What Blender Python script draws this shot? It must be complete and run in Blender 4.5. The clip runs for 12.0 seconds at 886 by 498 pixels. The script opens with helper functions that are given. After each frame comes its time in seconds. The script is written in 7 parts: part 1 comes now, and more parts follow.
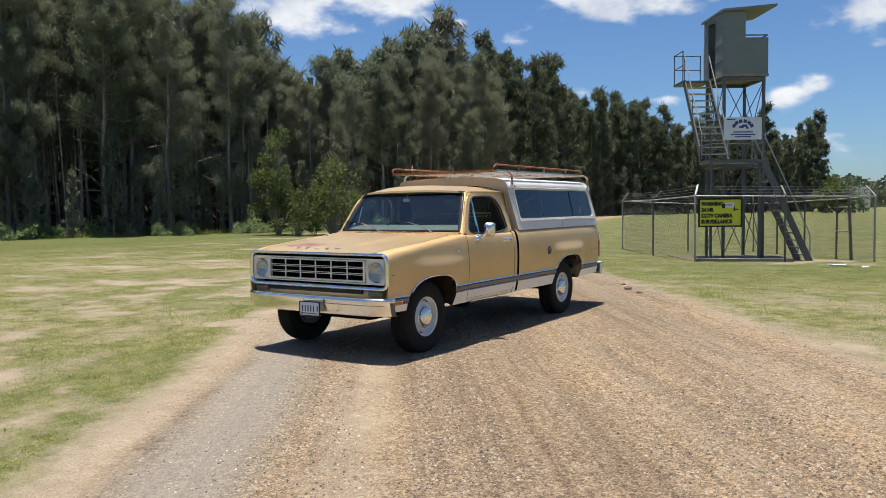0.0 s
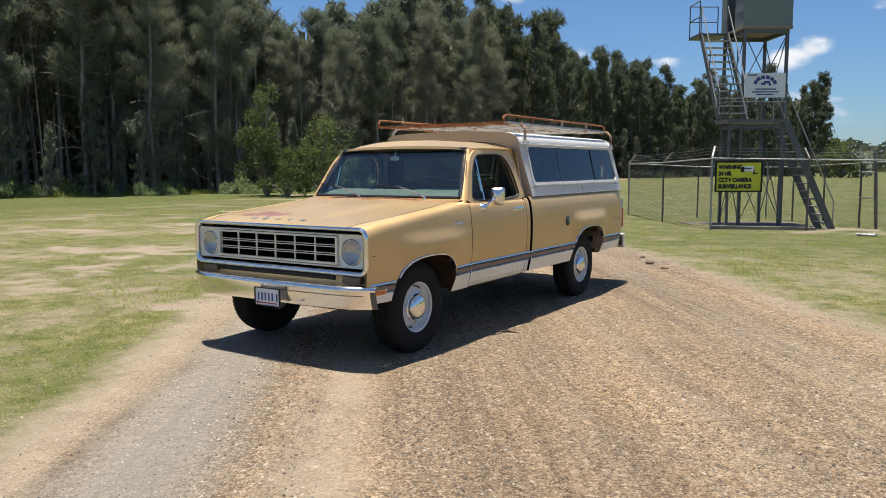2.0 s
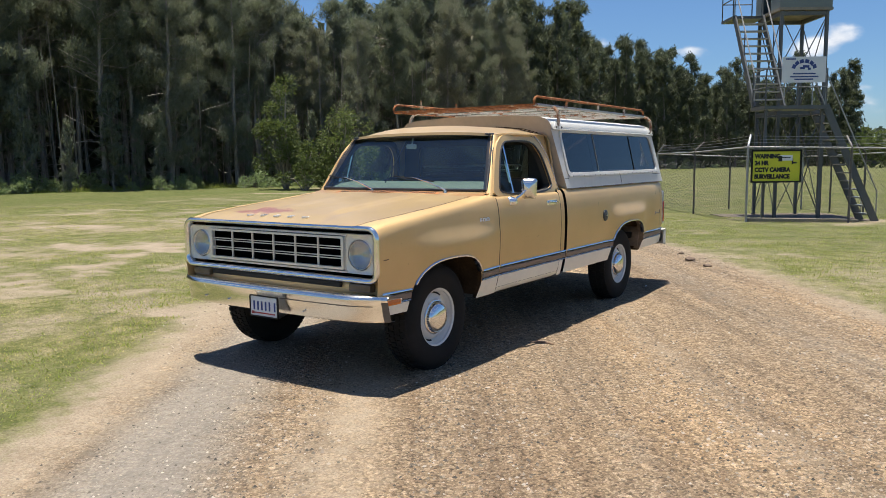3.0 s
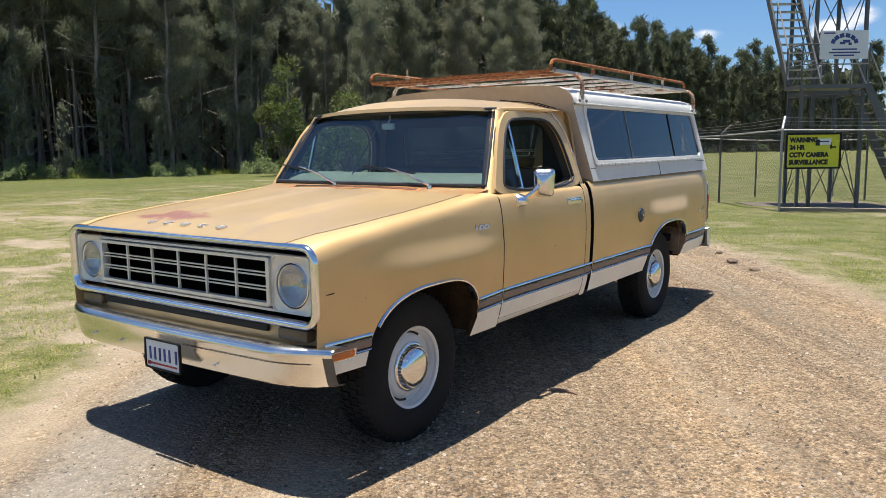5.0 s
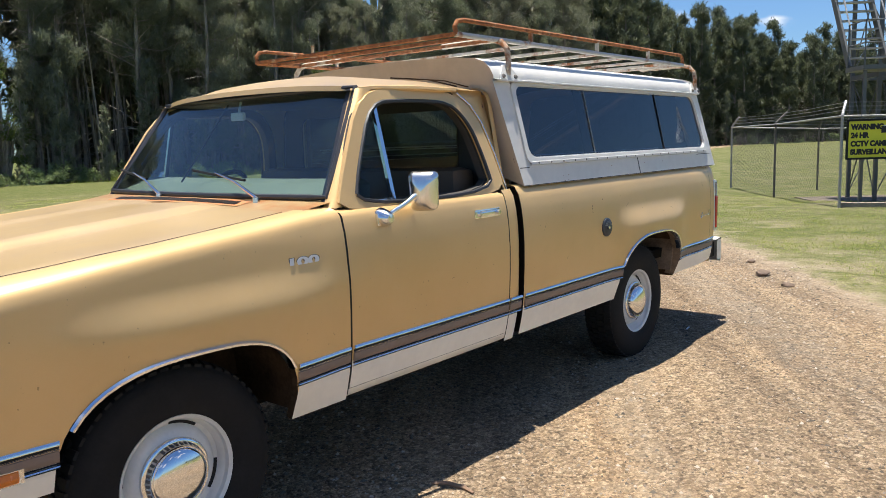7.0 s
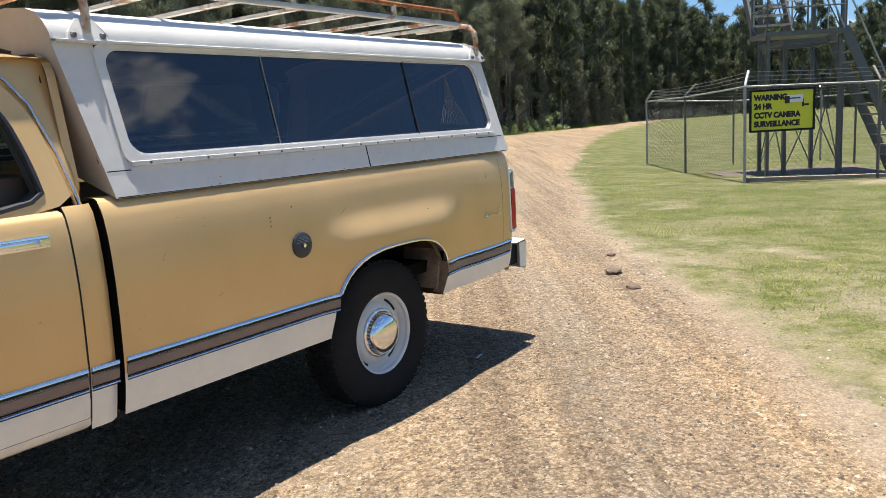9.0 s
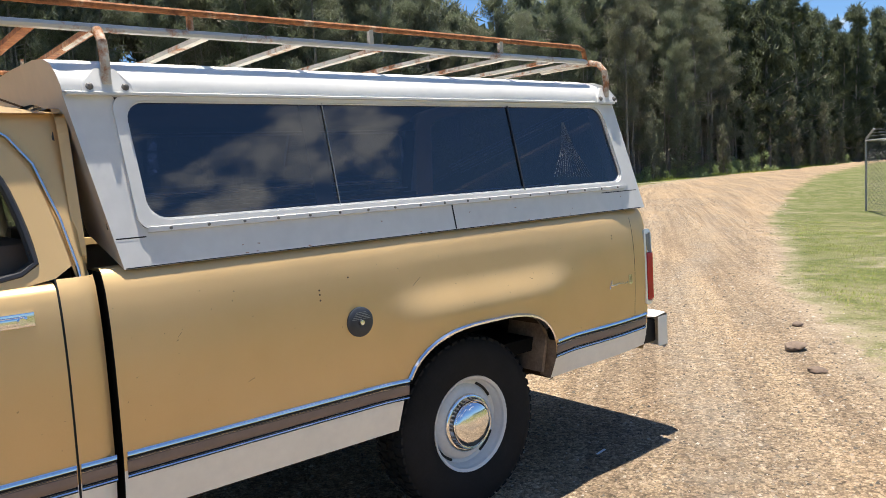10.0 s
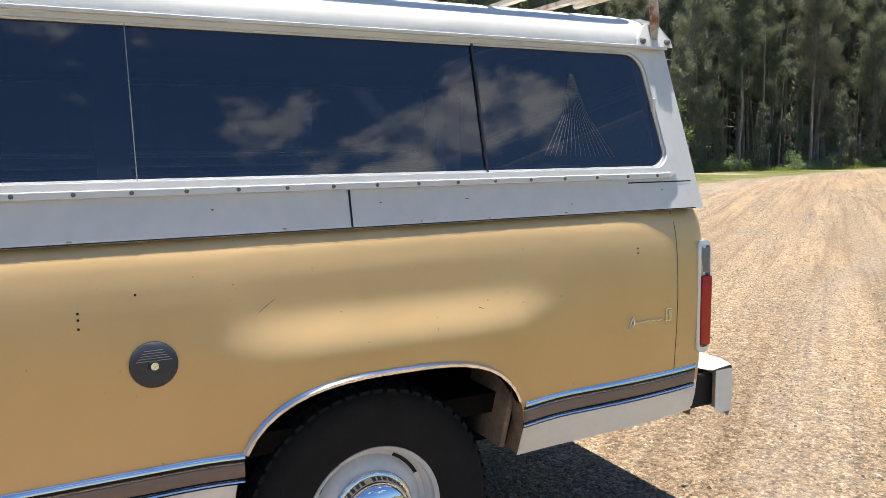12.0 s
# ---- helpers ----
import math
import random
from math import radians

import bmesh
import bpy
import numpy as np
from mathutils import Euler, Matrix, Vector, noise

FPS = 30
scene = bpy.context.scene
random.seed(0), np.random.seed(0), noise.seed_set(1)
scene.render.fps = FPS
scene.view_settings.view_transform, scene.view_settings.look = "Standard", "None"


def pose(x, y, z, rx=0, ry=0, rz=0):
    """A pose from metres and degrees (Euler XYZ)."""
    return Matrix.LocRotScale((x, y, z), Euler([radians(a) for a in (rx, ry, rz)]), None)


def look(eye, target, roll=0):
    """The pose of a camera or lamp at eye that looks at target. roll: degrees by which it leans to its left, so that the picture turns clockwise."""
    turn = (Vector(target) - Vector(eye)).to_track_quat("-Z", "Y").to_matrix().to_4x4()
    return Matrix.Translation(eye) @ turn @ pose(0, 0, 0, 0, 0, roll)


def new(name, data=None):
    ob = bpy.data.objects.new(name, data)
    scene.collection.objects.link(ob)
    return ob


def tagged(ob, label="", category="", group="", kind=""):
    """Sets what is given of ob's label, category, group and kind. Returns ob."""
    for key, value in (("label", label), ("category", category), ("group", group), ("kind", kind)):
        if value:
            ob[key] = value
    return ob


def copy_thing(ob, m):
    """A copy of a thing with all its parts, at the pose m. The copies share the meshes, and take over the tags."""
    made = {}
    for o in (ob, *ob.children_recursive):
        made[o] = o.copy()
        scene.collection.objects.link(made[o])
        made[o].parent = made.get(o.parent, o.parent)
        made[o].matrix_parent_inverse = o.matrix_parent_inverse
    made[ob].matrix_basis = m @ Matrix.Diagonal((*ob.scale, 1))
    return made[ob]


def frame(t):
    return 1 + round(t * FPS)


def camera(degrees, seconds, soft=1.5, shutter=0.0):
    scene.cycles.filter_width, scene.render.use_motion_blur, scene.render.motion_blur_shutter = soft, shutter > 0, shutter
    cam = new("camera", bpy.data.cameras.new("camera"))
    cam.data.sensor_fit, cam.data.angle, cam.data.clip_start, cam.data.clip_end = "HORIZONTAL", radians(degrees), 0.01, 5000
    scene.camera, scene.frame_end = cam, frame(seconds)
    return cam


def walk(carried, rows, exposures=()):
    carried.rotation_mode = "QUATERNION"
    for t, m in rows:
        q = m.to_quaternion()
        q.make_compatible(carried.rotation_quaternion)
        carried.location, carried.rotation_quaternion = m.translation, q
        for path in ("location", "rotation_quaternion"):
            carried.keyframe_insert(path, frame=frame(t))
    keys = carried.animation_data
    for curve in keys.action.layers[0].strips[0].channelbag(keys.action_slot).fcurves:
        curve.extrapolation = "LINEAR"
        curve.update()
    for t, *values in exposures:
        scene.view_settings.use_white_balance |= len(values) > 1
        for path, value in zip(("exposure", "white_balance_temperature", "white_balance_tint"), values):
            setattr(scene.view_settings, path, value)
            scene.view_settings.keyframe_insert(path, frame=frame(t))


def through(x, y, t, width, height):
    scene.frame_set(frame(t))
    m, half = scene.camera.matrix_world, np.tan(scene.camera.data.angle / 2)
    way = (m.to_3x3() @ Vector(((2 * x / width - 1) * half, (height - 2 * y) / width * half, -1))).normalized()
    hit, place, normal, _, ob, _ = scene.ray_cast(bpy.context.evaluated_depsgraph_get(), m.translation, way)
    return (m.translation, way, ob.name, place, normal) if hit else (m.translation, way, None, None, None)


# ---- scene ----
cam = camera(60.0, 12.0, soft=0.75)
PATH = [
    (0, (5.353, -6.442, 1.497), (4.254, -4.775, 1.387), -0.7),
    (0.5, (5.065, -6.09, 1.48), (3.975, -4.419, 1.35), -0.5),
    (1, (4.845, -5.731, 1.474), (3.77, -4.054, 1.304), -0.7),
    (1.5, (4.642, -5.339, 1.476), (3.551, -3.674, 1.278), 0.1),
    (2, (4.394, -5.002, 1.487), (3.309, -3.336, 1.277), -0.2),
    (2.5, (4.174, -4.636, 1.46), (3.065, -2.987, 1.239), -0.5),
    (3, (3.924, -4.308, 1.458), (2.793, -2.674, 1.229), -0.6),
    (3.2, (3.799, -4.186, 1.469), (2.676, -2.547, 1.239), -0.8),
    (4.8, (3.18, -3.046, 1.467), (2.033, -1.426, 1.214), -0.5),
    (5, (3.146, -2.892, 1.453), (1.992, -1.281, 1.186), -0.7),
    (5.5, (3.123, -2.496, 1.473), (1.907, -0.929, 1.221), -0.6),
    (6, (3.071, -2.113, 1.468), (1.81, -0.578, 1.237), -0.3),
    (6.5, (3.106, -1.686, 1.439), (1.812, -0.182, 1.194), -0.7),
    (7, (3.1, -1.241, 1.424), (1.821, 0.271, 1.150), -1.8),
    (7.5, (3.086, -0.784, 1.43), (1.954, 0.835, 1.125), -3.3),
    (7.7, (3.11, -0.603, 1.4), (2.023, 1.044, 1.085), -3.4),
    (9.3, (3.37, 0.763, 1.392), (2.126, 2.296, 1.071), -3.0),
    (9.5, (3.367, 0.907, 1.397), (2.035, 2.371, 1.111), -2.8),
    (10, (3.287, 1.272, 1.429), (1.743, 2.528, 1.23), -3.3),
    (10.5, (3.238, 1.65, 1.414), (1.552, 2.713, 1.249), -2.3),
    (11, (3.082, 1.989, 1.403), (1.347, 2.966, 1.215), -1.3),
    (11.5, (2.938, 2.277, 1.408), (1.207, 3.254, 1.187), -1.5),
    (12, (2.826, 2.562, 1.395), (1.059, 3.464, 1.141), -0.7),
]
walk(cam, [(t, look(eye, target, roll)) for t, eye, target, roll in PATH], ((0.0, 0.575), (3.0, 0.64), (6.5, 0.88), (9.5, 1.00), (12.0, 1.16)))

# ---- world, sun, exposure ----
SUN_WAY = Vector((-0.10, 0.02, 1.0)).normalized()
world = bpy.data.worlds.new("sky")
scene.world = world
world.use_nodes = True
wn, wl = world.node_tree.nodes, world.node_tree.links
sky = wn.new("ShaderNodeTexSky")
sky.sky_type, sky.sun_disc = "NISHITA", False
sky.sun_elevation = math.asin(SUN_WAY.z)
sky.sun_rotation = math.atan2(SUN_WAY.x, SUN_WAY.y)
sky.air_density, sky.dust_density, sky.ozone_density = 1.0, 0.45, 4.0
tint = wn.new("ShaderNodeMix")
tint.data_type, tint.blend_type = "RGBA", "MULTIPLY"
tint.inputs[0].default_value = 1.0
tint.inputs[7].default_value = (0.72, 0.92, 1.14, 1.0)
wl.new(sky.outputs[0], tint.inputs[6])
wl.new(tint.outputs[2], wn["Background"].inputs[0])
wn["Background"].inputs[1].default_value = 0.065
sun = new("sun", bpy.data.lights.new("sun", "SUN"))
sun.data.energy, sun.data.angle, sun.data.color = 5.0, radians(0.55), (1.0, 0.945, 0.865)
sun.matrix_world = look(SUN_WAY * 60, (0, 0, 0))


# ---- materials ----
def rgba(c):
    return (c[0], c[1], c[2], 1.0)


class Mat:
    """A node material with short-hands; coordinates are the object's own metres."""

    def __init__(self, name):
        self.m = bpy.data.materials.new(name)
        self.m.use_nodes = True
        self.t = self.m.node_tree
        self.b = self.t.nodes["Principled BSDF"]
        self.out = self.t.nodes["Material Output"]
        self.co = self.n("ShaderNodeTexCoord").outputs["Object"]

    def n(self, kind):
        return self.t.nodes.new(kind)

    def put(self, socket, v):
        if isinstance(v, bpy.types.NodeSocket):
            self.t.links.new(v, socket)
        elif isinstance(v, (tuple, list)) and len(v) == 3 and socket.type == "RGBA":
            socket.default_value = rgba(v)
        else:
            socket.default_value = v

    def noise(self, scale, detail=4.0, rough=0.55, stretch=None, co=None, out=0, distort=0.0):
        node = self.n("ShaderNodeTexNoise")
        self.put(node.inputs["Scale"], scale)
        self.put(node.inputs["Detail"], detail)
        self.put(node.inputs["Roughness"], rough)
        self.put(node.inputs["Distortion"], distort)
        src = co or self.co
        if stretch:
            mp = self.n("ShaderNodeMapping")
            mp.inputs["Scale"].default_value = stretch
            self.put(mp.inputs[0], src)
            src = mp.outputs[0]
        self.put(node.inputs["Vector"], src)
        return node.outputs[out]

    def voronoi(self, scale, feature="F1", out="Distance", co=None, rand=1.0):
        node = self.n("ShaderNodeTexVoronoi")
        node.feature = feature
        self.put(node.inputs["Scale"], scale)
        self.put(node.inputs["Randomness"], rand)
        self.put(node.inputs["Vector"], co or self.co)
        return node.outputs[out]

    def ramp(self, fac, *stops, smooth=False):
        node = self.n("ShaderNodeValToRGB")
        r = node.color_ramp
        if smooth:
            r.interpolation = "EASE"
        while len(r.elements) < len(stops):
            r.elements.new(0.5)
        for e, (p, c) in zip(r.elements, stops):
            e.position, e.color = p, rgba(c if isinstance(c, (tuple, list)) else (c, c, c))
        self.put(node.inputs[0], fac)
        return node.outputs[0]

    def mix(self, fac, a, b, blend="MIX"):
        node = self.n("ShaderNodeMix")
        node.data_type, node.blend_type = "RGBA", blend
        self.put(node.inputs[0], fac)
        self.put(node.inputs[6], a)
        self.put(node.inputs[7], b)
        return node.outputs[2]

    def math(self, op, a, b=0.0, clamp=False):
        node = self.n("ShaderNodeMath")
        node.operation, node.use_clamp = op, clamp
        self.put(node.inputs[0], a)
        self.put(node.inputs[1], b)
        return node.outputs[0]

    def axis(self, k, co=None):
        node = self.n("ShaderNodeSeparateXYZ")
        self.put(node.inputs[0], co or self.co)
        return node.outputs[k]

    def island(self):
        return self.n("ShaderNodeNewGeometry").outputs["Random Per Island"]

    def own(self):
        return self.n("ShaderNodeObjectInfo").outputs["Random"]

    def bump(self, height, strength=0.3, dist=0.01):
        node = self.n("ShaderNodeBump")
        node.inputs["Strength"].default_value, node.inputs["Distance"].default_value = strength, dist
        self.put(node.inputs["Height"], height)
        self.put(self.b.inputs["Normal"], node.outputs[0])
        return self

    def set(self, color=None, rough=None, metal=None, coat=None, spec=None):
        for key, v in (("Base Color", color), ("Roughness", rough), ("Metallic", metal), ("Coat Weight", coat), ("Specular IOR Level", spec)):
            if v is not None:
                self.put(self.b.inputs[key], v)
        return self


def simple(name, color, rough, metal=0.0, vary=0.12, scale=6.0, bump=0.0, coat=0.0, spec=0.5):
    """A plain surface with two scales of slight change in tone and gloss."""
    m = Mat(name)
    f = m.mix(0.35, m.noise(scale), m.noise(scale * 9, 3))
    lo, hi = [max(0, c * (1 - vary)) for c in color], [min(1, c * (1 + vary)) for c in color]
    m.set(m.ramp(f, (0.3, lo), (0.7, hi)), m.ramp(f, (0.3, max(0.02, rough - 0.06)), (0.7, min(1, rough + 0.08))), metal, coat, spec)
    if bump:
        m.bump(m.noise(scale * 12, 4), bump, 0.004)
    return m.m


def gold_paint(name, hood=False, rust=True):
    """Sun-faded metallic gold enamel; the hood is chalkier, with a bare reddish patch at its nose."""
    m = Mat(name)
    big, fine = m.noise(1.6, 4), m.noise(38, 3)
    flake = m.noise(420, 1)
    col = m.ramp(big, (0.32, (0.66, 0.424, 0.174)), (0.68, (0.775, 0.510, 0.224)))
    col = m.mix(m.math("MULTIPLY", fine, 0.30), col, (0.70, 0.50, 0.25))
    col = m.mix(m.math("MULTIPLY", flake, 0.22), col, (0.48, 0.295, 0.105))
    specks = m.ramp(m.noise(60, 2, co=m.co), (0.74, 0.0), (0.76, 1.0))
    col = m.mix(m.math("MULTIPLY", specks, 0.5), col, (0.16, 0.09, 0.03))
    rough = m.ramp(big, (0.3, 0.38), (0.7, 0.50))
    coat = 0.25
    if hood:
        # even cool tint: fading, with the sky's sheen put into the colour
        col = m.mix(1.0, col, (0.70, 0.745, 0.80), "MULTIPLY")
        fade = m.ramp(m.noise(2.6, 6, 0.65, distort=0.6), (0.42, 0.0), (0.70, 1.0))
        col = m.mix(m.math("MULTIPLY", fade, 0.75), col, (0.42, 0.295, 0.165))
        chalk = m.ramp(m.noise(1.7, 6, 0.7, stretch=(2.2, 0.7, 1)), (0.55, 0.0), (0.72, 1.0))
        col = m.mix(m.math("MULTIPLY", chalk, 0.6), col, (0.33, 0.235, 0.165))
        # bare reddish primer at the nose, off centre
        dx = m.math("DIVIDE", m.math("ADD", m.axis(0), 0.30), 0.32)
        dy = m.math("DIVIDE", m.math("ADD", m.axis(1), 0.49), 0.085)
        d = m.math("ADD", m.math("MULTIPLY", dx, dx), m.math("MULTIPLY", dy, dy))
        d = m.math("ADD", d, m.math("MULTIPLY", m.math("SUBTRACT", m.noise(9, 6, 0.7), 0.5), 3.6))
        col = m.mix(m.ramp(d, (0.25, 0.8), (0.95, 0.0)), col, (0.30, 0.10, 0.10))
        # rust wept out of the cowl's slots
        r = m.math("MULTIPLY", m.ramp(m.axis(1), (0.50, 0.0), (0.63, 1.0)), m.ramp(m.noise(7, 5, 0.7), (0.40, 0.0), (0.62, 1.0)))
        if rust:
            col = m.mix(m.math("MULTIPLY", r, 0.75), col, (0.45, 0.16, 0.045))
        rough, coat = m.ramp(big, (0.3, 0.32), (0.7, 0.44)), 0.25
    m.set(col, rough, 0.32, coat)
    m.b.inputs["Coat Roughness"].default_value = 0.24
    m.bump(m.noise(3.0, 2), 0.05, 0.02)
    return m.m


def rusty(name, paint, amount=0.5):
    m = Mat(name)
    a = m.noise(7, 6, 0.7)
    f = m.ramp(a, (amount - 0.06, 1.0), (amount + 0.06, 0.0))
    rust = m.ramp(m.noise(30, 5, 0.7), (0.3, (0.12, 0.04, 0.015)), (0.7, (0.42, 0.17, 0.06)))
    m.set(m.mix(f, m.mix(m.noise(20), [c * 0.8 for c in paint], paint), rust), m.ramp(f, (0, 0.45), (1, 0.9)))
    m.bump(m.noise(60, 4), 0.3, 0.002)
    return m.m


def pane(name, tint, gloss=0.02, ior=1.5, dirt=0.0):
    m = Mat(name)
    tr = m.n("ShaderNodeBsdfTransparent")
    tr.inputs[0].default_value = rgba(tint)
    gl = m.n("ShaderNodeBsdfGlossy")
    gl.inputs["Roughness"].default_value = gloss
    fr = m.n("ShaderNodeLayerWeight")
    fr.inputs[0].default_value = 0.5
    f0 = ((ior - 1) / (ior + 1)) ** 2
    shine = m.math("ADD", m.math("MULTIPLY", m.math("POWER", fr.outputs["Facing"], 5.0), 1 - f0), f0, True)
    mx = m.n("ShaderNodeMixShader")
    m.put(mx.inputs[0], shine)
    m.put(mx.inputs[1], tr.outputs[0])
    m.put(mx.inputs[2], gl.outputs[0])
    last = mx.outputs[0]
    # dirt film is bluish, so it also paints the sky's haze on glass
    if dirt:
        df = m.n("ShaderNodeBsdfDiffuse")
        df.inputs[0].default_value = (0.26, 0.35, 0.37, 1)
        m2 = m.n("ShaderNodeMixShader")
        m.put(m2.inputs[0], m.math("MULTIPLY", m.ramp(m.noise(5, 6, 0.7), (0.35, 0.2), (0.75, 1.0)), dirt))
        m.put(m2.inputs[1], last)
        m.put(m2.inputs[2], df.outputs[0])
        last = m2.outputs[0]
    m.t.links.new(last, m.out.inputs[0])
    return m.m


def leaf(name, a, b, through=0.35, brown=0.0):
    m = Mat(name)
    col = m.mix(0.5, m.ramp(m.island(), (0.0, a), (1.0, b)), m.ramp(m.own(), (0.0, a), (1.0, b)))
    if brown:
        col = m.mix(m.ramp(m.own(), (0.45, 0.0), (0.95, brown)), col, m.ramp(m.island(), (0.0, (0.085, 0.070, 0.052)), (1.0, (0.26, 0.22, 0.168))))
    m.set(col, 0.65, spec=0.25)
    tl = m.n("ShaderNodeBsdfTranslucent")
    m.put(tl.inputs[0], m.mix(0.5, col, (b[0] * 1.3, b[1] * 1.4, b[2] * 0.8)))
    mx = m.n("ShaderNodeMixShader")
    mx.inputs[0].default_value = through
    m.t.links.new(m.b.outputs[0], mx.inputs[1])
    m.t.links.new(tl.outputs[0], mx.inputs[2])
    m.t.links.new(mx.outputs[0], m.out.inputs[0])
    return m.m


def bark(name, a, b):
    m = Mat(name)
    f = m.noise(5, 6, 0.7, stretch=(3, 3, 0.5))
    m.set(m.ramp(f, (0.3, a), (0.7, b)), 0.9).bump(f, 0.8, 0.03)
    return m.m


def ground_material():
    """Gravel, bare sand and short grass, laid out by the sheet's cover attribute (red gravel, green sand, blue grey wheel track)."""
    m = Mat("ground_cover")
    at = m.n("ShaderNodeAttribute")
    at.attribute_name = "cover"
    sp = m.n("ShaderNodeSeparateColor")
    m.put(sp.inputs[0], at.outputs["Color"])
    rag = m.math("SUBTRACT", m.noise(1.1, 8, 0.68), 0.5)
    rag2 = m.math("SUBTRACT", m.noise(7.0, 6, 0.7), 0.5)
    jit = m.math("ADD", m.math("MULTIPLY", rag, 0.9), m.math("MULTIPLY", rag2, 0.7))
    gravel = m.ramp(m.math("ADD", sp.outputs[0], jit), (0.42, 0.0), (0.60, 1.0))
    sand = m.ramp(m.math("ADD", sp.outputs[1], m.math("MULTIPLY", jit, 1.3)), (0.34, 0.0), (0.80, 1.0))
    track = m.ramp(m.math("ADD", sp.outputs[2], m.math("MULTIPLY", jit, 0.8)), (0.30, 0.0), (0.80, 1.0))
    # gravel
    turn = m.n("ShaderNodeMapping")
    turn.inputs["Rotation"].default_value = (0, 0, radians(-126))
    m.put(turn.inputs[0], m.co)
    road = turn.outputs[0]
    streak = m.noise(1.0, 5, 0.6, stretch=(0.10, 1.5, 1), co=road)
    streak2 = m.noise(1.0, 5, 0.65, stretch=(0.16, 6.0, 1), co=road)
    # cell edges mask the crevice shade painted between stones
    edge = m.ramp(m.voronoi(34, "DISTANCE_TO_EDGE"), (0.0, 0.0), (0.10, 1.0))
    st = m.voronoi(34, out="Color")
    st2 = m.voronoi(80, out="Color")
    sv = m.axis(0, st)
    g1 = m.ramp(sv, (0.0, (0.09, 0.072, 0.055)), (0.30, (0.21, 0.165, 0.12)), (0.80, (0.39, 0.30, 0.205)), (1.0, (0.56, 0.475, 0.375)))
    g2 = m.ramp(m.axis(1, st2), (0.0, (0.05, 0.042, 0.032)), (0.5, (0.30, 0.228, 0.152)), (1.0, (0.52, 0.42, 0.31)))
    g = m.mix(0.62, g1, g2)
    edge2 = m.ramp(m.voronoi(80, "DISTANCE_TO_EDGE"), (0.0, 0.0), (0.16, 1.0))
    # dark rims between stones: crevice shade painted into the gravel colour
    g = m.mix(m.math("MULTIPLY", m.math("SUBTRACT", 1.0, edge2), 0.45), g, (0.10, 0.076, 0.054))
    g = m.mix(m.math("MULTIPLY", m.math("SUBTRACT", 1.0, edge), 0.40), g, (0.10, 0.076, 0.054))
    g = m.mix(1.0, g, (1.16, 1.12, 1.05), "MULTIPLY")
    big = m.noise(0.55, 5, 0.6)
    g = m.mix(m.ramp(big, (0.36, 0.0), (0.66, 1.0)), g, m.mix(1.0, g, (1.14, 1.08, 1.0), "MULTIPLY"))
    g = m.mix(m.ramp(streak, (0.44, 0.0), (0.60, 1.0)), g, m.mix(1.0, g, (1.26, 1.23, 1.17), "MULTIPLY"))
    g = m.mix(m.ramp(streak2, (0.48, 0.0), (0.62, 1.0)), g, m.mix(1.0, g, (0.76, 0.745, 0.74), "MULTIPLY"))
    g = m.mix(m.math("MULTIPLY", track, 0.9), g, m.mix(1.0, g, (0.90, 1.02, 1.15), "MULTIPLY"))
    g = m.mix(m.math("MULTIPLY", track, 0.70), g, m.mix(m.noise(26, 4), (0.165, 0.146, 0.122), (0.29, 0.260, 0.222)))
    s = m.ramp(m.noise(3.0, 7, 0.7), (0.3, (0.275, 0.223, 0.155)), (0.7, (0.44, 0.362, 0.262)))
    s = m.mix(m.ramp(m.noise(70, 4, 0.7), (0.40, 0.65), (0.58, 0.0)), s, (0.20, 0.15, 0.10))
    gr = m.ramp(m.noise(2.6, 9, 0.78), (0.36, (0.095, 0.115, 0.028)), (0.48, (0.225, 0.22, 0.075)), (0.60, (0.43, 0.36, 0.195)))
    gr = m.mix(m.ramp(m.noise(0.16, 5, 0.6), (0.46, 0.0), (0.66, 0.7)), gr, m.ramp(m.noise(5, 7, 0.75), (0.3, (0.085, 0.125, 0.02)), (0.7, (0.19, 0.22, 0.055))))
    meadow = m.math("MULTIPLY", m.math("ADD", m.axis(0), 12.0), -0.07, True)
    verge = m.math("MULTIPLY", m.math("MULTIPLY", m.math("SUBTRACT", m.axis(1), 6.5), 0.16, True), 0.9)
    far = m.math("MAXIMUM", meadow, verge)
    gr = m.mix(m.math("MULTIPLY", far, 0.75), gr, m.ramp(m.noise(1.5, 7, 0.7), (0.3, (0.070, 0.102, 0.021)), (0.7, (0.158, 0.178, 0.050))))
    soil = m.math("MULTIPLY", m.ramp(m.noise(0.75, 10, 0.74, distort=0.4), (0.475, 0.0), (0.61, 0.9)), m.math("SUBTRACT", 1.0, m.math("MAXIMUM", meadow, m.math("MULTIPLY", verge, 0.72))))
    gr = m.mix(soil, gr, m.mix(m.noise(9, 5), (0.33, 0.26, 0.165), (0.55, 0.45, 0.32)))
    gr = m.mix(m.ramp(m.noise(55, 5, 0.75), (0.36, 0.70), (0.58, 0.0)), gr, (0.060, 0.066, 0.022))
    base = m.mix(sand, gr, s)
    base = m.mix(gravel, base, m.mix(m.math("MULTIPLY", sand, 0.85), g, s))
    m.set(base, 0.93, spec=0.2)
    peb = m.math("MULTIPLY", m.voronoi(34), -1.0)
    peb2 = m.math("MULTIPLY", m.voronoi(80), -0.6)
    h = m.math("ADD", m.math("ADD", peb, peb2), m.math("MULTIPLY", m.noise(150, 3), 0.6))
    calm = m.math("SUBTRACT", 1.0, m.math("MULTIPLY", m.math("MAXIMUM", sand, track), 0.6))
    m.bump(m.math("MULTIPLY", h, calm), 0.95, 0.026)
    return m.m


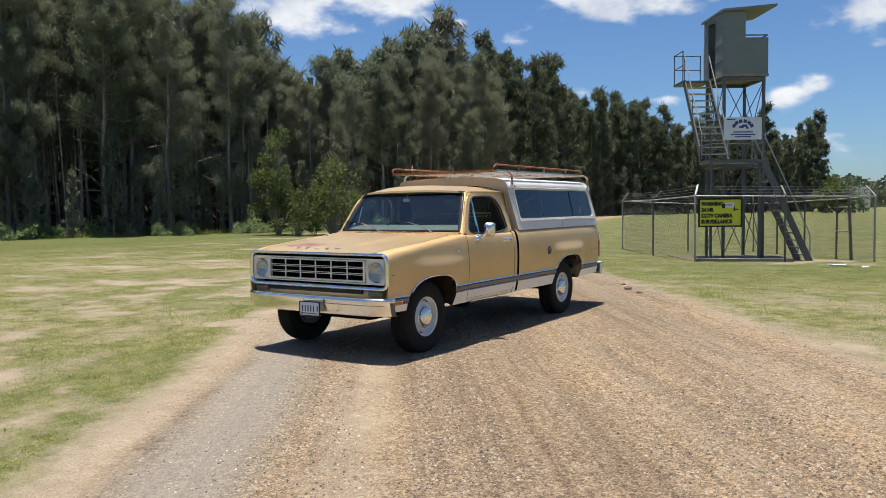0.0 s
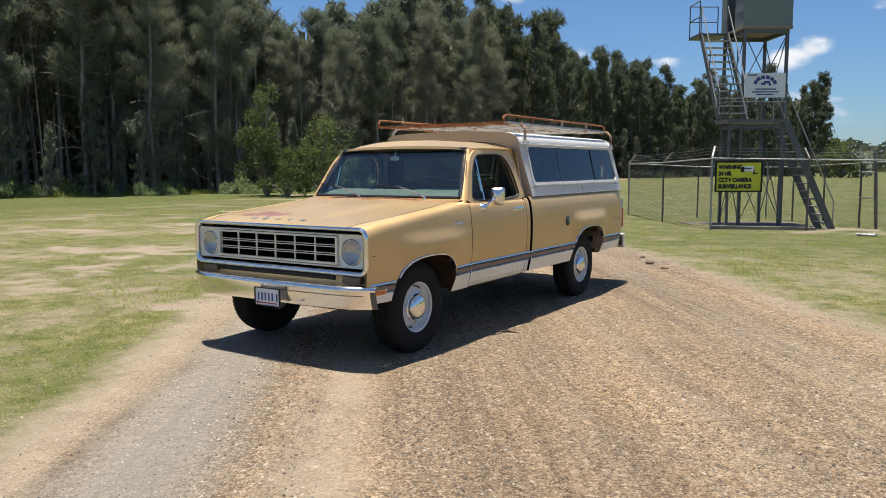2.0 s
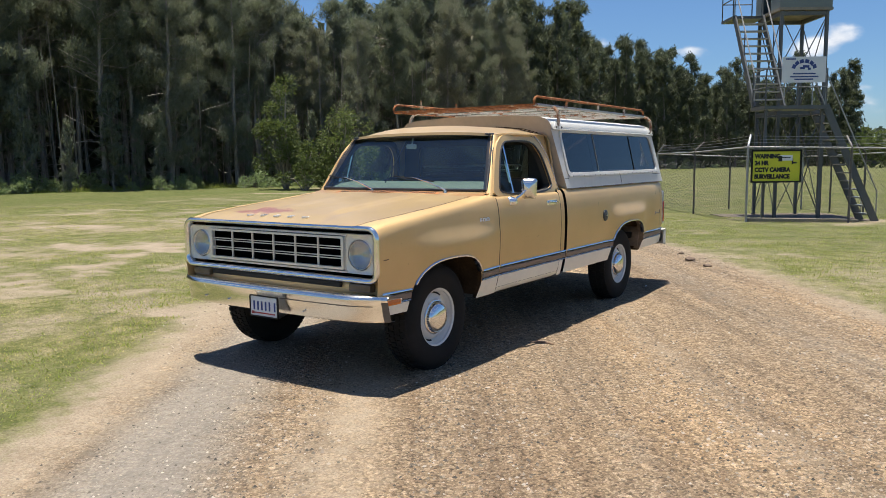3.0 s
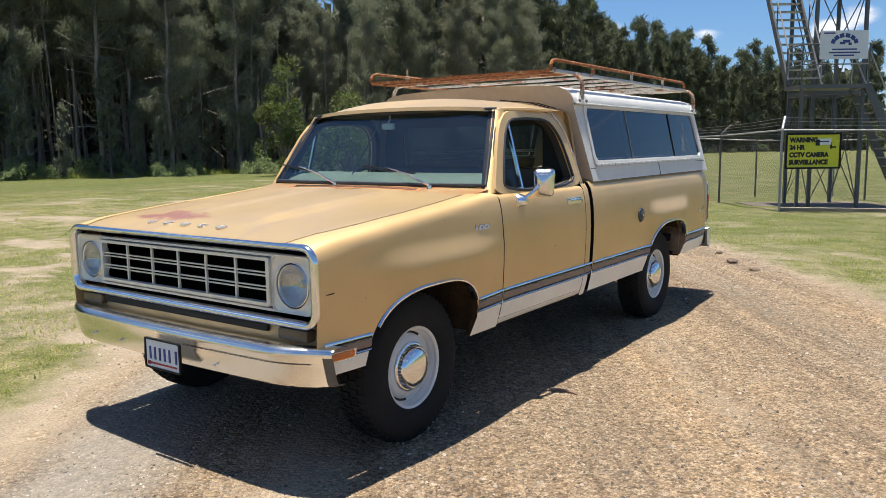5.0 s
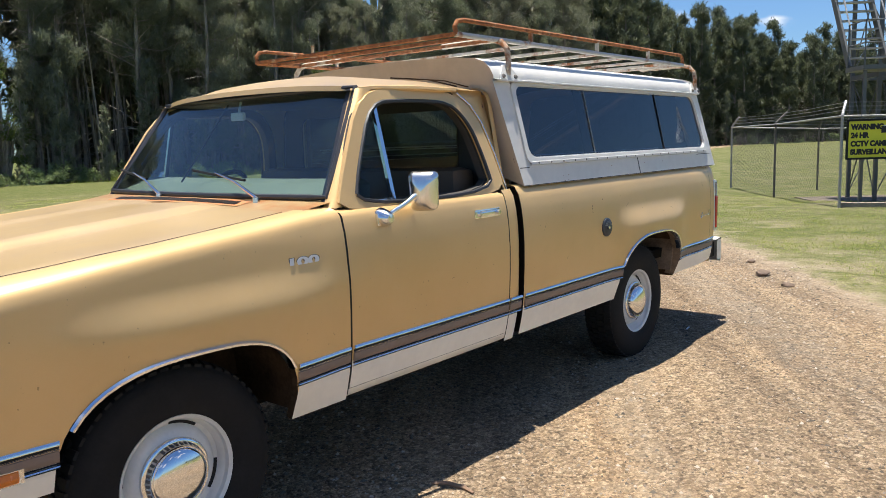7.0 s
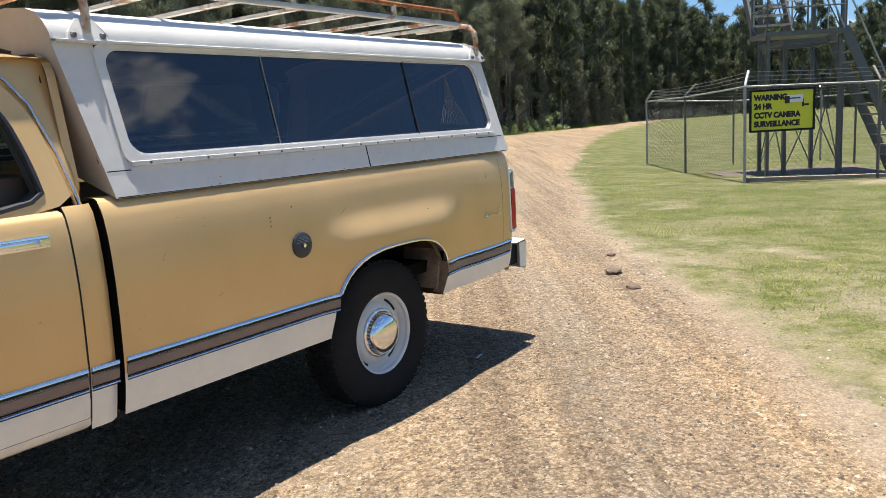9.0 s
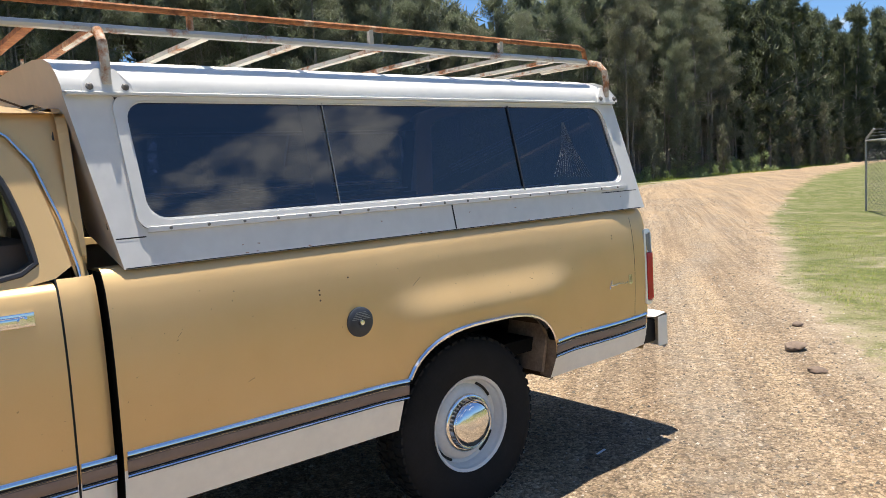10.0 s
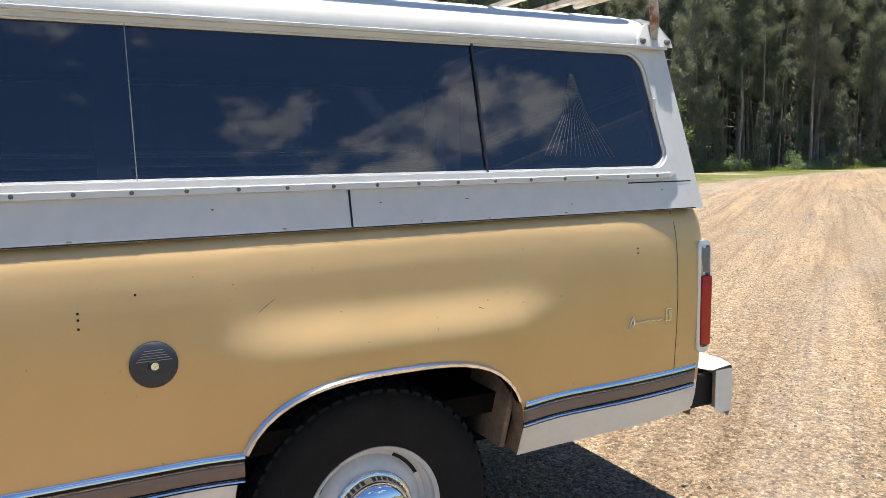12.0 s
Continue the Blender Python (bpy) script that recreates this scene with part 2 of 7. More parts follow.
GOLD = gold_paint("gold_paint")
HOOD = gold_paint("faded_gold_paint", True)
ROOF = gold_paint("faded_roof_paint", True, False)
CREAM = simple("cream_white_paint", (0.80, 0.755, 0.66), 0.36, 0, 0.08, 3, coat=0.2)
TAN_ALU = simple("dust_stained_aluminium", (0.45, 0.375, 0.285), 0.6, 0, 0.14, 2.0)
WHITE_ALU = simple("white_painted_aluminium", (0.625, 0.612, 0.578), 0.52, 0, 0.09, 2.5)
CHROME = simple("chrome", (0.78, 0.78, 0.79), 0.10, 1.0, 0.05, 9)
DULL_CHROME = simple("pitted_chrome", (0.80, 0.78, 0.74), 0.20, 1.0, 0.05, 12)
SILVER = simple("silver_grille_paint", (0.72, 0.69, 0.62), 0.36, 0.25, 0.10, 9)
BADGE = simple("bright_badge_metal", (0.80, 0.80, 0.80), 0.35, 0.5, 0.05, 20)
# near-zero colour that paints deep shade behind the grille and round the lamps
VOID = Mat("painted_shade_black").set((0.004, 0.004, 0.004), 1.0, spec=0.0).m
BLACK = simple("black_plastic", (0.012, 0.012, 0.012), 0.55, 0, 0.3, 8, spec=0.25)
# near-black grime colour that also carries the shade under the body
DARK = simple("grimy_shade_black", (0.008, 0.007, 0.006), 0.95, 0, 0.4, 6, 0.2, spec=0.08)
RUBBER = simple("tyre_rubber", (0.015, 0.0145, 0.014), 0.80, 0, 0.40, 8, 0.25, spec=0.20)
SEAL = simple("black_rubber_seal", (0.02, 0.02, 0.024), 0.45, 0, 0.2, 9)
RIM = simple("white_wheel_paint", (0.62, 0.62, 0.60), 0.42, 0, 0.12, 7)
BROWN = simple("brown_stripe_tape", (0.205, 0.152, 0.125), 0.5, 0, 0.12, 12)
WELL = simple("rusty_wheel_well", (0.055, 0.035, 0.020), 0.95, 0, 0.6, 8, 0.3, spec=0.08)
DUSTY = simple("dusty_rust_brown_steel", (0.20, 0.145, 0.10), 0.9, 0, 0.5, 10, 0.3, spec=0.1)
AMBER = simple("amber_lens", (0.62, 0.17, 0.02), 0.22, 0, 0.10, 20)
RED = simple("red_lens", (0.45, 0.02, 0.02), 0.20, 0, 0.10, 20)
CLEAR = simple("milky_lens", (0.22, 0.215, 0.20), 0.18, 0, 0.12, 30)
LAMP = simple("headlamp_reflector", (0.80, 0.79, 0.76), 0.16, 0.95, 0.08, 18)
TRIM = simple("dark_cab_trim", (0.045, 0.040, 0.034), 0.7, 0, 0.2, 8)
DASH = simple("pale_green_dashboard", (0.13, 0.155, 0.115), 0.6, 0, 0.12, 6)
SEAT = simple("tan_vinyl", (0.10, 0.062, 0.038), 0.6, 0, 0.15, 7)
# last value adds the painted bluish sky haze to the windscreen
GLASS = pane("windscreen_glass", (0.56, 0.72, 0.74), 0.01, 2.05, 0.03)
CLEAR_GLASS = pane("door_glass", (0.66, 0.73, 0.71), 0.01, 1.40, 0.02)
LENS = pane("headlamp_glass", (0.90, 0.91, 0.90), 0.03, 1.5, 0.14)
LENS_RIB = pane("pressed_glass_rib", (0.62, 0.63, 0.62), 0.10, 1.5, 0.20)
TINT = pane("dark_tinted_glass", (0.19, 0.20, 0.31), 0.012, 1.95, 0.010)
RACK = rusty("rusty_cream_steel", (0.54, 0.48, 0.38), 0.44)
RACK_WHITE = rusty("grey_painted_steel", (0.50, 0.50, 0.47), 0.38)
RACK_RUST = rusty("rusted_steel", (0.50, 0.38, 0.24), 0.62)
STEEL = rusty("grey_tower_steel", (0.100, 0.108, 0.110), 0.27)
CABIN = simple("grey_green_cladding", (0.155, 0.185, 0.178), 0.55, 0, 0.10, 2)
PIPE = simple("galvanised_pipe", (0.34, 0.34, 0.33), 0.5, 0.5, 0.15, 6)
DARK_PIPE = simple("weathered_pipe", (0.13, 0.12, 0.11), 0.6, 0.3, 0.25, 6)
SIGN_Y = simple("yellow_sign_face", (0.62, 0.60, 0.03), 0.45, 0, 0.05, 5)
SIGN_W = simple("white_sign_face", (0.68, 0.70, 0.73), 0.5, 0, 0.05, 5)
INK = simple("black_print", (0.012, 0.012, 0.012), 0.6, 0, 0.2, 9)
INK_BLUE = simple("blue_print", (0.03, 0.06, 0.22), 0.6, 0, 0.2, 9)
INK_RED = simple("red_print", (0.35, 0.04, 0.04), 0.6, 0, 0.2, 9)
CONCRETE = simple("weathered_concrete", (0.25, 0.22, 0.17), 0.9, 0, 0.2, 5, 0.4)
DIRT = simple("dirt_stained_concrete", (0.125, 0.100, 0.075), 0.95, 0, 0.4, 3, 0.5)
STONE = simple("brown_stone", (0.17, 0.12, 0.085), 0.9, 0, 0.35, 14, 0.5)
GROUND = ground_material()
NEEDLE = leaf("sheoak_needles", (0.072, 0.086, 0.060), (0.265, 0.285, 0.215), 0.33, 0.6)
# darker needles: far trees, and the painted shade of the deep wood
NEEDLE_DARK = leaf("sheoak_needles_dark", (0.048, 0.059, 0.038), (0.165, 0.180, 0.118), 0.32)
BROAD = leaf("broad_leaves", (0.044, 0.064, 0.020), (0.130, 0.158, 0.054), 0.4)
SHRUB = leaf("shrub_leaves", (0.105, 0.145, 0.064), (0.34, 0.40, 0.215), 0.36)
BLADE = leaf("grass_blades", (0.17, 0.215, 0.048), (0.36, 0.39, 0.12), 0.55)
BLADE_DRY = leaf("dry_grass_blades", (0.34, 0.30, 0.12), (0.58, 0.49, 0.25), 0.55)
BARK = bark("sheoak_bark", (0.10, 0.088, 0.076), (0.38, 0.335, 0.285))
TURN = simple("smoky_amber_lens", (0.11, 0.075, 0.045), 0.2, 0, 0.2, 20)
STICK = simple("dry_brown_wood", (0.26, 0.165, 0.105), 0.85, 0, 0.25, 30)
CAP = simple("dark_slate_cap", (0.045, 0.050, 0.060), 0.42, 0.3, 0.25, 40)
VENT_RUST = simple("orange_rust_stain", (0.42, 0.17, 0.06), 0.8, 0, 0.45, 30)


# ---- mesh helpers ----
def lerp(a, b, t):
    return a + (b - a) * t


def step(a, b, v):
    t = min(1.0, max(0.0, (v - a) / (b - a)))
    return t * t * (3 - 2 * t)


def curve_at(xs, ys, v):
    return float(np.interp(v, xs, ys))


def part(name, bm, material, parent=None, label="", smooth=False):
    """Links a bmesh as one mesh object, under a thing or a part."""
    me = bpy.data.meshes.new(name)
    bm.normal_update()
    bm.to_mesh(me)
    bm.free()
    for mt in material if isinstance(material, (list, tuple)) else [material]:
        me.materials.append(mt)
    if smooth:
        me.shade_smooth()
        me.set_sharp_from_angle(angle=radians(smooth if smooth is not True else 40))
    ob = new(name, me)
    if parent is not None:
        ob.parent = parent
    if label:
        tagged(ob, label)
    return ob


def thing(name, label, category, group="", at=(0, 0, 0), turn=0.0):
    ob = new(name)
    ob.empty_display_size = 0.2
    ob.matrix_world = pose(*at, 0, 0, turn)
    return tagged(ob, label, category, group)


def sheet(bm, rows, close=False, mat=0, skip=None):
    """Quads between rows of points (all of one length)."""
    vs = [[bm.verts.new(p) for p in r] for r in rows]
    for i in range(len(vs) - 1):
        m = len(vs[i])
        for j in range(m if close else m - 1):
            if skip and skip(i, j):
                continue
            f = bm.faces.new((vs[i][j], vs[i][(j + 1) % m], vs[i + 1][(j + 1) % m], vs[i + 1][j]))
            f.material_index = mat(i, j) if callable(mat) else mat
    return vs


def box(bm, lo, hi, bevel=0.0, mat=0, m=None):
    xs, ys, zs = zip(lo, hi)
    v = [bm.verts.new((x, y, z)) for x in xs for y in ys for z in zs]
    fs = [bm.faces.new([v[i] for i in q]) for q in ((0, 1, 3, 2), (4, 6, 7, 5), (0, 4, 5, 1), (2, 3, 7, 6), (0, 2, 6, 4), (1, 5, 7, 3))]
    for f in fs:
        f.material_index = mat
    if bevel:
        es = list({e for f in fs for e in f.edges})
        r = bmesh.ops.bevel(bm, geom=es, offset=bevel, segments=2, affect="EDGES", profile=0.6)
        v = list({w for f in r["faces"] for w in f.verts} | {w for w in v if w.is_valid})
    if m is not None:
        bmesh.ops.transform(bm, matrix=m, verts=v)
    return v


def tube(bm, pts, r, seg=8, caps=True, mat=0):
    """A round bar along points; r is one radius or one for each point."""
    pts = [Vector(p) for p in pts]
    rs = r if isinstance(r, (list, tuple)) else [r] * len(pts)
    rings, side = [], None
    for i, p in enumerate(pts):
        way = (pts[min(i + 1, len(pts) - 1)] - pts[max(i - 1, 0)]).normalized()
        if side is None:
            side = way.orthogonal().normalized()
        side = (side - way * side.dot(way)).normalized()
        up = way.cross(side)
        rings.append([p + (side * math.cos(a) + up * math.sin(a)) * rs[i] for a in (2 * math.pi * k / seg for k in range(seg))])
    vs = sheet(bm, rings, close=True, mat=mat)
    if caps:
        for ring in (vs[0][::-1], vs[-1]):
            bm.faces.new(ring).material_index = mat
    return vs


def bar(bm, a, b, w, h, up=(0, 0, 1), mat=0):
    """A square bar from a to b."""
    a, b = Vector(a), Vector(b)
    way = (b - a).normalized()
    side = way.cross(Vector(up))
    side = side.normalized() if side.length > 1e-4 else Vector((1, 0, 0))
    top = side.cross(way)
    rings = [[p + side * (i * w / 2) + top * (j * h / 2) for i, j in ((-1, -1), (1, -1), (1, 1), (-1, 1))] for p in (a, b)]
    vs = sheet(bm, rings, close=True, mat=mat)
    bm.faces.new(vs[0][::-1]).material_index = mat
    bm.faces.new(vs[1]).material_index = mat


def lathe(bm, prof, seg=32, m=None, mat=0):
    """Turns (radius, along) pairs round the x axis."""
    rows = [[Vector((x, r * math.cos(a), r * math.sin(a))) for a in (2 * math.pi * k / seg for k in range(seg))] for r, x in prof]
    if m is not None:
        rows = [[m @ p for p in row] for row in rows]
    return sheet(bm, rows, close=True, mat=mat)


def soften(poly, cuts=(0.22, 0.22), rounds=2):
    """Corner cutting of a closed polygon."""
    for _ in range(rounds):
        out = []
        for a, b in zip(poly, poly[1:] + poly[:1]):
            out += [tuple(lerp(p, q, cuts[0]) for p, q in zip(a, b)), tuple(lerp(p, q, 1 - cuts[1]) for p, q in zip(a, b))]
        poly = out
    return poly


def rrect(x0, x1, z0, z1, r, n=5):
    """A rectangle with round corners, counter-clockwise from its right lower corner."""
    out = []
    for cx, cz, a0 in ((x1 - r, z0 + r, -90), (x1 - r, z1 - r, 0), (x0 + r, z1 - r, 90), (x0 + r, z0 + r, 180)):
        out += [(cx + r * math.cos(radians(a0 + 90 * k / n)), cz + r * math.sin(radians(a0 + 90 * k / n))) for k in range(n + 1)]
    return out


def ring(bm, outer, inner, place, depth, mat=0):
    """A frame between two outlines of equally many points; place(a, b, d) sets a point d in front of the plane."""
    rows = [[place(a, b, 0.0) for a, b in outer], [place(a, b, depth) for a, b in outer], [place(a, b, depth) for a, b in inner], [place(a, b, 0.0) for a, b in inner]]
    sheet(bm, rows, close=True, mat=mat)


def mirror_x(bm):
    for v in bm.verts:
        v.co.x = -v.co.x
    bmesh.ops.reverse_faces(bm, faces=bm.faces[:])


# ---- ground, road ----
ROAD_A = Vector((-0.59, 0.81, 0)).normalized()
ROAD_S = Vector((ROAD_A.y, -ROAD_A.x, 0))
LEFT_A, LEFT_S = (-60, -4, 3, 18, 32, 40, 52, 70, 100), (-1.48, -1.48, -1.48, -1.35, -0.8, 1.5, 5.5, 13, 28)
RIGHT_A, RIGHT_S = (-60, -2, 9, 11.4, 20.6, 30.4, 47.7, 78, 110), (4.85, 4.85, 4.95, 5.5, 6.6, 8.8, 13.4, 24, 40)
# bare patches in the grass: x, y, half length, half width, turn in degrees
BARE = ((-5.6, -0.5, 1.6, 0.40, 40), (-4.0, 0.7, 0.9, 0.28, 45), (-1.9, -2.9, 0.9, 0.35, 130), (-4.0, -2.0, 0.9, 0.4, 100), (-18.5, 7.5, 4.0, 0.55, 35), (-13.0, 8.0, 2.2, 0.6, 50),
        (-8.0, 4.4, 1.6, 0.5, 50), (-9.5, 1.5, 1.8, 0.4, 40), (0.0, -3.6, 0.7, 0.3, 130), (3.0, 4.6, 1.2, 0.30, -52), (4.6, 2.4, 1.2, 0.30, -52), (1.4, 6.9, 0.9, 0.25, -52), (1.5, 8.5, 1.1, 0.3, -30), (2.2, 19.0, 3.4, 1.2, 34), (1.6, 20.6, 2.6, 1.6, 34), (-0.9, 19.4, 1.6, 0.8, 34))


def road_as(x, y):
    return x * ROAD_A.x + y * ROAD_A.y, x * ROAD_S.x + y * ROAD_S.y


def ground_z(x, y):
    fall = -0.028 * max(0.0, min(y, 27.0) - 7.0) * step(-14, -3, x) * (1 - step(40, 85, y))
    a, s = road_as(x, y)
    on = step(-2.2, -1.2, s) * (1 - step(4.2, 5.4, s)) * (1 - step(14, 22, a))
    ruts = on * (0.012 * math.sin(s * 2.3 + 0.4) + 0.010 * noise.noise((x * 0.9, y * 0.9, 0)))
    flat = 1 - math.exp(-((x / 1.3) ** 4)) * (1.0 if -1.2 < y < 4.8 else 0.0)
    rough = (1 - on) * (0.035 * noise.noise((x * 0.5, y * 0.5, 3)) + 0.015 * noise.noise((x * 2, y * 2, 5)))
    return fall + ruts * flat + rough * step(1.2, 2.4, abs(x))


def cover_at(x, y):
    a, s = road_as(x, y)
    lo, hi = curve_at(LEFT_A, LEFT_S, a), curve_at(RIGHT_A, RIGHT_S, a)
    soft = 0.35 + 0.02 * max(0, a)
    gravel = step(lo - soft, lo + soft, s) * (1 - step(hi - soft, hi + soft, s)) * (1 - step(96, 116, a))
    sand = 0.0
    for cx, cy, l, w, turn in BARE:
        if abs(x - cx) + abs(y - cy) < 3 * l + 1:
            c, sn = math.cos(radians(turn)), math.sin(radians(turn))
            u, v = ((x - cx) * c + (y - cy) * sn) / l, (-(x - cx) * sn + (y - cy) * c) / w
            rag = 0.62 + 0.45 * noise.noise((x * 1.1, y * 1.1, 8)) + 0.35 * noise.noise((x * 3.3, y * 3.3, 9))
            sand = max(sand, rag * math.exp(-(u * u + v * v) * 0.55))
    soil = noise.noise((x * 0.45, y * 0.45, 11)) + 0.7 * noise.noise((x * 1.5, y * 1.5, 12)) + 0.5 * noise.noise((x * 4, y * 4, 13))
    away = lo - s if s < lo else s - hi
    if away > 0:
        sand = max(sand, step(-0.05, 0.55, soil) * (0.85 * (1 - step(6, 13, away)) if s < lo else 0.45 * (1 - step(1.5, 7, away))))
    rel = (s - lo) / max(0.5, hi - lo)
    if a < 30:
        sand = max(sand, 0.85 * math.exp(-(((s - lo - 0.10) / 0.40) ** 2)), 0.62 * math.exp(-(((s - hi + 0.05) / 0.36) ** 2)))
        sand = max(sand, gravel * 0.72 * math.exp(-(((rel - 0.26) / 0.055) ** 2)), gravel * 0.45 * math.exp(-(((rel - 0.62) / 0.05) ** 2)))
    else:
        sand = max(sand, gravel * 0.25)
    track = gravel * max(0.9 * math.exp(-(((rel - 0.115) / 0.08) ** 2)), 0.30 * math.exp(-(((rel - 0.50) / 0.06) ** 2)), 0.42 * math.exp(-(((rel - 0.82) / 0.07) ** 2)))
    return gravel, sand, track


def stations(lo, hi, fine_lo, fine_hi, fine, grow):
    mid = list(np.arange(fine_lo, fine_hi + 1e-6, fine))
    out, d = [mid[0]], fine
    while out[-1] > lo:
        d *= grow
        out.append(max(lo, out[-1] - d))
    res = out[:0:-1] + mid
    d = fine
    while res[-1] < hi:
        d *= grow
        res.append(min(hi, res[-1] + d))
    return res


def build_ground():
    xs, ys = stations(-2500, 2500, -9, 7, 0.14, 1.13), stations(-2500, 2500, -6, 12, 0.14, 1.11)
    verts = [(x, y, ground_z(x, y)) for y in ys for x in xs]
    w = len(xs)
    faces = [(j * w + i, j * w + i + 1, (j + 1) * w + i + 1, (j + 1) * w + i) for j in range(len(ys) - 1) for i in range(w - 1)]
    me = bpy.data.meshes.new("ground")
    me.from_pydata(verts, [], faces)
    me.shade_smooth()
    lay = me.attributes.new("cover", "FLOAT_COLOR", "POINT")
    lay.data.foreach_set("color", [c for x, y, _ in verts for c in (*cover_at(x, y), 1.0)])
    me.materials.append(GROUND)
    tagged(new("ground", me), "flat ground with a tan gravel road between patchy sunlit grass", "ground", kind="structure")


build_ground()


def scatter_mesh(name, verts, faces, material, label, category):
    me = bpy.data.meshes.new(name)
    me.from_pydata(verts, [], faces)
    me.materials.append(material)
    return tagged(new(name, me), label, category, kind="stuff")


# ---- sky: a far shell that carries the clouds ----
CLOUDS = ((44.5, 14.6, 5.5, 2.4), (37.5, 15.2, 5, 2.0), (34, 13.2, 2.2, 0.9), (23, 15.0, 3.6, 1.3), (18, 14.4, 4.2, 1.2), (20.5, 13.3, 2.4, 0.7), (13.5, 14.6, 2, 0.8), (7.6, 12.4, 1.2, 0.6), (4.2, 12.0, 2.2, 1.5), (27.6, 12.3, 1.6, 0.5),
          (22.9, 8.0, 1.5, 0.8), (17.2, 7.6, 1.4, 0.7), (9.6, 7.1, 2.0, 0.8), (7.3, 7.9, 1.5, 0.7), (7.0, 4.3, 1.8, 0.5), (32.1, 13.6, 1.0, 0.6), (26.8, 10.2, 0.6, 0.4), (-6, 13, 6, 2), (60, 30, 12, 5), (80, 34, 9, 5),
          (-66, 21.5, 8, 4.0), (-58.5, 24.5, 6, 4.5), (-54, 23.5, 4, 5.5), (-74, 26, 5, 2), (-88, 38, 10, 6), (-110, 26, 14, 6), (-135, 36, 12, 6), (-50, 48, 8, 5), (120, 28, 12, 6), (160, 24, 16, 6), (-165, 38, 12, 6), (-20, 40, 9, 5))


def build_clouds():
    m = Mat("cloud_white")
    at = m.n("ShaderNodeAttribute")
    at.attribute_name = "cloud"
    big = m.noise(0.009, 7, 0.52, stretch=(1, 1, 2.0))
    a = m.math("ADD", at.outputs["Fac"], m.math("MULTIPLY", m.math("SUBTRACT", big, 0.5), 2.0))
    alpha = m.ramp(a, (0.36, 0.0), (0.98, 1.0), smooth=True)
    em = m.n("ShaderNodeEmission")
    m.put(em.inputs[0], m.ramp(m.noise(0.006, 6, 0.6), (0.35, (0.44, 0.47, 0.53)), (0.62, (0.70, 0.70, 0.70))))
    em.inputs[1].default_value = 1.0
    tr = m.n("ShaderNodeBsdfTransparent")
    mx = m.n("ShaderNodeMixShader")
    m.put(mx.inputs[0], m.math("MULTIPLY", alpha, 0.92))
    m.put(mx.inputs[1], tr.outputs[0])
    m.put(mx.inputs[2], em.outputs[0])
    m.t.links.new(mx.outputs[0], m.out.inputs[0])
    az, el = [radians(v) for v in range(-180, 181)], [radians(v) for v in np.arange(0, 68.5, 0.75)]
    verts, dens = [], []
    for e in el:
        for z in az:
            verts.append((-1800 * math.sin(z) * math.cos(e), 1800 * math.cos(z) * math.cos(e), 1800 * math.sin(e)))
            d = 0.0
            for ca, ce, wa, we in CLOUDS:
                da = (math.degrees(z) - ca + 180) % 360 - 180
                d = max(d, (1.0 if ca > -20 else 0.80) * math.exp(-((da / wa) ** 2) - ((math.degrees(e) - ce) / we) ** 2))
            dens.append(d)
    w = len(az)
    faces = [(j * w + i, (j + 1) * w + i, (j + 1) * w + i + 1, j * w + i + 1) for j in range(len(el) - 1) for i in range(w - 1)]
    me = bpy.data.meshes.new("backdrop_clouds")
    me.from_pydata(verts, [], faces)
    me.attributes.new("cloud", "FLOAT", "POINT").data.foreach_set("value", dens)
    me.materials.append(m.m)
    me.shade_smooth()
    tagged(new("backdrop_clouds", me), "white fair-weather clouds in a deep blue sky", "clouds", kind="structure")


build_clouds()


# ---- trees ----
def blade_quad(verts, faces, p, way, wide, length):
    k = len(verts)
    verts += [p - wide * 0.5, p + wide * 0.5, p + way * length + wide * 0.22, p + way * length - wide * 0.22]
    faces.append((k, k + 1, k + 2, k + 3))


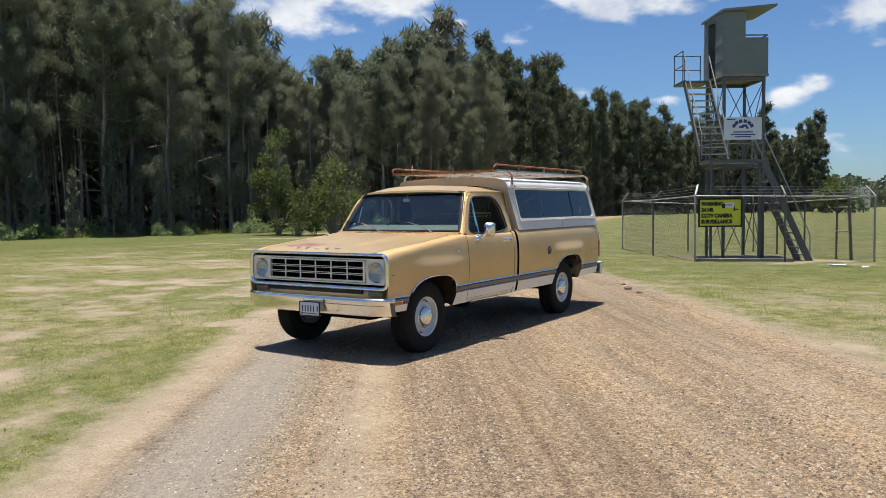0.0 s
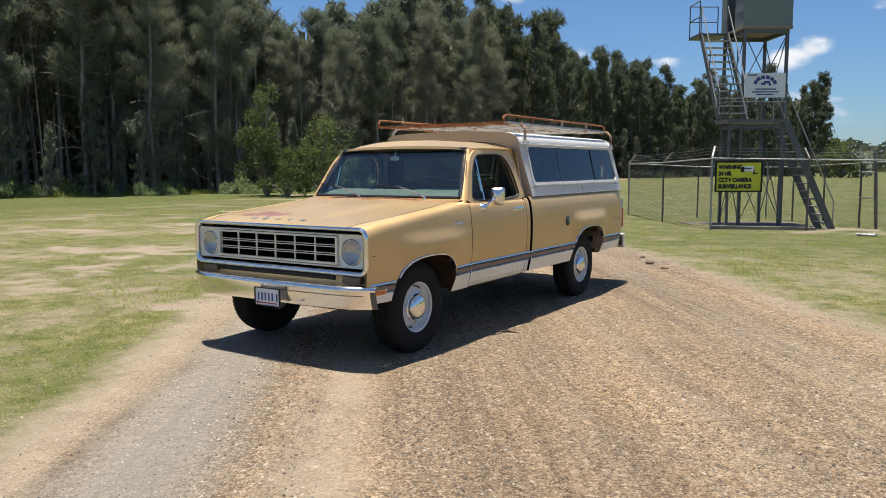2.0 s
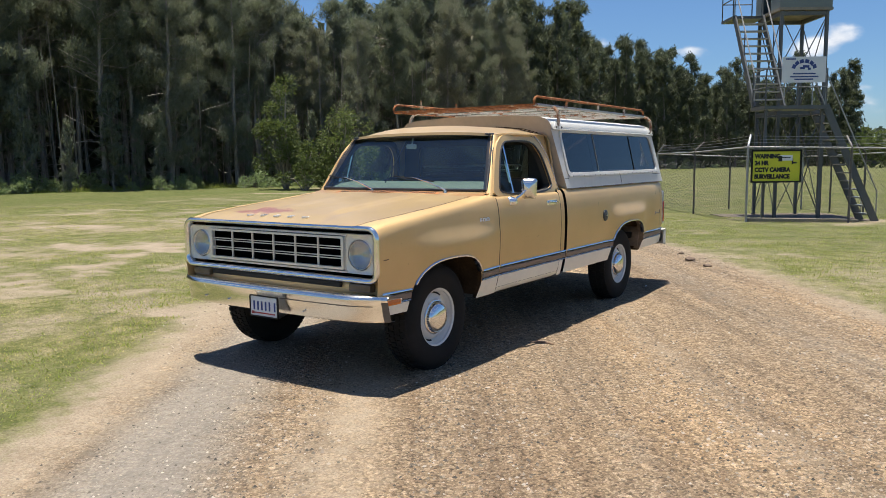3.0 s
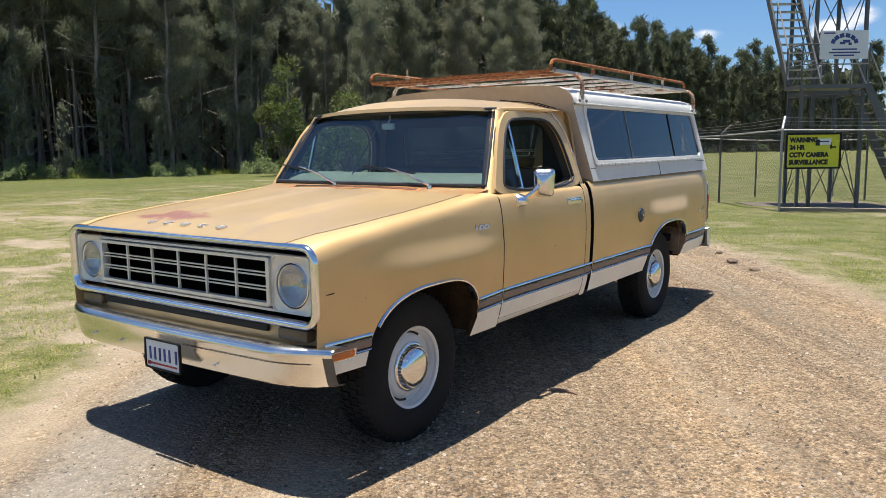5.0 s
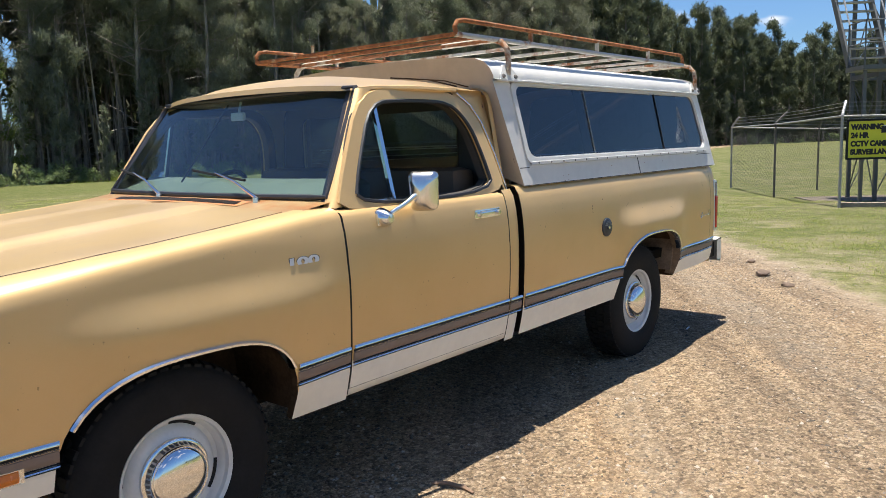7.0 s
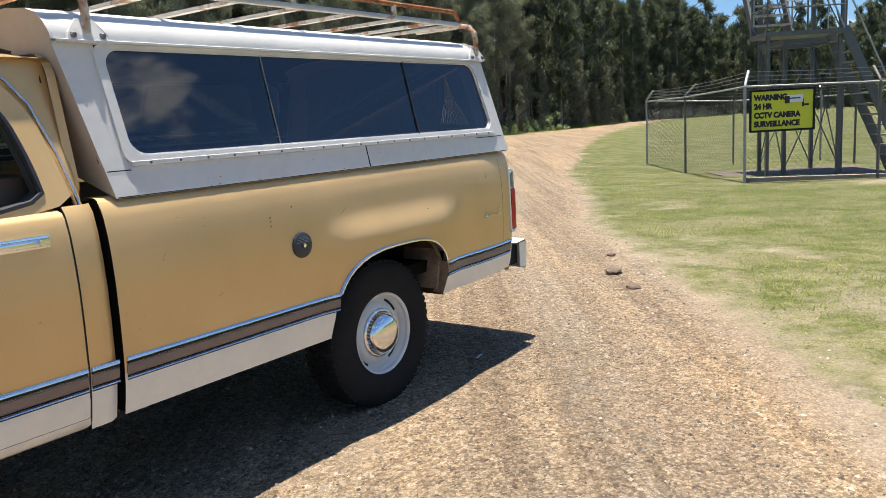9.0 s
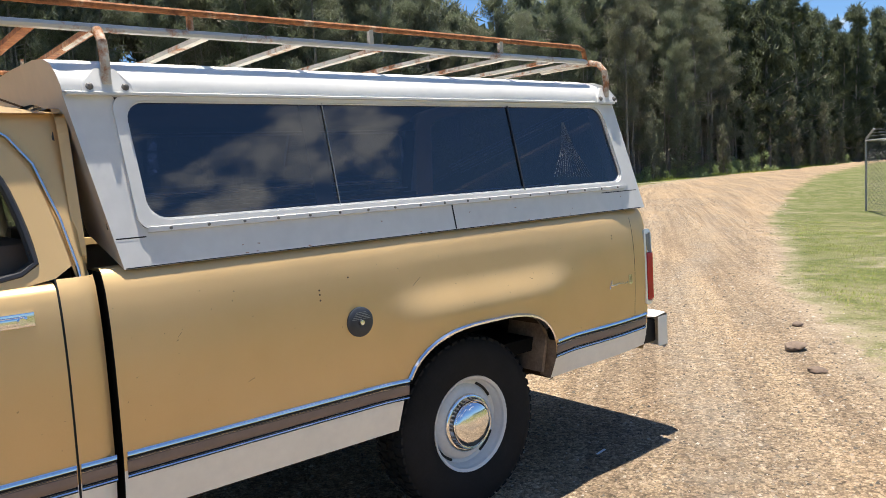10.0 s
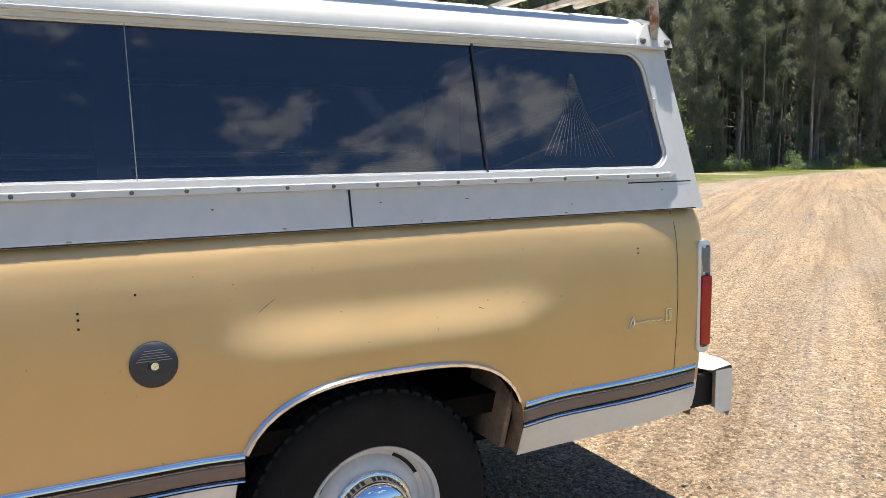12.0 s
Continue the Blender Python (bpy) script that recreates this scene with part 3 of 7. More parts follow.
def sheoak(seed, h, n, size, thick, bare=0.30, slim=1.0):
    """Trunk with limbs, and a crown of hanging needle sprays: two meshes."""
    rnd = random.Random(seed)
    bm = bmesh.new()
    lean = Vector((rnd.uniform(-0.25, 0.25), rnd.uniform(-0.25, 0.25), 0))
    spine = [Vector((0, 0, h * t)) + lean * (t * t * 2) + Vector((rnd.uniform(-0.08, 0.08), rnd.uniform(-0.08, 0.08), 0)) * (t > 0) for t in (0, 0.12, 0.3, 0.5, 0.7, 0.88, 0.97)]
    tube(bm, spine, [thick * f for f in (1.15, 0.95, 0.8, 0.6, 0.38, 0.18, 0.05)], 7, caps=False)

    def on_spine(t):
        k = t * (len(spine) - 1)
        i = min(int(k), len(spine) - 2)
        return spine[i].lerp(spine[i + 1], k - i)

    verts, faces = [], []
    limbs = []
    count = int(h * 3.3)
    for i in range(count):
        t = lerp(bare, 0.97, (i + rnd.random()) / count)
        full = (1 - ((t - bare) / (1 - bare))) ** 0.6 * (0.55 + 0.45 * step(bare, bare + 0.25, t))
        ln = rnd.uniform(0.5, 1.0) * (0.24 + 1.86 * full) * h / 13
        az = rnd.uniform(0, 6.283)
        p = on_spine(t)
        q = p + Vector((math.cos(az) * ln, math.sin(az) * ln, ln * rnd.uniform(0.25, 0.8)))
        if ln > 0.8 and i % 2 == 0:
            tube(bm, [p, p.lerp(q, 0.5) + Vector((0, 0, -0.05 * ln)), q], [thick * 0.20, thick * 0.12, thick * 0.04], 4, caps=False)
        limbs.append((p, q, ln))
    for i in range(int(h * 3.6)):
        t = rnd.uniform(0.08, min(0.85, bare + 0.40))
        p, az, ln = on_spine(t), rnd.uniform(0, 6.283), rnd.uniform(0.5, 2.0)
        q = p + Vector((math.cos(az) * ln, math.sin(az) * ln, ln * rnd.uniform(-0.3, 0.8)))
        tube(bm, [p, p.lerp(q, 0.5) + Vector((rnd.uniform(-0.15, 0.15), rnd.uniform(-0.15, 0.15), rnd.uniform(-0.2, 0.2))) * ln, q], [thick * 0.20, thick * 0.15, thick * 0.06], 3, caps=False)
    total = sum(l for *_, l in limbs)
    for p, q, ln in limbs:
        for _ in range(max(1, int(n * ln / total / 6))):
            f = rnd.random() ** 0.7
            c = p.lerp(q, f) + Vector((rnd.gauss(0, 0.13), rnd.gauss(0, 0.13), rnd.gauss(0.0, 0.12))) * (0.50 + ln * 0.30)
            hang = Vector((rnd.gauss(0, 0.45), rnd.gauss(0, 0.45), -0.8 if rnd.random() < 0.62 else 0.75))
            for _ in range(6):
                o = c + Vector((rnd.gauss(0, 0.10), rnd.gauss(0, 0.10), rnd.gauss(0, 0.12)))
                way = (hang + Vector((rnd.gauss(0, 0.42), rnd.gauss(0, 0.42), rnd.gauss(0, 0.25)))).normalized()
                wide = way.cross(Vector((rnd.gauss(0, 1), rnd.gauss(0, 1), rnd.gauss(0, 0.3)))).normalized() * size * slim * rnd.uniform(0.038, 0.075)
                b = len(verts)
                verts += [o - wide, o + wide, o + way * size * rnd.uniform(0.4, 1.25)]
                faces.append((b, b + 1, b + 2))
    trunk = bpy.data.meshes.new("trunk")
    bm.to_mesh(trunk)
    bm.free()
    trunk.shade_smooth()
    crown = bpy.data.meshes.new("crown")
    crown.from_pydata(verts, [], faces)
    return trunk, crown


def bushy(seed, h, wide, n, size, trunked=True):
    """A broad-leaved bush or small tree: stems and leaf clumps round several centres."""
    rnd = random.Random(seed)
    bm = bmesh.new()
    verts, faces = [], []
    heads = []
    for i in range(max(5, int(wide * 8))):
        az, r = rnd.uniform(0, 6.283), wide * 0.5 * math.sqrt(rnd.random())
        z = h * rnd.uniform(0.22, 0.97) * (1 - 0.55 * (r / wide * 2) ** 2)
        c = Vector((r * math.cos(az), r * math.sin(az), z))
        heads.append((c, rnd.uniform(0.11, 0.24) * min(wide, h)))
        tube(bm, [(0.04 * math.cos(az), 0.04 * math.sin(az), 0), c * 0.5 + Vector((0, 0, 0.1 * h)), c], [0.022 * h ** 0.7, 0.014 * h ** 0.7, 0.005], 4, caps=False)
    for i in range(n):
        c, r = heads[i % len(heads)]
        d = Vector((rnd.gauss(0, 1), rnd.gauss(0, 1), rnd.gauss(0, 0.8))).normalized() * r * rnd.uniform(0.5, 1.05)
        p = c + d
        if p.z < 0.05:
            continue
        way = (d.normalized() + Vector((rnd.gauss(0, 0.6), rnd.gauss(0, 0.6), rnd.gauss(-0.1, 0.5)))).normalized()
        w = way.cross(Vector((rnd.gauss(0, 1), rnd.gauss(0, 1), rnd.gauss(0, 1)))).normalized() * size * rnd.uniform(0.35, 0.6)
        blade_quad(verts, faces, p, way, w, size * rnd.uniform(0.7, 1.3))
    stem = bpy.data.meshes.new("trunk")
    bm.to_mesh(stem)
    bm.free()
    crown = bpy.data.meshes.new("crown")
    crown.from_pydata(verts, [], faces)
    return stem, crown


def plant(name, meshes, mats, label, category, group):
    """A plant as one thing with its two parts, stored at the origin as the first of its kind."""
    ob = thing(name, label, category, group)
    for nm, me, mt in zip(("trunk" if category == "tree" else "stem", "crown" if category == "tree" else "foliage"), meshes, mats):
        me.materials.append(mt)
        new(nm, me).parent = ob
    return ob


LINE = [Vector(p) for p in ((-48, -30, 0), (-42, -8, 0), (-38, 15, 0), (-34, 24, 0), (-31, 33, 0), (-29, 45, 0), (-30.5, 66, 0), (-33, 88, 0), (-25, 112, 0), (-14, 123, 0), (-10, 125, 0))]


def along(d):
    """The place d metres along the wood's edge, and the way square to it, into the wood."""
    for a, b in zip(LINE, LINE[1:]):
        ln = (b - a).length
        if d <= ln:
            w = (b - a) / ln
            return a + w * d, Vector((-w.y, w.x, 0))
        d -= ln
    return LINE[-1].copy(), Vector((0, 1, 0))


LINE_LEN = sum((b - a).length for a, b in zip(LINE, LINE[1:]))


def build_forest():
    rnd = random.Random(7)
    near = [plant("sheoak_tree", sheoak(i, 13.0, 24000, 0.20, 0.115, b, 1.35), (BARK, NEEDLE), "tall dark feathery sheoak at the edge of the wood", "tree", "wood edge") for i, b in ((1, 0.24), (2, 0.34), (3, 0.17), (4, 0.40), (5, 0.12))]
    second = [plant("sheoak_tree", sheoak(10 + i, 13.0, 11000, 0.30, 0.115, 0.24 + 0.08 * i, 1.35), (BARK, NEEDLE), "tall dark feathery sheoak behind the edge of the wood", "tree", "wood edge") for i in range(3)]
    far = [plant("sheoak_tree", sheoak(20 + i, 13.0, 7600, 0.42, 0.14, 0.06, 1.8), (BARK, NEEDLE_DARK), "tall dark feathery sheoak far along the wood", "tree", "wood edge") for i in range(3)]
    mid = [plant("sheoak_tree", sheoak(30 + i, 13.0, 2800, 0.70, 0.10, 0.30 + 0.06 * i, 1.5), (BARK, NEEDLE), "slender dark sheoak inside the wood", "tree", "wood") for i in range(3)]
    used = set()

    def stand(protos, p, s, k):
        m = Matrix.Translation((p.x, p.y, ground_z(p.x, p.y) - 0.05)) @ pose(0, 0, 0, 0, 0, rnd.uniform(0, 360))
        ob = protos[k % len(protos)]
        if ob.name in used:
            ob = copy_thing(ob, m)
        else:
            used.add(ob.name)
            ob.matrix_basis = m
        w = s * rnd.uniform(0.9, 1.15)
        ob.scale = (w, w, s)

    k, d = 0, 5.0
    while d < LINE_LEN:
        p, inward = along(d)
        distant = p.y > 62
        for row in range(3 if distant else 4):
            q = p + inward * (1.2 + row * 2.4 + rnd.uniform(-0.9, 0.9)) + Vector((rnd.uniform(-0.8, 0.8), rnd.uniform(-0.8, 0.8), 0))
            tall = curve_at((-30, 15, 24, 29, 33, 37, 45, 55, 66, 77, 88, 100, 112, 130), (1.34, 1.34, 1.32, 1.12, 0.95, 0.93, 1.05, 1.26, 1.36, 1.36, 1.30, 1.20, 1.13, 1.08), p.y) * rnd.uniform(0.82, 1.06) * (0.95 + 0.08 * min(row, 2)) + (0.12 if rnd.random() < 0.12 else 0)
            stand(far if distant else mid if p.y < -8 else (near, second, mid, mid)[row], q, tall, k + rnd.randrange(5))
            k += 1
        d += 2.6 if distant else 2.1
    young = [plant("sheoak_sapling", sheoak(50 + i, 13.0, 3600, 0.62, 0.12, 0.06, 1.4), (BARK, NEEDLE), "young grey-green sheoak at the edge of the wood", "tree", "wood edge") for i in range(2)]
    d = 40.0
    while d < 128:
        p, inward = along(d)
        stand(young, p + inward * rnd.uniform(-1.3, 1.0), rnd.uniform(0.20, 0.52), k)
        k += 1
        d += rnd.uniform(0.9, 2.3)
    # the deep of the wood behind the edge; darker needles paint its shade
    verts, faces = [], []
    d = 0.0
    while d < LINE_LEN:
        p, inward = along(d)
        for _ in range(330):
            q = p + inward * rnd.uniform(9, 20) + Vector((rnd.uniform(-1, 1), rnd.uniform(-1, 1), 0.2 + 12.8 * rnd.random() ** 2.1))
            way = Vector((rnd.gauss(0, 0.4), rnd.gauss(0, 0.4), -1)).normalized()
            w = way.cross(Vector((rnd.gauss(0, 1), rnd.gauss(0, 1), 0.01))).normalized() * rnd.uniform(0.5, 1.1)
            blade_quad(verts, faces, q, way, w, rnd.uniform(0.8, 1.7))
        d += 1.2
    poles = bmesh.new()
    for _ in range(900):
        p, inward = along(rnd.uniform(8, 120))
        q = p + inward * rnd.uniform(0.5, 15)
        lean = Vector((rnd.gauss(0, 0.16), rnd.gauss(0, 0.16), 0))
        tube(poles, [q, q + lean + Vector((0, 0, 4.5)), q + lean * 2.2 + Vector((0, 0, 9))], [rnd.uniform(0.03, 0.075), 0.04, 0.02], 4, caps=False)
    me = bpy.data.meshes.new("thin_trunks")
    poles.to_mesh(me)
    poles.free()
    me.materials.append(BARK)
    tagged(new("thin_trunks", me), "thin grey trunks crowded inside the wood", "woodland", kind="stuff")
    scatter_mesh("deep_wood", verts, faces, NEEDLE_DARK, "dense dark foliage deep inside the wood", "woodland")
    # far woods on the horizon
    verts, faces = [], []
    for _ in range(15000):
        az = radians(rnd.uniform(-60, 12))
        r = rnd.uniform(210, 235)
        q = Vector((r * math.sin(-az), r * math.cos(az), rnd.uniform(0.0, 8.5 + 2.5 * noise.noise((az * 30, 0, 0)) + 1.2 * noise.noise((az * 140, 2, 0)))))
        w = Vector((math.cos(az), math.sin(az), 0)) * rnd.uniform(0.4, 1.1)
        blade_quad(verts, faces, q, Vector((rnd.gauss(0, 0.3), rnd.gauss(0, 0.3), -1)).normalized(), w, rnd.uniform(0.5, 1.3))
    scatter_mesh("far_woods", verts, faces, NEEDLE_DARK, "low dark line of distant woods on the horizon", "woodland")


build_forest()


def build_undergrowth():
    rnd = random.Random(12)
    used = set()
    shrubs = [plant("shrub", bushy(40 + i, 1.2, 1.7, 820, 0.125), (BARK, SHRUB), "low leafy green shrub at the foot of the wood", "shrub", "undergrowth") for i in range(3)]
    d = 30.0
    while d < 150:
        p, inward = along(d)
        clump = noise.noise((d * 0.22, 3.0, 1.0))
        q = p + inward * (rnd.uniform(-2.9, -0.2) if p.y < 32 and rnd.random() < 0.62 else rnd.uniform(-0.9, 1.6))
        s = rnd.uniform(0.5, 1.05) * (1.0 + 0.55 * clump) * (1.0 if q.y < 62 else 1.3)
        ob = shrubs[rnd.randrange(3)]
        m = pose(q.x, q.y, ground_z(q.x, q.y) - 0.04, 0, 0, rnd.uniform(0, 360))
        if ob.name in used:
            ob = copy_thing(ob, m)
        else:
            used.add(ob.name)
            ob.matrix_basis = m
        ob.scale = (s, s, s * rnd.uniform(0.8, 1.2))
        d += rnd.uniform(0.25, 0.95) if q.y < 62 else 2.4
    for seed, x, y, h, w, n in ((61, -26.8, 25.2, 7.6, 2.9, 5200), (62, -23.6, 26.2, 4.4, 3.3, 4600), (63, -24.6, 24.4, 2.8, 2.2, 2800), (64, -38.5, 14.2, 9.0, 2.2, 2600), (65, -7.0, 108.0, 5.0, 5.0, 1800)):
        ob = plant("broadleaf_tree", bushy(seed, h, w, n, 0.135 if y < 90 else 0.5), (BARK, BROAD), "light green broad-leaved tree in front of the dark wood", "tree", "")
        ob.matrix_basis = pose(x, y, ground_z(x, y) - 0.05)


build_undergrowth()


def build_tall_grass():
    rnd = random.Random(17)
    verts, faces = [], []
    for _ in range(26000):
        p, inward = along(rnd.uniform(14, 112))
        deep = rnd.uniform(-2.2, 0.8)
        q = p + inward * deep
        rise = noise.noise((q.x * 0.6, q.y * 0.6, 2.0))
        if rise + rnd.uniform(-0.3, 0.3) < -0.15:
            continue
        h = rnd.uniform(0.10, 0.30) * (1.0 + 1.2 * max(0.0, rise)) * step(-2.6, -0.6, deep)
        t = rnd.uniform(0, 6.283)
        w = Vector((math.cos(t), math.sin(t), 0)) * rnd.uniform(0.010, 0.022)
        o = Vector((q.x, q.y, ground_z(q.x, q.y) - 0.01))
        k = len(verts)
        verts += [o - w, o + w, o + Vector((rnd.gauss(0, 0.35), rnd.gauss(0, 0.35), 1)) * h]
        faces.append((k, k + 1, k + 2))
    scatter_mesh("tall_grass", verts, faces, BLADE, "unmown green grass along the foot of the wood", "grass")


build_tall_grass()

# ---- fenced lookout tower ----
FU, FV = Vector((0.825, 0.565, 0)).normalized(), Vector((-0.565, 0.825, 0)).normalized()
CORNER, YARD_U, YARD_V, FENCE_H = Vector((-1.17, 17.6, 0)), 5.6, 8.9, 2.03


def yard(u, v, z=0.0):
    p = CORNER + FU * u + FV * v
    return Vector((p.x, p.y, ground_z(p.x, p.y) + z))


def build_fence():
    fence = thing("chain_link_fence", "grey chain-link fence with cranked posts and barbed wire round the tower", "fence")
    runs = [((0, 0), (YARD_U, 0), 3), ((YARD_U, 0), (YARD_U, YARD_V), 5), ((YARD_U, YARD_V), (0, YARD_V), 3), ((0, YARD_V), (0, 0), 3)]
    centre = CORNER + FU * YARD_U / 2 + FV * YARD_V / 2
    mesh = Mat("chain_link_wire")
    mesh.set((0.10, 0.10, 0.095), 0.6, 0.4)
    for (u0, v0), (u1, v1), n in runs:
        pts = [yard(lerp(u0, u1, i / (n - 1)), lerp(v0, v1, i / (n - 1))) for i in range(n)]
        for p in pts[:-1]:
            bm = bmesh.new()
            inner = (centre - p)
            inner.z = 0
            inner.normalize()
            tube(bm, [p + Vector((0, 0, -0.2)), p + Vector((0, 0, FENCE_H + 0.02)), p + Vector((0, 0, FENCE_H + 0.06)) + inner * 0.03, p + Vector((0, 0, FENCE_H + 0.33)) + inner * 0.30], 0.032, 8)
            part("post", bm, DARK_PIPE if p is not pts[0] else PIPE, fence)
        bm = bmesh.new()
        for p, q in zip(pts, pts[1:]):
            tube(bm, [p + Vector((0, 0, FENCE_H)), q + Vector((0, 0, FENCE_H))], 0.022, 6)
        part("top_rail", bm, PIPE, fence)
        for k in range(3):
            bm = bmesh.new()
            for p, q in zip(pts, pts[1:]):
                ends = []
                for e in (p, q):
                    inner = centre - e
                    inner.z = 0
                    inner.normalize()
                    ends.append(e + Vector((0, 0, FENCE_H + 0.13 + 0.09 * k)) + inner * (0.09 + 0.09 * k))
                tube(bm, [ends[0], ends[0].lerp(ends[1], 0.5) - Vector((0, 0, 0.015)), ends[1]], 0.006, 4, caps=False)
            part("barbed_wire", bm, PIPE, fence)
        # woven wire: two sets of slanting strands
        verts, faces = [], []
        for p, q in zip(pts, pts[1:]):
            w = q - p
            ln = w.length
            w = w / ln
            nrm = Vector((-w.y, w.x, 0))
            step_d = 0.14
            k = -FENCE_H
            while k < ln:
                for sgn in (1, -1):
                    a0, z0, a1, z1 = k, 0.0, k + FENCE_H, FENCE_H
                    if a0 < 0:
                        z0, a0 = -a0, 0.0
                    if a1 > ln:
                        z1, a1 = FENCE_H - (a1 - ln), ln
                    if sgn < 0:
                        a0, a1 = ln - a0, ln - a1
                    A = p + w * a0 + Vector((0, 0, 0.04 + z0 * 0.97))
                    B = p + w * a1 + Vector((0, 0, 0.04 + z1 * 0.97))
                    side = (B - A).cross(nrm).normalized() * 0.0022
                    i = len(verts)
                    verts += [A - side, A + side, B + side, B - side, A - nrm * 0.0022, A + nrm * 0.0022, B + nrm * 0.0022, B - nrm * 0.0022]
                    faces += [(i, i + 1, i + 2, i + 3), (i + 4, i + 5, i + 6, i + 7)]
                k += step_d
        me = bpy.data.meshes.new("wire_mesh")
        me.from_pydata(verts, [], faces)
        me.materials.append(mesh.m)
        tagged(new("wire_mesh", me), "thin diamond wire mesh", kind="stuff").parent = fence
    return fence


build_fence()


def words(name, body, size, material, parent, m, depth=0.003, bold=0.0):
    """Raised lettering in the built-in font, as a mesh."""
    cu = bpy.data.curves.new(name, "FONT")
    cu.body, cu.size, cu.extrude, cu.offset = body, size, depth, bold
    tmp = bpy.data.objects.new(name, cu)
    scene.collection.objects.link(tmp)
    me = bpy.data.meshes.new_from_object(tmp.evaluated_get(bpy.context.evaluated_depsgraph_get()))
    bpy.data.objects.remove(tmp)
    me.transform(m)
    me.materials.clear()
    me.materials.append(material)
    ob = new(name, me)
    ob.parent = parent
    return ob


def build_warning_sign():
    sign = thing("warning_sign", "yellow surveillance warning sign with a dark frame on the fence", "sign")
    a = yard(0.10, 0.0) - FV * 0.06
    w, z0, z1 = 1.30, 1.10, 1.92
    rot = Matrix((FU, Vector((0, 0, 1)), FU.cross(Vector((0, 0, 1))))).transposed().to_4x4()
    m = Matrix.Translation((a.x, a.y, a.z)) @ rot
    bm = bmesh.new()
    box(bm, (0, z0, -0.012), (w, z1, 0.0), 0, 0, m)
    part("panel", bm, SIGN_Y, sign)
    bm = bmesh.new()
    outer, inner = rrect(-0.03, w + 0.03, z0 - 0.03, z1 + 0.03, 0.02, 2), rrect(0.012, w - 0.012, z0 + 0.012, z1 - 0.012, 0.012, 2)
    ring(bm, outer, inner, lambda p, q, d: m @ Vector((p, q, d - 0.012)), 0.035)
    part("frame", bm, BLACK, sign)
    for i, line in enumerate(("WARNING", "24 HR", "CCTV CAMERA", "SURVEILLANCE")):
        words("lettering", line, 0.155, INK, sign, m @ Matrix.Translation((0.07, z1 - 0.19 - i * 0.182, 0.004)) @ Matrix.Diagonal((0.90, 1, 1, 1)), 0.003, 0.011)
    bm = bmesh.new()
    box(bm, (0.72, z1 - 0.27, 0.004), (1.06, z1 - 0.12, 0.010), 0.0, 0, m @ Matrix.Translation((0.02, 0.01, 0)))
    part("camera_picture", bm, SIGN_W, sign, "white drawing of a security camera")
    bm = bmesh.new()
    for lo, hi in (((0.70, z1 - 0.28, 0.011), (0.80, z1 - 0.13, 0.014)), ((0.80, z1 - 0.19, 0.011), (1.02, z1 - 0.165, 0.014)), ((1.06, z1 - 0.36, 0.004), (1.10, z1 - 0.20, 0.009)), ((1.10, z1 - 0.34, 0.004), (1.20, z1 - 0.30, 0.009))):
        box(bm, lo, hi, 0, 0, m)
    part("camera_lines", bm, INK, sign, "black lines of the camera drawing")


build_warning_sign()
TOWER = Vector((-1.05, 20.6, 0))


def tw(u, v, z):
    """A place in the tower: u along its front, v into depth, z above its foot."""
    p = TOWER + FU * u + FV * v
    return Vector((p.x, p.y, -0.42 + z))


def tbox(bm, lo, hi):
    """A box in the tower's directions."""
    vs = [tw(u, v, z) for u in (lo[0], hi[0]) for v in (lo[1], hi[1]) for z in (lo[2], hi[2])]
    v = [bm.verts.new(p) for p in vs]
    for q in ((0, 1, 3, 2), (4, 6, 7, 5), (0, 4, 5, 1), (2, 3, 7, 6), (0, 2, 6, 4), (1, 5, 7, 3)):
        bm.faces.new([v[i] for i in q])


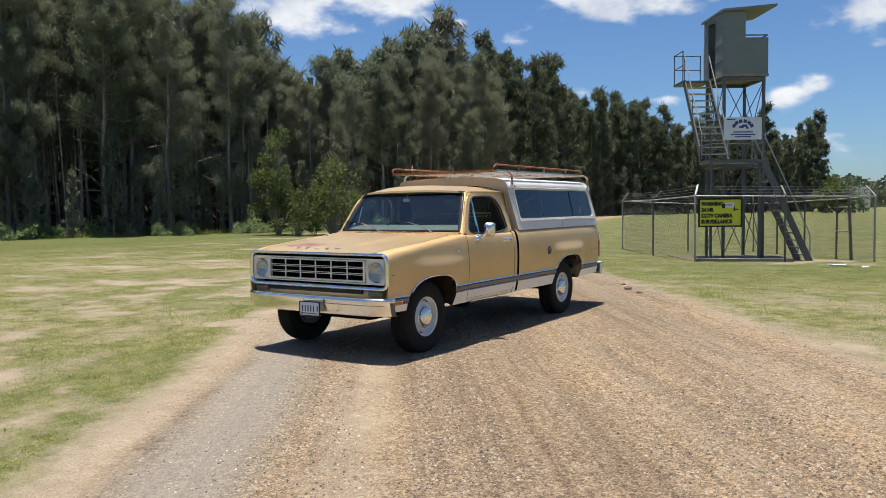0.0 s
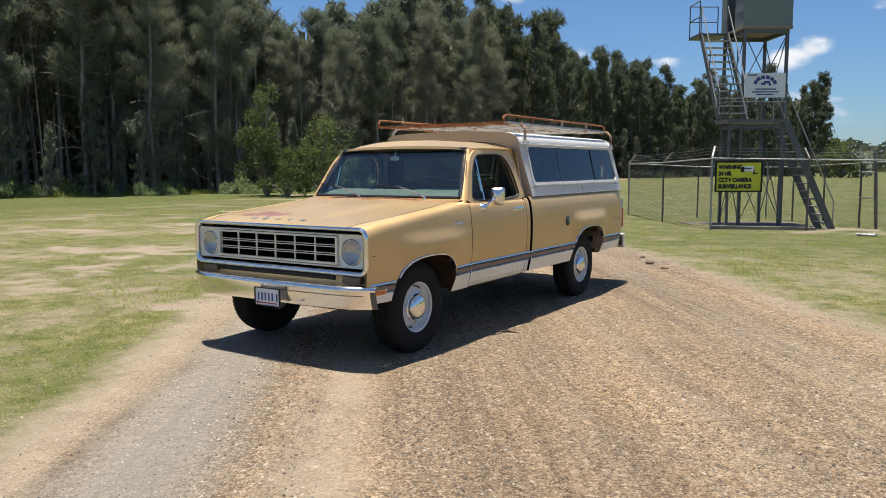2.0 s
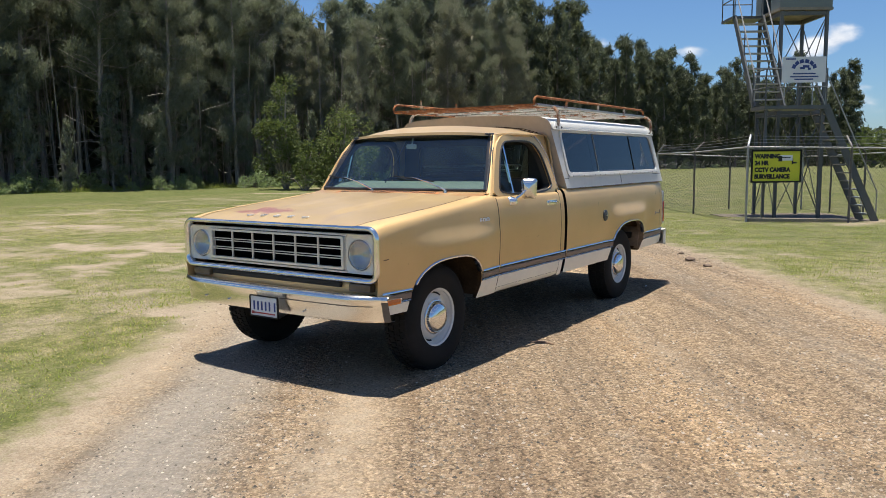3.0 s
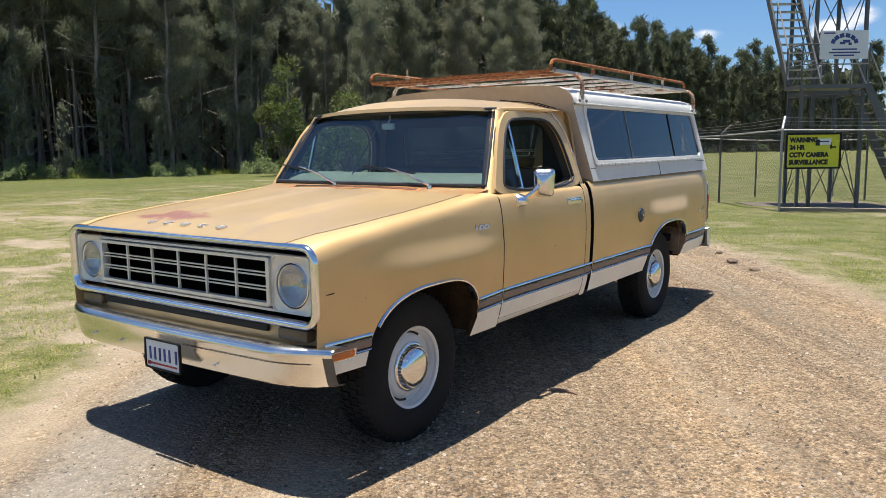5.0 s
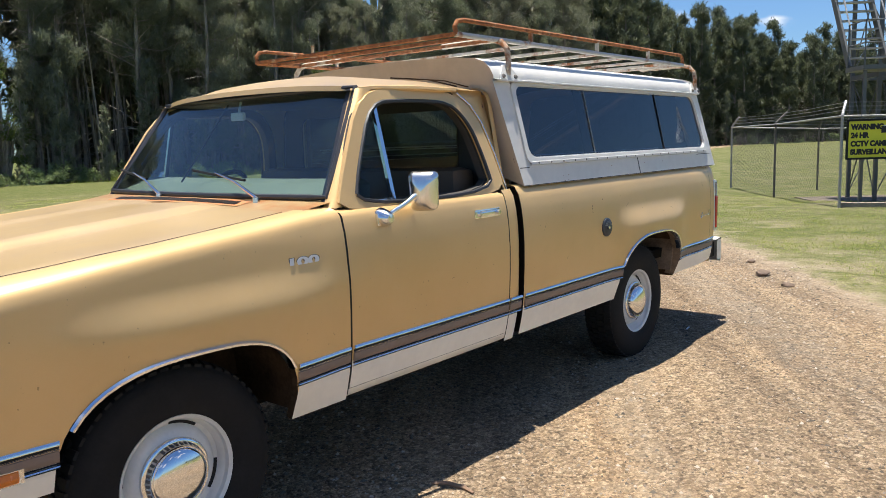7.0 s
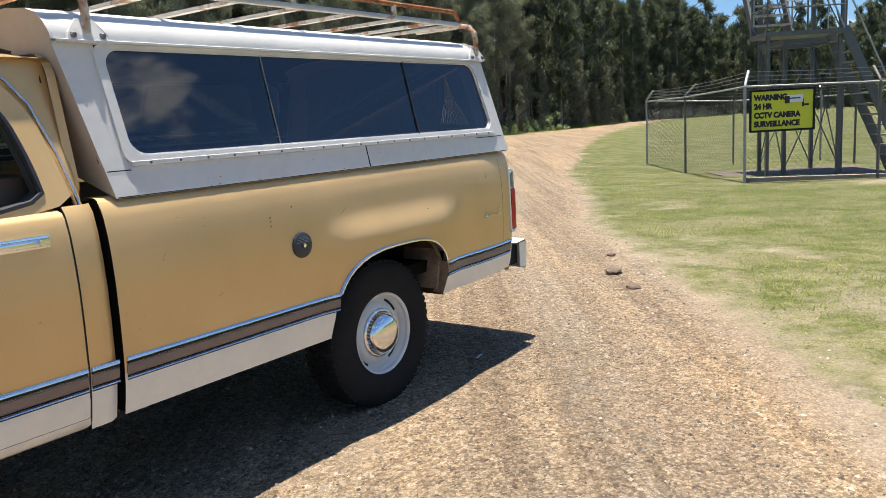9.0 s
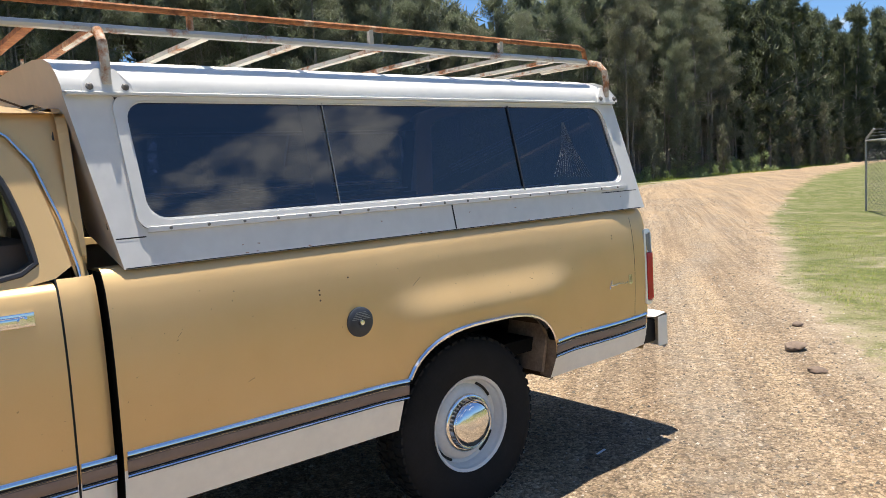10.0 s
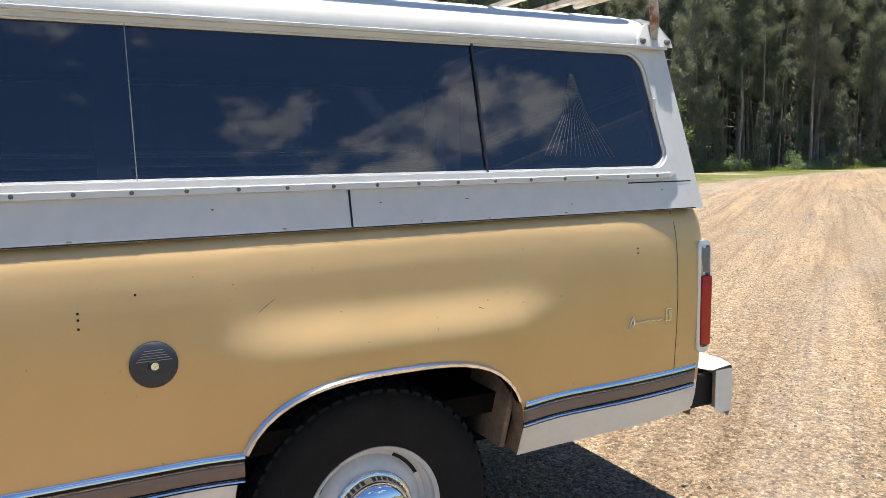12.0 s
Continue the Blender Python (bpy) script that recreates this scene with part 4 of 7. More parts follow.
def build_tower():
    tower = thing("lookout_tower", "grey steel lookout tower with a boxy cabin and steep stairs", "tower")
    S, SU, FL, LAND = 1.58, 1.34, 6.17, 3.30
    for u, v in ((0, 0), (SU, 0), (0, S), (SU, S)):
        bm = bmesh.new()
        bar(bm, tw(u, v, -0.1), tw(u, v, FL), 0.085, 0.085, FU)
        tbox(bm, (u - 0.16, v - 0.16, -0.05), (u + 0.16, v + 0.16, 0.03))
        part("leg", bm, STEEL, tower)
    ring4 = ((0, 0), (SU, 0), (SU, S), (0, S), (0, 0))
    for (u0, v0), (u1, v1) in zip(ring4, ring4[1:]):
        for z in (LAND - 0.1, FL - 0.08):
            bm = bmesh.new()
            bar(bm, tw(u0, v0, z), tw(u1, v1, z), 0.08, 0.12)
            part("girder", bm, STEEL, tower)
        for z0, z1 in ((0.15, LAND - 0.15), (LAND + 0.05, FL - 0.15)):
            for a, b in (((u0, v0), (u1, v1)), ((u1, v1), (u0, v0))):
                bm = bmesh.new()
                tube(bm, [tw(*a, z0), tw(*b, z1)], 0.016, 5)
                part("brace", bm, STEEL, tower)
    bm = bmesh.new()
    tbox(bm, (-0.12, -0.12, FL), (SU + 0.12, S + 0.12, FL + 0.08))
    part("cabin_floor", bm, CONCRETE, tower, "stained grey underside of the cabin floor")
    T, H = 0.05, 8.30

    def L(lo, hi):
        panel = bmesh.new()
        tbox(panel, lo, hi)
        part("cabin_wall", panel, CABIN, tower, "grey-green sheet cladding")

    L((-0.10, -0.10, FL + 0.08), (SU * 0.5, -0.10 + T, H))
    L((SU * 0.5, -0.10, FL + 0.08), (SU + 0.10, -0.10 + T, FL + 1.28))
    L((SU + 0.10 - T, -0.10 + T, FL + 0.08), (SU + 0.10, S + 0.10 - T, FL + 1.28))
    L((-0.10, S + 0.10 - T, FL + 0.08), (SU + 0.10, S + 0.10, FL + 1.28))
    L((-0.10, -0.10 + T, FL + 0.08), (-0.10 + T, S * 0.35, H))
    L((-0.10, S * 0.80, FL + 0.08), (-0.10 + T, S + 0.10 - T, H))
    L((-0.10, S * 0.35, FL + 2.0), (-0.10 + T, S * 0.80, H))
    L((-0.10 + T, S + 0.10 - T, FL + 1.28), (SU * 0.5, S + 0.10, H))
    for k in range(3):
        bm = bmesh.new()
        tbox(bm, (-0.118, -0.115, FL + 0.5 + 0.55 * k), (-0.10, S * 0.35, FL + 0.54 + 0.55 * k))
        part("batten", bm, STEEL, tower)
    bm = bmesh.new()
    vs = [tw(u, v, z) for u, v, z in ((-0.16, -0.22, H), (-0.16, S + 0.2, H), (SU + 0.34, S + 0.2, H + 0.16), (SU + 0.34, -0.22, H + 0.16))]
    sheet(bm, [vs, [p + Vector((0, 0, 0.07)) for p in vs]], close=True)
    bm.faces.new([bm.verts.new(p + Vector((0, 0, 0.071))) for p in vs])
    bm.faces.new([bm.verts.new(p - Vector((0, 0, 0.001))) for p in vs[::-1]])
    part("roof", bm, CABIN, tower, "flat tilted sheet roof")
    bm = bmesh.new()
    tube(bm, [tw(SU * 0.5, -0.08, FL + 1.36), tw(SU + 0.08, -0.08, FL + 1.36), tw(SU + 0.08, S, FL + 1.36)], 0.022, 6)
    part("cabin_rail", bm, STEEL, tower)
    # upper platform beside the cabin
    bm = bmesh.new()
    tbox(bm, (-1.10, 0.95, FL - 0.05), (-0.12, S + 0.35, FL + 0.03))
    part("platform", bm, STEEL, tower)
    posts = ((-1.08, 0.97), (-1.08, S + 0.33), (-0.14, S + 0.33))
    for u, v in posts:
        bm = bmesh.new()
        tube(bm, [tw(u, v, FL), tw(u, v, FL + 1.05)], 0.02, 6)
        part("rail_post", bm, STEEL, tower)
    for z in (0.55, 1.05):
        bm = bmesh.new()
        tube(bm, [tw(u, v, FL + z) for u, v in posts], 0.018, 6)
        part("rail", bm, STEEL, tower)

    def flight(a0, a1, b0, b1, steps):
        """Stairs from a (foot edge, two ends) up to b."""
        for p, q in ((a0, b0), (a1, b1)):
            bm = bmesh.new()
            bar(bm, tw(*p), tw(*q), 0.05, 0.20)
            part("stringer", bm, STEEL, tower)
            bm = bmesh.new()
            up = Vector((0, 0, 0.88))
            tube(bm, [tw(*p) + up * 0.3, tw(*p) + up, tw(*q) + up, tw(*q)], 0.02, 6)
            part("handrail", bm, PIPE, tower)
            bm = bmesh.new()
            mid = tw(*p).lerp(tw(*q), 0.5)
            tube(bm, [mid, mid + up], 0.016, 5)
            part("rail_post", bm, STEEL, tower)
        for k in range(1, steps):
            f = k / steps
            p, q = tw(*a0).lerp(tw(*b0), f), tw(*a1).lerp(tw(*b1), f)
            bm = bmesh.new()
            bar(bm, p, q, 0.20, 0.035)
            part("tread", bm, PIPE, tower)

    flight((-1.02, -0.75, LAND), (-0.16, -0.75, LAND), (-1.02, 1.0, FL), (-0.16, 1.0, FL), 12)
    flight((2.18, -0.82, 0.0), (2.18, -1.62, 0.0), (0.62, -0.82, LAND), (0.62, -1.62, LAND), 14)
    bm = bmesh.new()
    tbox(bm, (-1.10, -1.70, LAND - 0.10), (0.66, -0.72, LAND))
    part("landing", bm, STEEL, tower)
    for u, v in ((-1.06, -1.66), (0.62, -1.66), (-1.06, -0.75), (-0.2, -1.66)):
        bm = bmesh.new()
        tube(bm, [tw(u, v, LAND), tw(u, v, LAND + 1.0)], 0.02, 6)
        part("rail_post", bm, STEEL, tower)
    for z in (0.5, 1.0):
        bm = bmesh.new()
        tube(bm, [tw(-1.06, -0.75, LAND + z), tw(-1.06, -1.66, LAND + z), tw(0.62, -1.66, LAND + z)], 0.018, 6)
        part("rail", bm, STEEL, tower)
    for u in (-1.0, 0.56):
        bm = bmesh.new()
        bar(bm, tw(u, -1.55, -0.1), tw(u, -1.55, LAND - 0.1), 0.07, 0.07, FU)
        part("leg", bm, STEEL, tower)
    sign = thing("tower_sign", "white company sign with blue print on the tower landing", "sign")
    rot = Matrix((FU, Vector((0, 0, 1)), FU.cross(Vector((0, 0, 1))))).transposed().to_4x4()
    o = tw(-0.66, -1.70, LAND + 0.62)
    m = Matrix.Translation(o) @ rot
    bm = bmesh.new()
    box(bm, (0, 0, 0), (1.20, 0.70, 0.02), 0.0, 0, m)
    part("panel", bm, SIGN_W, sign)
    bm = bmesh.new()
    for k in range(6):
        a = radians(160 - 28 * k)
        box(bm, (-0.055, -0.05, 0), (0.055, 0.05, 0.006), 0, 0, m @ Matrix.Translation((0.60 + 0.30 * math.cos(a), 0.36 + 0.22 * math.sin(a), 0.021)) @ pose(0, 0, 0, 0, 0, math.degrees(a) - 90))
    part("logo_arc", bm, INK_BLUE, sign, "arc of blue blocks")
    bm = bmesh.new()
    for x0, y0, x1, y1 in ((0.48, 0.36, 0.62, 0.42), (0.56, 0.40, 0.74, 0.47), (0.70, 0.34, 0.78, 0.40)):
        box(bm, (x0, y0, 0.021), (x1, y1, 0.026), 0, 0, m)
    part("logo_mark", bm, INK_BLUE, sign)
    for x0, x1, y in ((0.30, 0.92, 0.22), (0.22, 1.0, 0.14), (0.34, 0.86, 0.07), (0.08, 0.36, 0.62)):
        bm = bmesh.new()
        box(bm, (x0, y, 0.021), (x1, y + 0.035, 0.025), 0, 0, m)
        part("print_line", bm, INK_BLUE, sign)
    slab = thing("concrete_slab", "dark dirt-stained concrete slab under the lookout tower", "slab")
    bm = bmesh.new()
    tbox(bm, (-1.25, -1.75, -0.20), (2.45, 2.0, 0.035))
    part("pad", bm, DIRT, slab)
    bm = bmesh.new()
    tube(bm, [yard(YARD_U, 1.30, 0.0), yard(YARD_U, 1.52, 2.35)], 0.05, 8)
    gate = thing("fence_gate", "narrow weathered pipe gate in the chain-link fence", "gate")
    part("gate_post", bm, DARK_PIPE, gate)
    for z in (0.95, 1.75):
        bm = bmesh.new()
        tube(bm, [yard(YARD_U, 1.40, z), yard(YARD_U, 2.3, z)], 0.022, 6)
        part("gate_bar", bm, PIPE, gate)
    for x, y, w, turn in ((2.78, 17.50, 0.8, 20), (3.52, 16.90, 0.5, 70)):
        bm = bmesh.new()
        sheet(bm, [[(0.30 * w * a, 0.13 * w * b, 0.035 + 0.04 * noise.noise((a * 1.7 + x, b * 1.9, 0))) for a in np.linspace(-1, 1, 7)] for b in np.linspace(-1, 1, 5)])
        sheet(bm, [[(0.30 * w * a, 0.13 * w * b, 0.010) for a in np.linspace(-1, 1, 3)] for b in np.linspace(-1, 1, 3)])
        ob = part("litter", bm, SIGN_W, None)
        ob.matrix_world = pose(x, y, ground_z(x, y) + 0.01, 0, 0, turn)
        tagged(ob, "crumpled white plastic scrap lying in the grass", "litter", "litter by the fence")
    shed = thing("far_shed", "small pale shed far away beyond the fields", "shed")
    m = Matrix.Translation((-7.5, 143.8, ground_z(-7.5, 143.8))) @ pose(0, 0, 0, 0, 0, 20)
    bm = bmesh.new()
    box(bm, (-1.3, -1.2, -0.2), (1.3, 1.2, 4.0), 0, 0, m)
    part("wall", bm, CREAM, shed)
    bm = bmesh.new()
    box(bm, (-1.45, -1.35, 4.0), (1.45, 1.35, 4.2), 0.03, 0, m)
    part("roof", bm, CONCRETE, shed)
    bm = bmesh.new()
    box(bm, (-0.5, -1.23, 0.0), (0.4, -1.2, 1.9), 0, 0, m)
    part("door", bm, CABIN, shed)
    edge = thing("concrete_edging", "pale weathered concrete edging round the tower yard", "edging")
    bm = bmesh.new()
    for (u0, v0), (u1, v1) in (((0.15, 0.30), (3.2, 0.30)),):
        bar(bm, yard(u0, v0, 0.02), yard(u1, v1, 0.0), 0.20, 0.16)
    part("kerb", bm, CONCRETE, edge)


build_tower()


# ---- the pickup: front axle at y 0, rear axle at y 3.327, nose towards -y ----
AXLE_F, AXLE_R, HUB_Z, TYRE_R = 0.008, 3.327, 0.372, 0.376
truck = thing("pickup_truck", "old gold pickup truck with cream lower panels on a gravel road", "truck")
BELT = 1.20
SIDE_Z = (0.40, 0.45, 0.55, 0.65, 0.80, 0.92, 1.02, 1.10, 1.16, 1.20)
SIDE_X = (0.905, 0.925, 0.950, 0.962, 0.970, 0.972, 0.967, 0.957, 0.942, 0.915)


def side_x(y, z):
    """Half width of the body at a place along it and a height."""
    x = curve_at(SIDE_Z, SIDE_X, z)
    for c in (AXLE_F, AXLE_R):
        x += (0.030 * math.exp(-(((y - c - 0.16) / 0.46) ** 4)) if c < 1 else 0.042 * math.exp(-(((y - c - 0.06) / 0.45) ** 6))) * (1 - step(0.87, 1.02, z)) * step(0.42, 0.60, z)
    if y < -0.15:
        x -= 0.046 * ((-0.15 - y) / 0.6) ** 2
    if y > 4.1:
        x -= 0.03 * ((y - 4.1) / 0.4) ** 2
    return x


def arch(y, c, z_low):
    """Lower edge of the body over a wheel: flat-topped, rounder behind."""
    t = (y - c - 0.03) / (0.410 if y > c + 0.03 else 0.435)
    if abs(t) >= 1:
        return None
    p = 3.2 if t > 0 else 2.6 if c < 1 else 3.0
    return z_low + ((0.795 if c < 1 else 0.818) - z_low) * (1 - abs(t) ** p) ** (1 / p)


def columns(y0, y1, n, c=None):
    """Stations along a panel, closer at the ends of a wheel arch."""
    ys = list(np.linspace(y0, y1, n))
    if c is not None:
        k = [math.cos(math.pi * i / 26) for i in range(27)]
        ys = [y for y in ys if not c - 0.42 < y < c + 0.455]
        ys += [c + 0.03 - 0.435 * v * 0.99999 for v in k if v > 0] + [c + 0.03 + 0.410 * -v * 0.99999 for v in k if v <= 0]
        ys += [c + 0.03 - 0.4351, c + 0.03 + 0.4101]
    return sorted(set(round(y, 6) for y in ys))


def low_edge(y, bottom, c):
    a = arch(y, c, bottom(y)) if c is not None else None
    return a if a is not None else bottom(y)


def side_panel(y0, y1, n, bottom, top, c=None, tip=None, rows=22):
    """One outer panel: columns from its lower edge to its top; cream under the stripe, gold above. tip(y) adds points that turn over the top."""
    bm = bmesh.new()
    cols = []
    for y in columns(y0, y1, n, c):
        lo, hi = low_edge(y, bottom, c), top(y)
        split = max(lo + 1e-4, 0.60)
        zs = [lerp(lo, split, k / 4) for k in range(5)] + [lerp(split, hi, k / rows) for k in range(1, rows + 1)]
        col = [(side_x(y, lo) - (0.065 if y > 2 else 0.030), y, lo + 0.006)] + [(side_x(y, z), y, z) for z in zs] + (tip(y) if tip else [])
        cols.append(col)
    sheet(bm, cols, mat=lambda i, j: 2 if j == 0 else 1 if j <= 4 and cols[i][1][2] < 0.59 else 0)
    return bm


def both(name, build, material, parent, label="", smooth=50):
    """A part and its mirror on the other side."""
    out = []
    for sgn in (1, -1):
        bm = build()
        if sgn < 0:
            mirror_x(bm)
        out.append(part(name, bm, material, parent, label, smooth))
    return out


def shoulder(y):
    return curve_at((-0.72, -0.66, -0.4, 0.2, 0.72), (0.965, 0.985, 1.040, 1.10, 1.150), y)


def seam_x(y):
    return curve_at((-0.70, -0.62, -0.5, -0.3, 0.0, 0.60, 0.74), (0.765, 0.79, 0.818, 0.838, 0.845, 0.815, 0.80), y)


def hood_z(x, y):
    z = curve_at((-0.70, -0.69, -0.66, -0.55, -0.2, 0.3, 0.62), (1.050, 1.058, 1.066, 1.085, 1.120, 1.163, 1.195), y)
    u = abs(x) / 0.83
    z += 0.018 * (1 - u * u) * step(-0.72, -0.50, y)
    z += 0.022 * (1 - step(0.37, 0.42, abs(x))) * step(-0.62, -0.35, y) * (1 - step(0.38, 0.61, y)) - 0.010 * (1 - step(0.10, 0.17, abs(x))) * step(-0.55, -0.2, y)
    return z


def fender_tip(y):
    s, xs, zs = shoulder(y), seam_x(y), hood_z(seam_x(y), y) - 0.002
    x0 = side_x(y, s)
    return [(lerp(x0, xs, a), y, lerp(s, zs, b)) for a, b in ((0.035, 0.30), (0.11, 0.58), (0.24, 0.80), (0.46, 0.94), (0.74, 0.99), (0.985, 1.0))]


def front_bottom(y):
    return 0.485 if y < 0 else 0.44


fenders = both("front_fender", lambda: side_panel(-0.690, 0.715, 30, front_bottom, shoulder, AXLE_F, fender_tip), (GOLD, CREAM, WELL), truck, "gold front fender with a cream lower edge")

# hood
bm = bmesh.new()
sheet(bm, [[(seam_x(y) * u * 0.995, y, hood_z(seam_x(y) * u, y) - (0.004 if abs(u) > 0.99 else 0)) for u in np.linspace(-1, 1, 61)] for y in [-0.697, -0.694, -0.688, -0.67, -0.64] + list(np.linspace(-0.6, 0.545, 40))])
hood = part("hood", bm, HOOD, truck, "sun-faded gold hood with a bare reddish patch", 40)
for k in range(5):
    bm = bmesh.new()
    c = -0.30 + 0.135 * k
    z = hood_z(c, -0.60) + 0.004
    box(bm, (c - 0.020, -0.622, z - 0.006), (c + 0.020, -0.616, z + 0.001), 0.001)
    box(bm, (c - 0.020, -0.592, z - 0.002), (c + 0.020, -0.586, z + 0.006), 0.001)
    box(bm, (c - 0.020, -0.620, z - 0.005), (c - 0.013, -0.588, z + 0.004), 0.001)
    if k % 2 == 0:
        box(bm, (c + 0.013, -0.620, z - 0.005), (c + 0.020, -0.588, z + 0.004), 0.001)
    part("nose_badge", bm, BADGE, hood, "small chrome block on the nose")

# cowl between hood and windscreen
bm = bmesh.new()
def cowl_z(x, y):
    return 1.1835 + 0.018 * (1 - (x / 0.83) ** 2) + (y - 0.55) * 0.16


sheet(bm, [[(0.87 * u, y, cowl_z(0.87 * u, y) - (0.02 if y < 0.546 else 0)) for u in np.linspace(-1, 1, 31)] for y in (0.545, 0.552, 0.62, 0.70, 0.80)])
cowl = part("cowl", bm, HOOD, truck, "gold cowl with rust-stained vent slots", 40)
for s in (1, -1):
    bm = bmesh.new()
    sheet(bm, [[(s * x, y, z + (0.012 if x < 0.80 else -0.004)) for x in (0.74, 0.82, 0.87, 0.900)] for y, z in ((0.600, 1.172), (0.68, 1.186), (0.735, 1.192), (0.79, 1.196))])
    part("cowl_corner", bm, GOLD, truck, "gold corner of the cowl", 50)
bm = bmesh.new()
for k in range(60):
    x = -0.52 + 0.0165 * k
    z = cowl_z(x, 0.60) + 0.002
    box(bm, (x, 0.575, z - 0.004), (x + 0.007, 0.625, z + 0.004), 0, 0, Matrix.Translation((x, 0.60, z)) @ pose(0, 0, 0, 9, 0, 25) @ Matrix.Translation((-x, -0.60, -z)))
part("vent_slots", bm, BLACK, cowl)
bm = bmesh.new()
sheet(bm, [[(x, y, cowl_z(x, y) + 0.003) for x in np.linspace(-0.56, 0.50, 15)] for y in (0.562, 0.60, 0.638)])
part("vent_panel", bm, VENT_RUST, cowl, "rust-stained vent panel")
for s in (1,):
    bm = bmesh.new()
    tube(bm, [(s * (seam_x(y) * 0.993), y, hood_z(seam_x(y), y) + 0.0002) for y in np.linspace(-0.690, 0.545, 28)], 0.0010, 5)
    part("hood_seam", bm, WELL, hood)
bm = bmesh.new()
sheet(bm, [[(side_x(y, z) + 0.0008, y, z) for z in (0.846 + 0.06 * (y + 0.6), 0.852 + 0.1 * (y + 0.6))] for y in (-0.645, -0.625, -0.60)])
part("paint_scuff", bm, BLACK, fenders[0], "small black scuff")

# doors
DOOR_Y0, DOOR_Y1, CAB_Y1 = 0.725, 1.775, 1.885


def cab_x(z):
    return 0.895 - (z - BELT) * 0.285


def lower_door():
    bm = bmesh.new()
    cols = []
    for y in np.linspace(DOOR_Y0, DOOR_Y1, 26):
        zs = list(np.linspace(0.485, 0.60, 5)) + list(np.linspace(0.60, 1.155, 22))[1:]
        cols.append([(side_x(y, 0.485) - 0.04, y, 0.487)] + [(side_x(y, z), y, z) for z in zs] + [(side_x(y, 1.170) - 0.003, y, 1.170), (cab_x(1.2) + 0.006, y, 1.181), (cab_x(1.2) - 0.05, y, 1.180)])
    sheet(bm, cols, mat=lambda i, j: 1 if j <= 4 else 0)
    return bm


WIN_OUT = soften([(0.728, 1.160), (0.795, 1.30), (1.005, 1.650), (1.30, 1.662), (1.63, 1.660), (1.765, 1.52), (1.812, 1.34), (1.842, 1.160)], rounds=2)
WIN_IN = soften([(0.832, 1.186), (0.885, 1.32), (1.045, 1.600), (1.28, 1.612), (1.575, 1.610), (1.685, 1.50), (1.728, 1.34), (1.748, 1.186)], rounds=2)


def at_cab(y, z, d):
    return (cab_x(z) + d, y, z)


def door_frame():
    bm = bmesh.new()
    ring(bm, WIN_OUT, WIN_IN, lambda y, z, d: at_cab(y, z, d - 0.012), 0.022)
    return bm


def door_lining():
    bm = bmesh.new()
    inner = [(lerp(y, 1.32, 0.012), lerp(z, 1.4, 0.02)) for y, z in WIN_IN]
    ring(bm, [(lerp(y, 1.32, -0.004), lerp(z, 1.4, -0.008)) for y, z in WIN_IN], inner, lambda y, z, d: at_cab(y, z, d - 0.060), 0.040)
    ring(bm, WIN_OUT, WIN_IN, lambda y, z, d: at_cab(y, z, d - 0.022), 0.008)
    return bm


def window_fill(poly, off):
    bm = bmesh.new()
    bm.faces.new([bm.verts.new((cab_x(z) + off, y, z)) for y, z in poly])
    return bm


doors = both("door", lower_door, (GOLD, CREAM), truck, "gold cab door with a cream sill")
VENT = [(0.838, 1.190), (0.888, 1.32), (1.045, 1.598), (1.072, 1.602), (1.058, 1.190)][::-1]
for sgn, door in zip((1, -1), doors):
    def add(name, bm, mat, label="", smooth=40):
        if sgn < 0:
            mirror_x(bm)
        return part(name, bm, mat, door, label, smooth)

    add("window_frame", door_frame(), GOLD)
    add("window_lining", door_lining(), TRIM)
    bm = bmesh.new()
    tube(bm, [at_cab(y, z, 0.008) for y, z in WIN_IN] + [at_cab(*WIN_IN[0], 0.008)], 0.009, 6, caps=False)
    add("window_seal", bm, SEAL)
    add("vent_glass", window_fill(VENT, -0.018), CLEAR_GLASS)
    bm = bmesh.new()
    bar(bm, at_cab(1.078, 1.606, -0.005), at_cab(1.060, 1.184, -0.005), 0.020, 0.016, (1, 0, 0))
    tube(bm, [at_cab(0.85, 1.198, -0.004), at_cab(1.058, 1.198, -0.004)], 0.010, 6)
    add("vent_bar", bm, CHROME, "bright vent window bar")
    # handle with a recessed push button
    bm = bmesh.new()
    x = side_x(1.62, 1.09)
    box(bm, (x - 0.004, 1.545, 1.082), (x + 0.022, 1.690, 1.106), 0.006)
    box(bm, (x - 0.006, 1.52, 1.074), (x + 0.006, 1.71, 1.114), 0.003)
    tube(bm, [(x, 1.675, 1.094), (x + 0.032, 1.675, 1.094)], 0.010, 10)
    add("door_handle", bm, CHROME, "chrome push-button door handle")

# mirror on the near door and its twin on the far one
def side_mirror():
    bm = bmesh.new()
    m = pose(1.000, 1.130, 1.228, 0, 0, 24)
    outer = [(a * (1 + 0.9 * b), b) for a, b in rrect(-0.062, 0.062, -0.080, 0.084, 0.026, 5)]
    rows = [[m @ Vector((a * s, -t, b * s)) for a, b in outer] for s, t in ((0.0, 0.042), (0.55, 0.040), (0.88, 0.026), (1.0, 0.004), (1.0, -0.006), (0.94, -0.010))]
    sheet(bm, rows, close=True)
    return bm


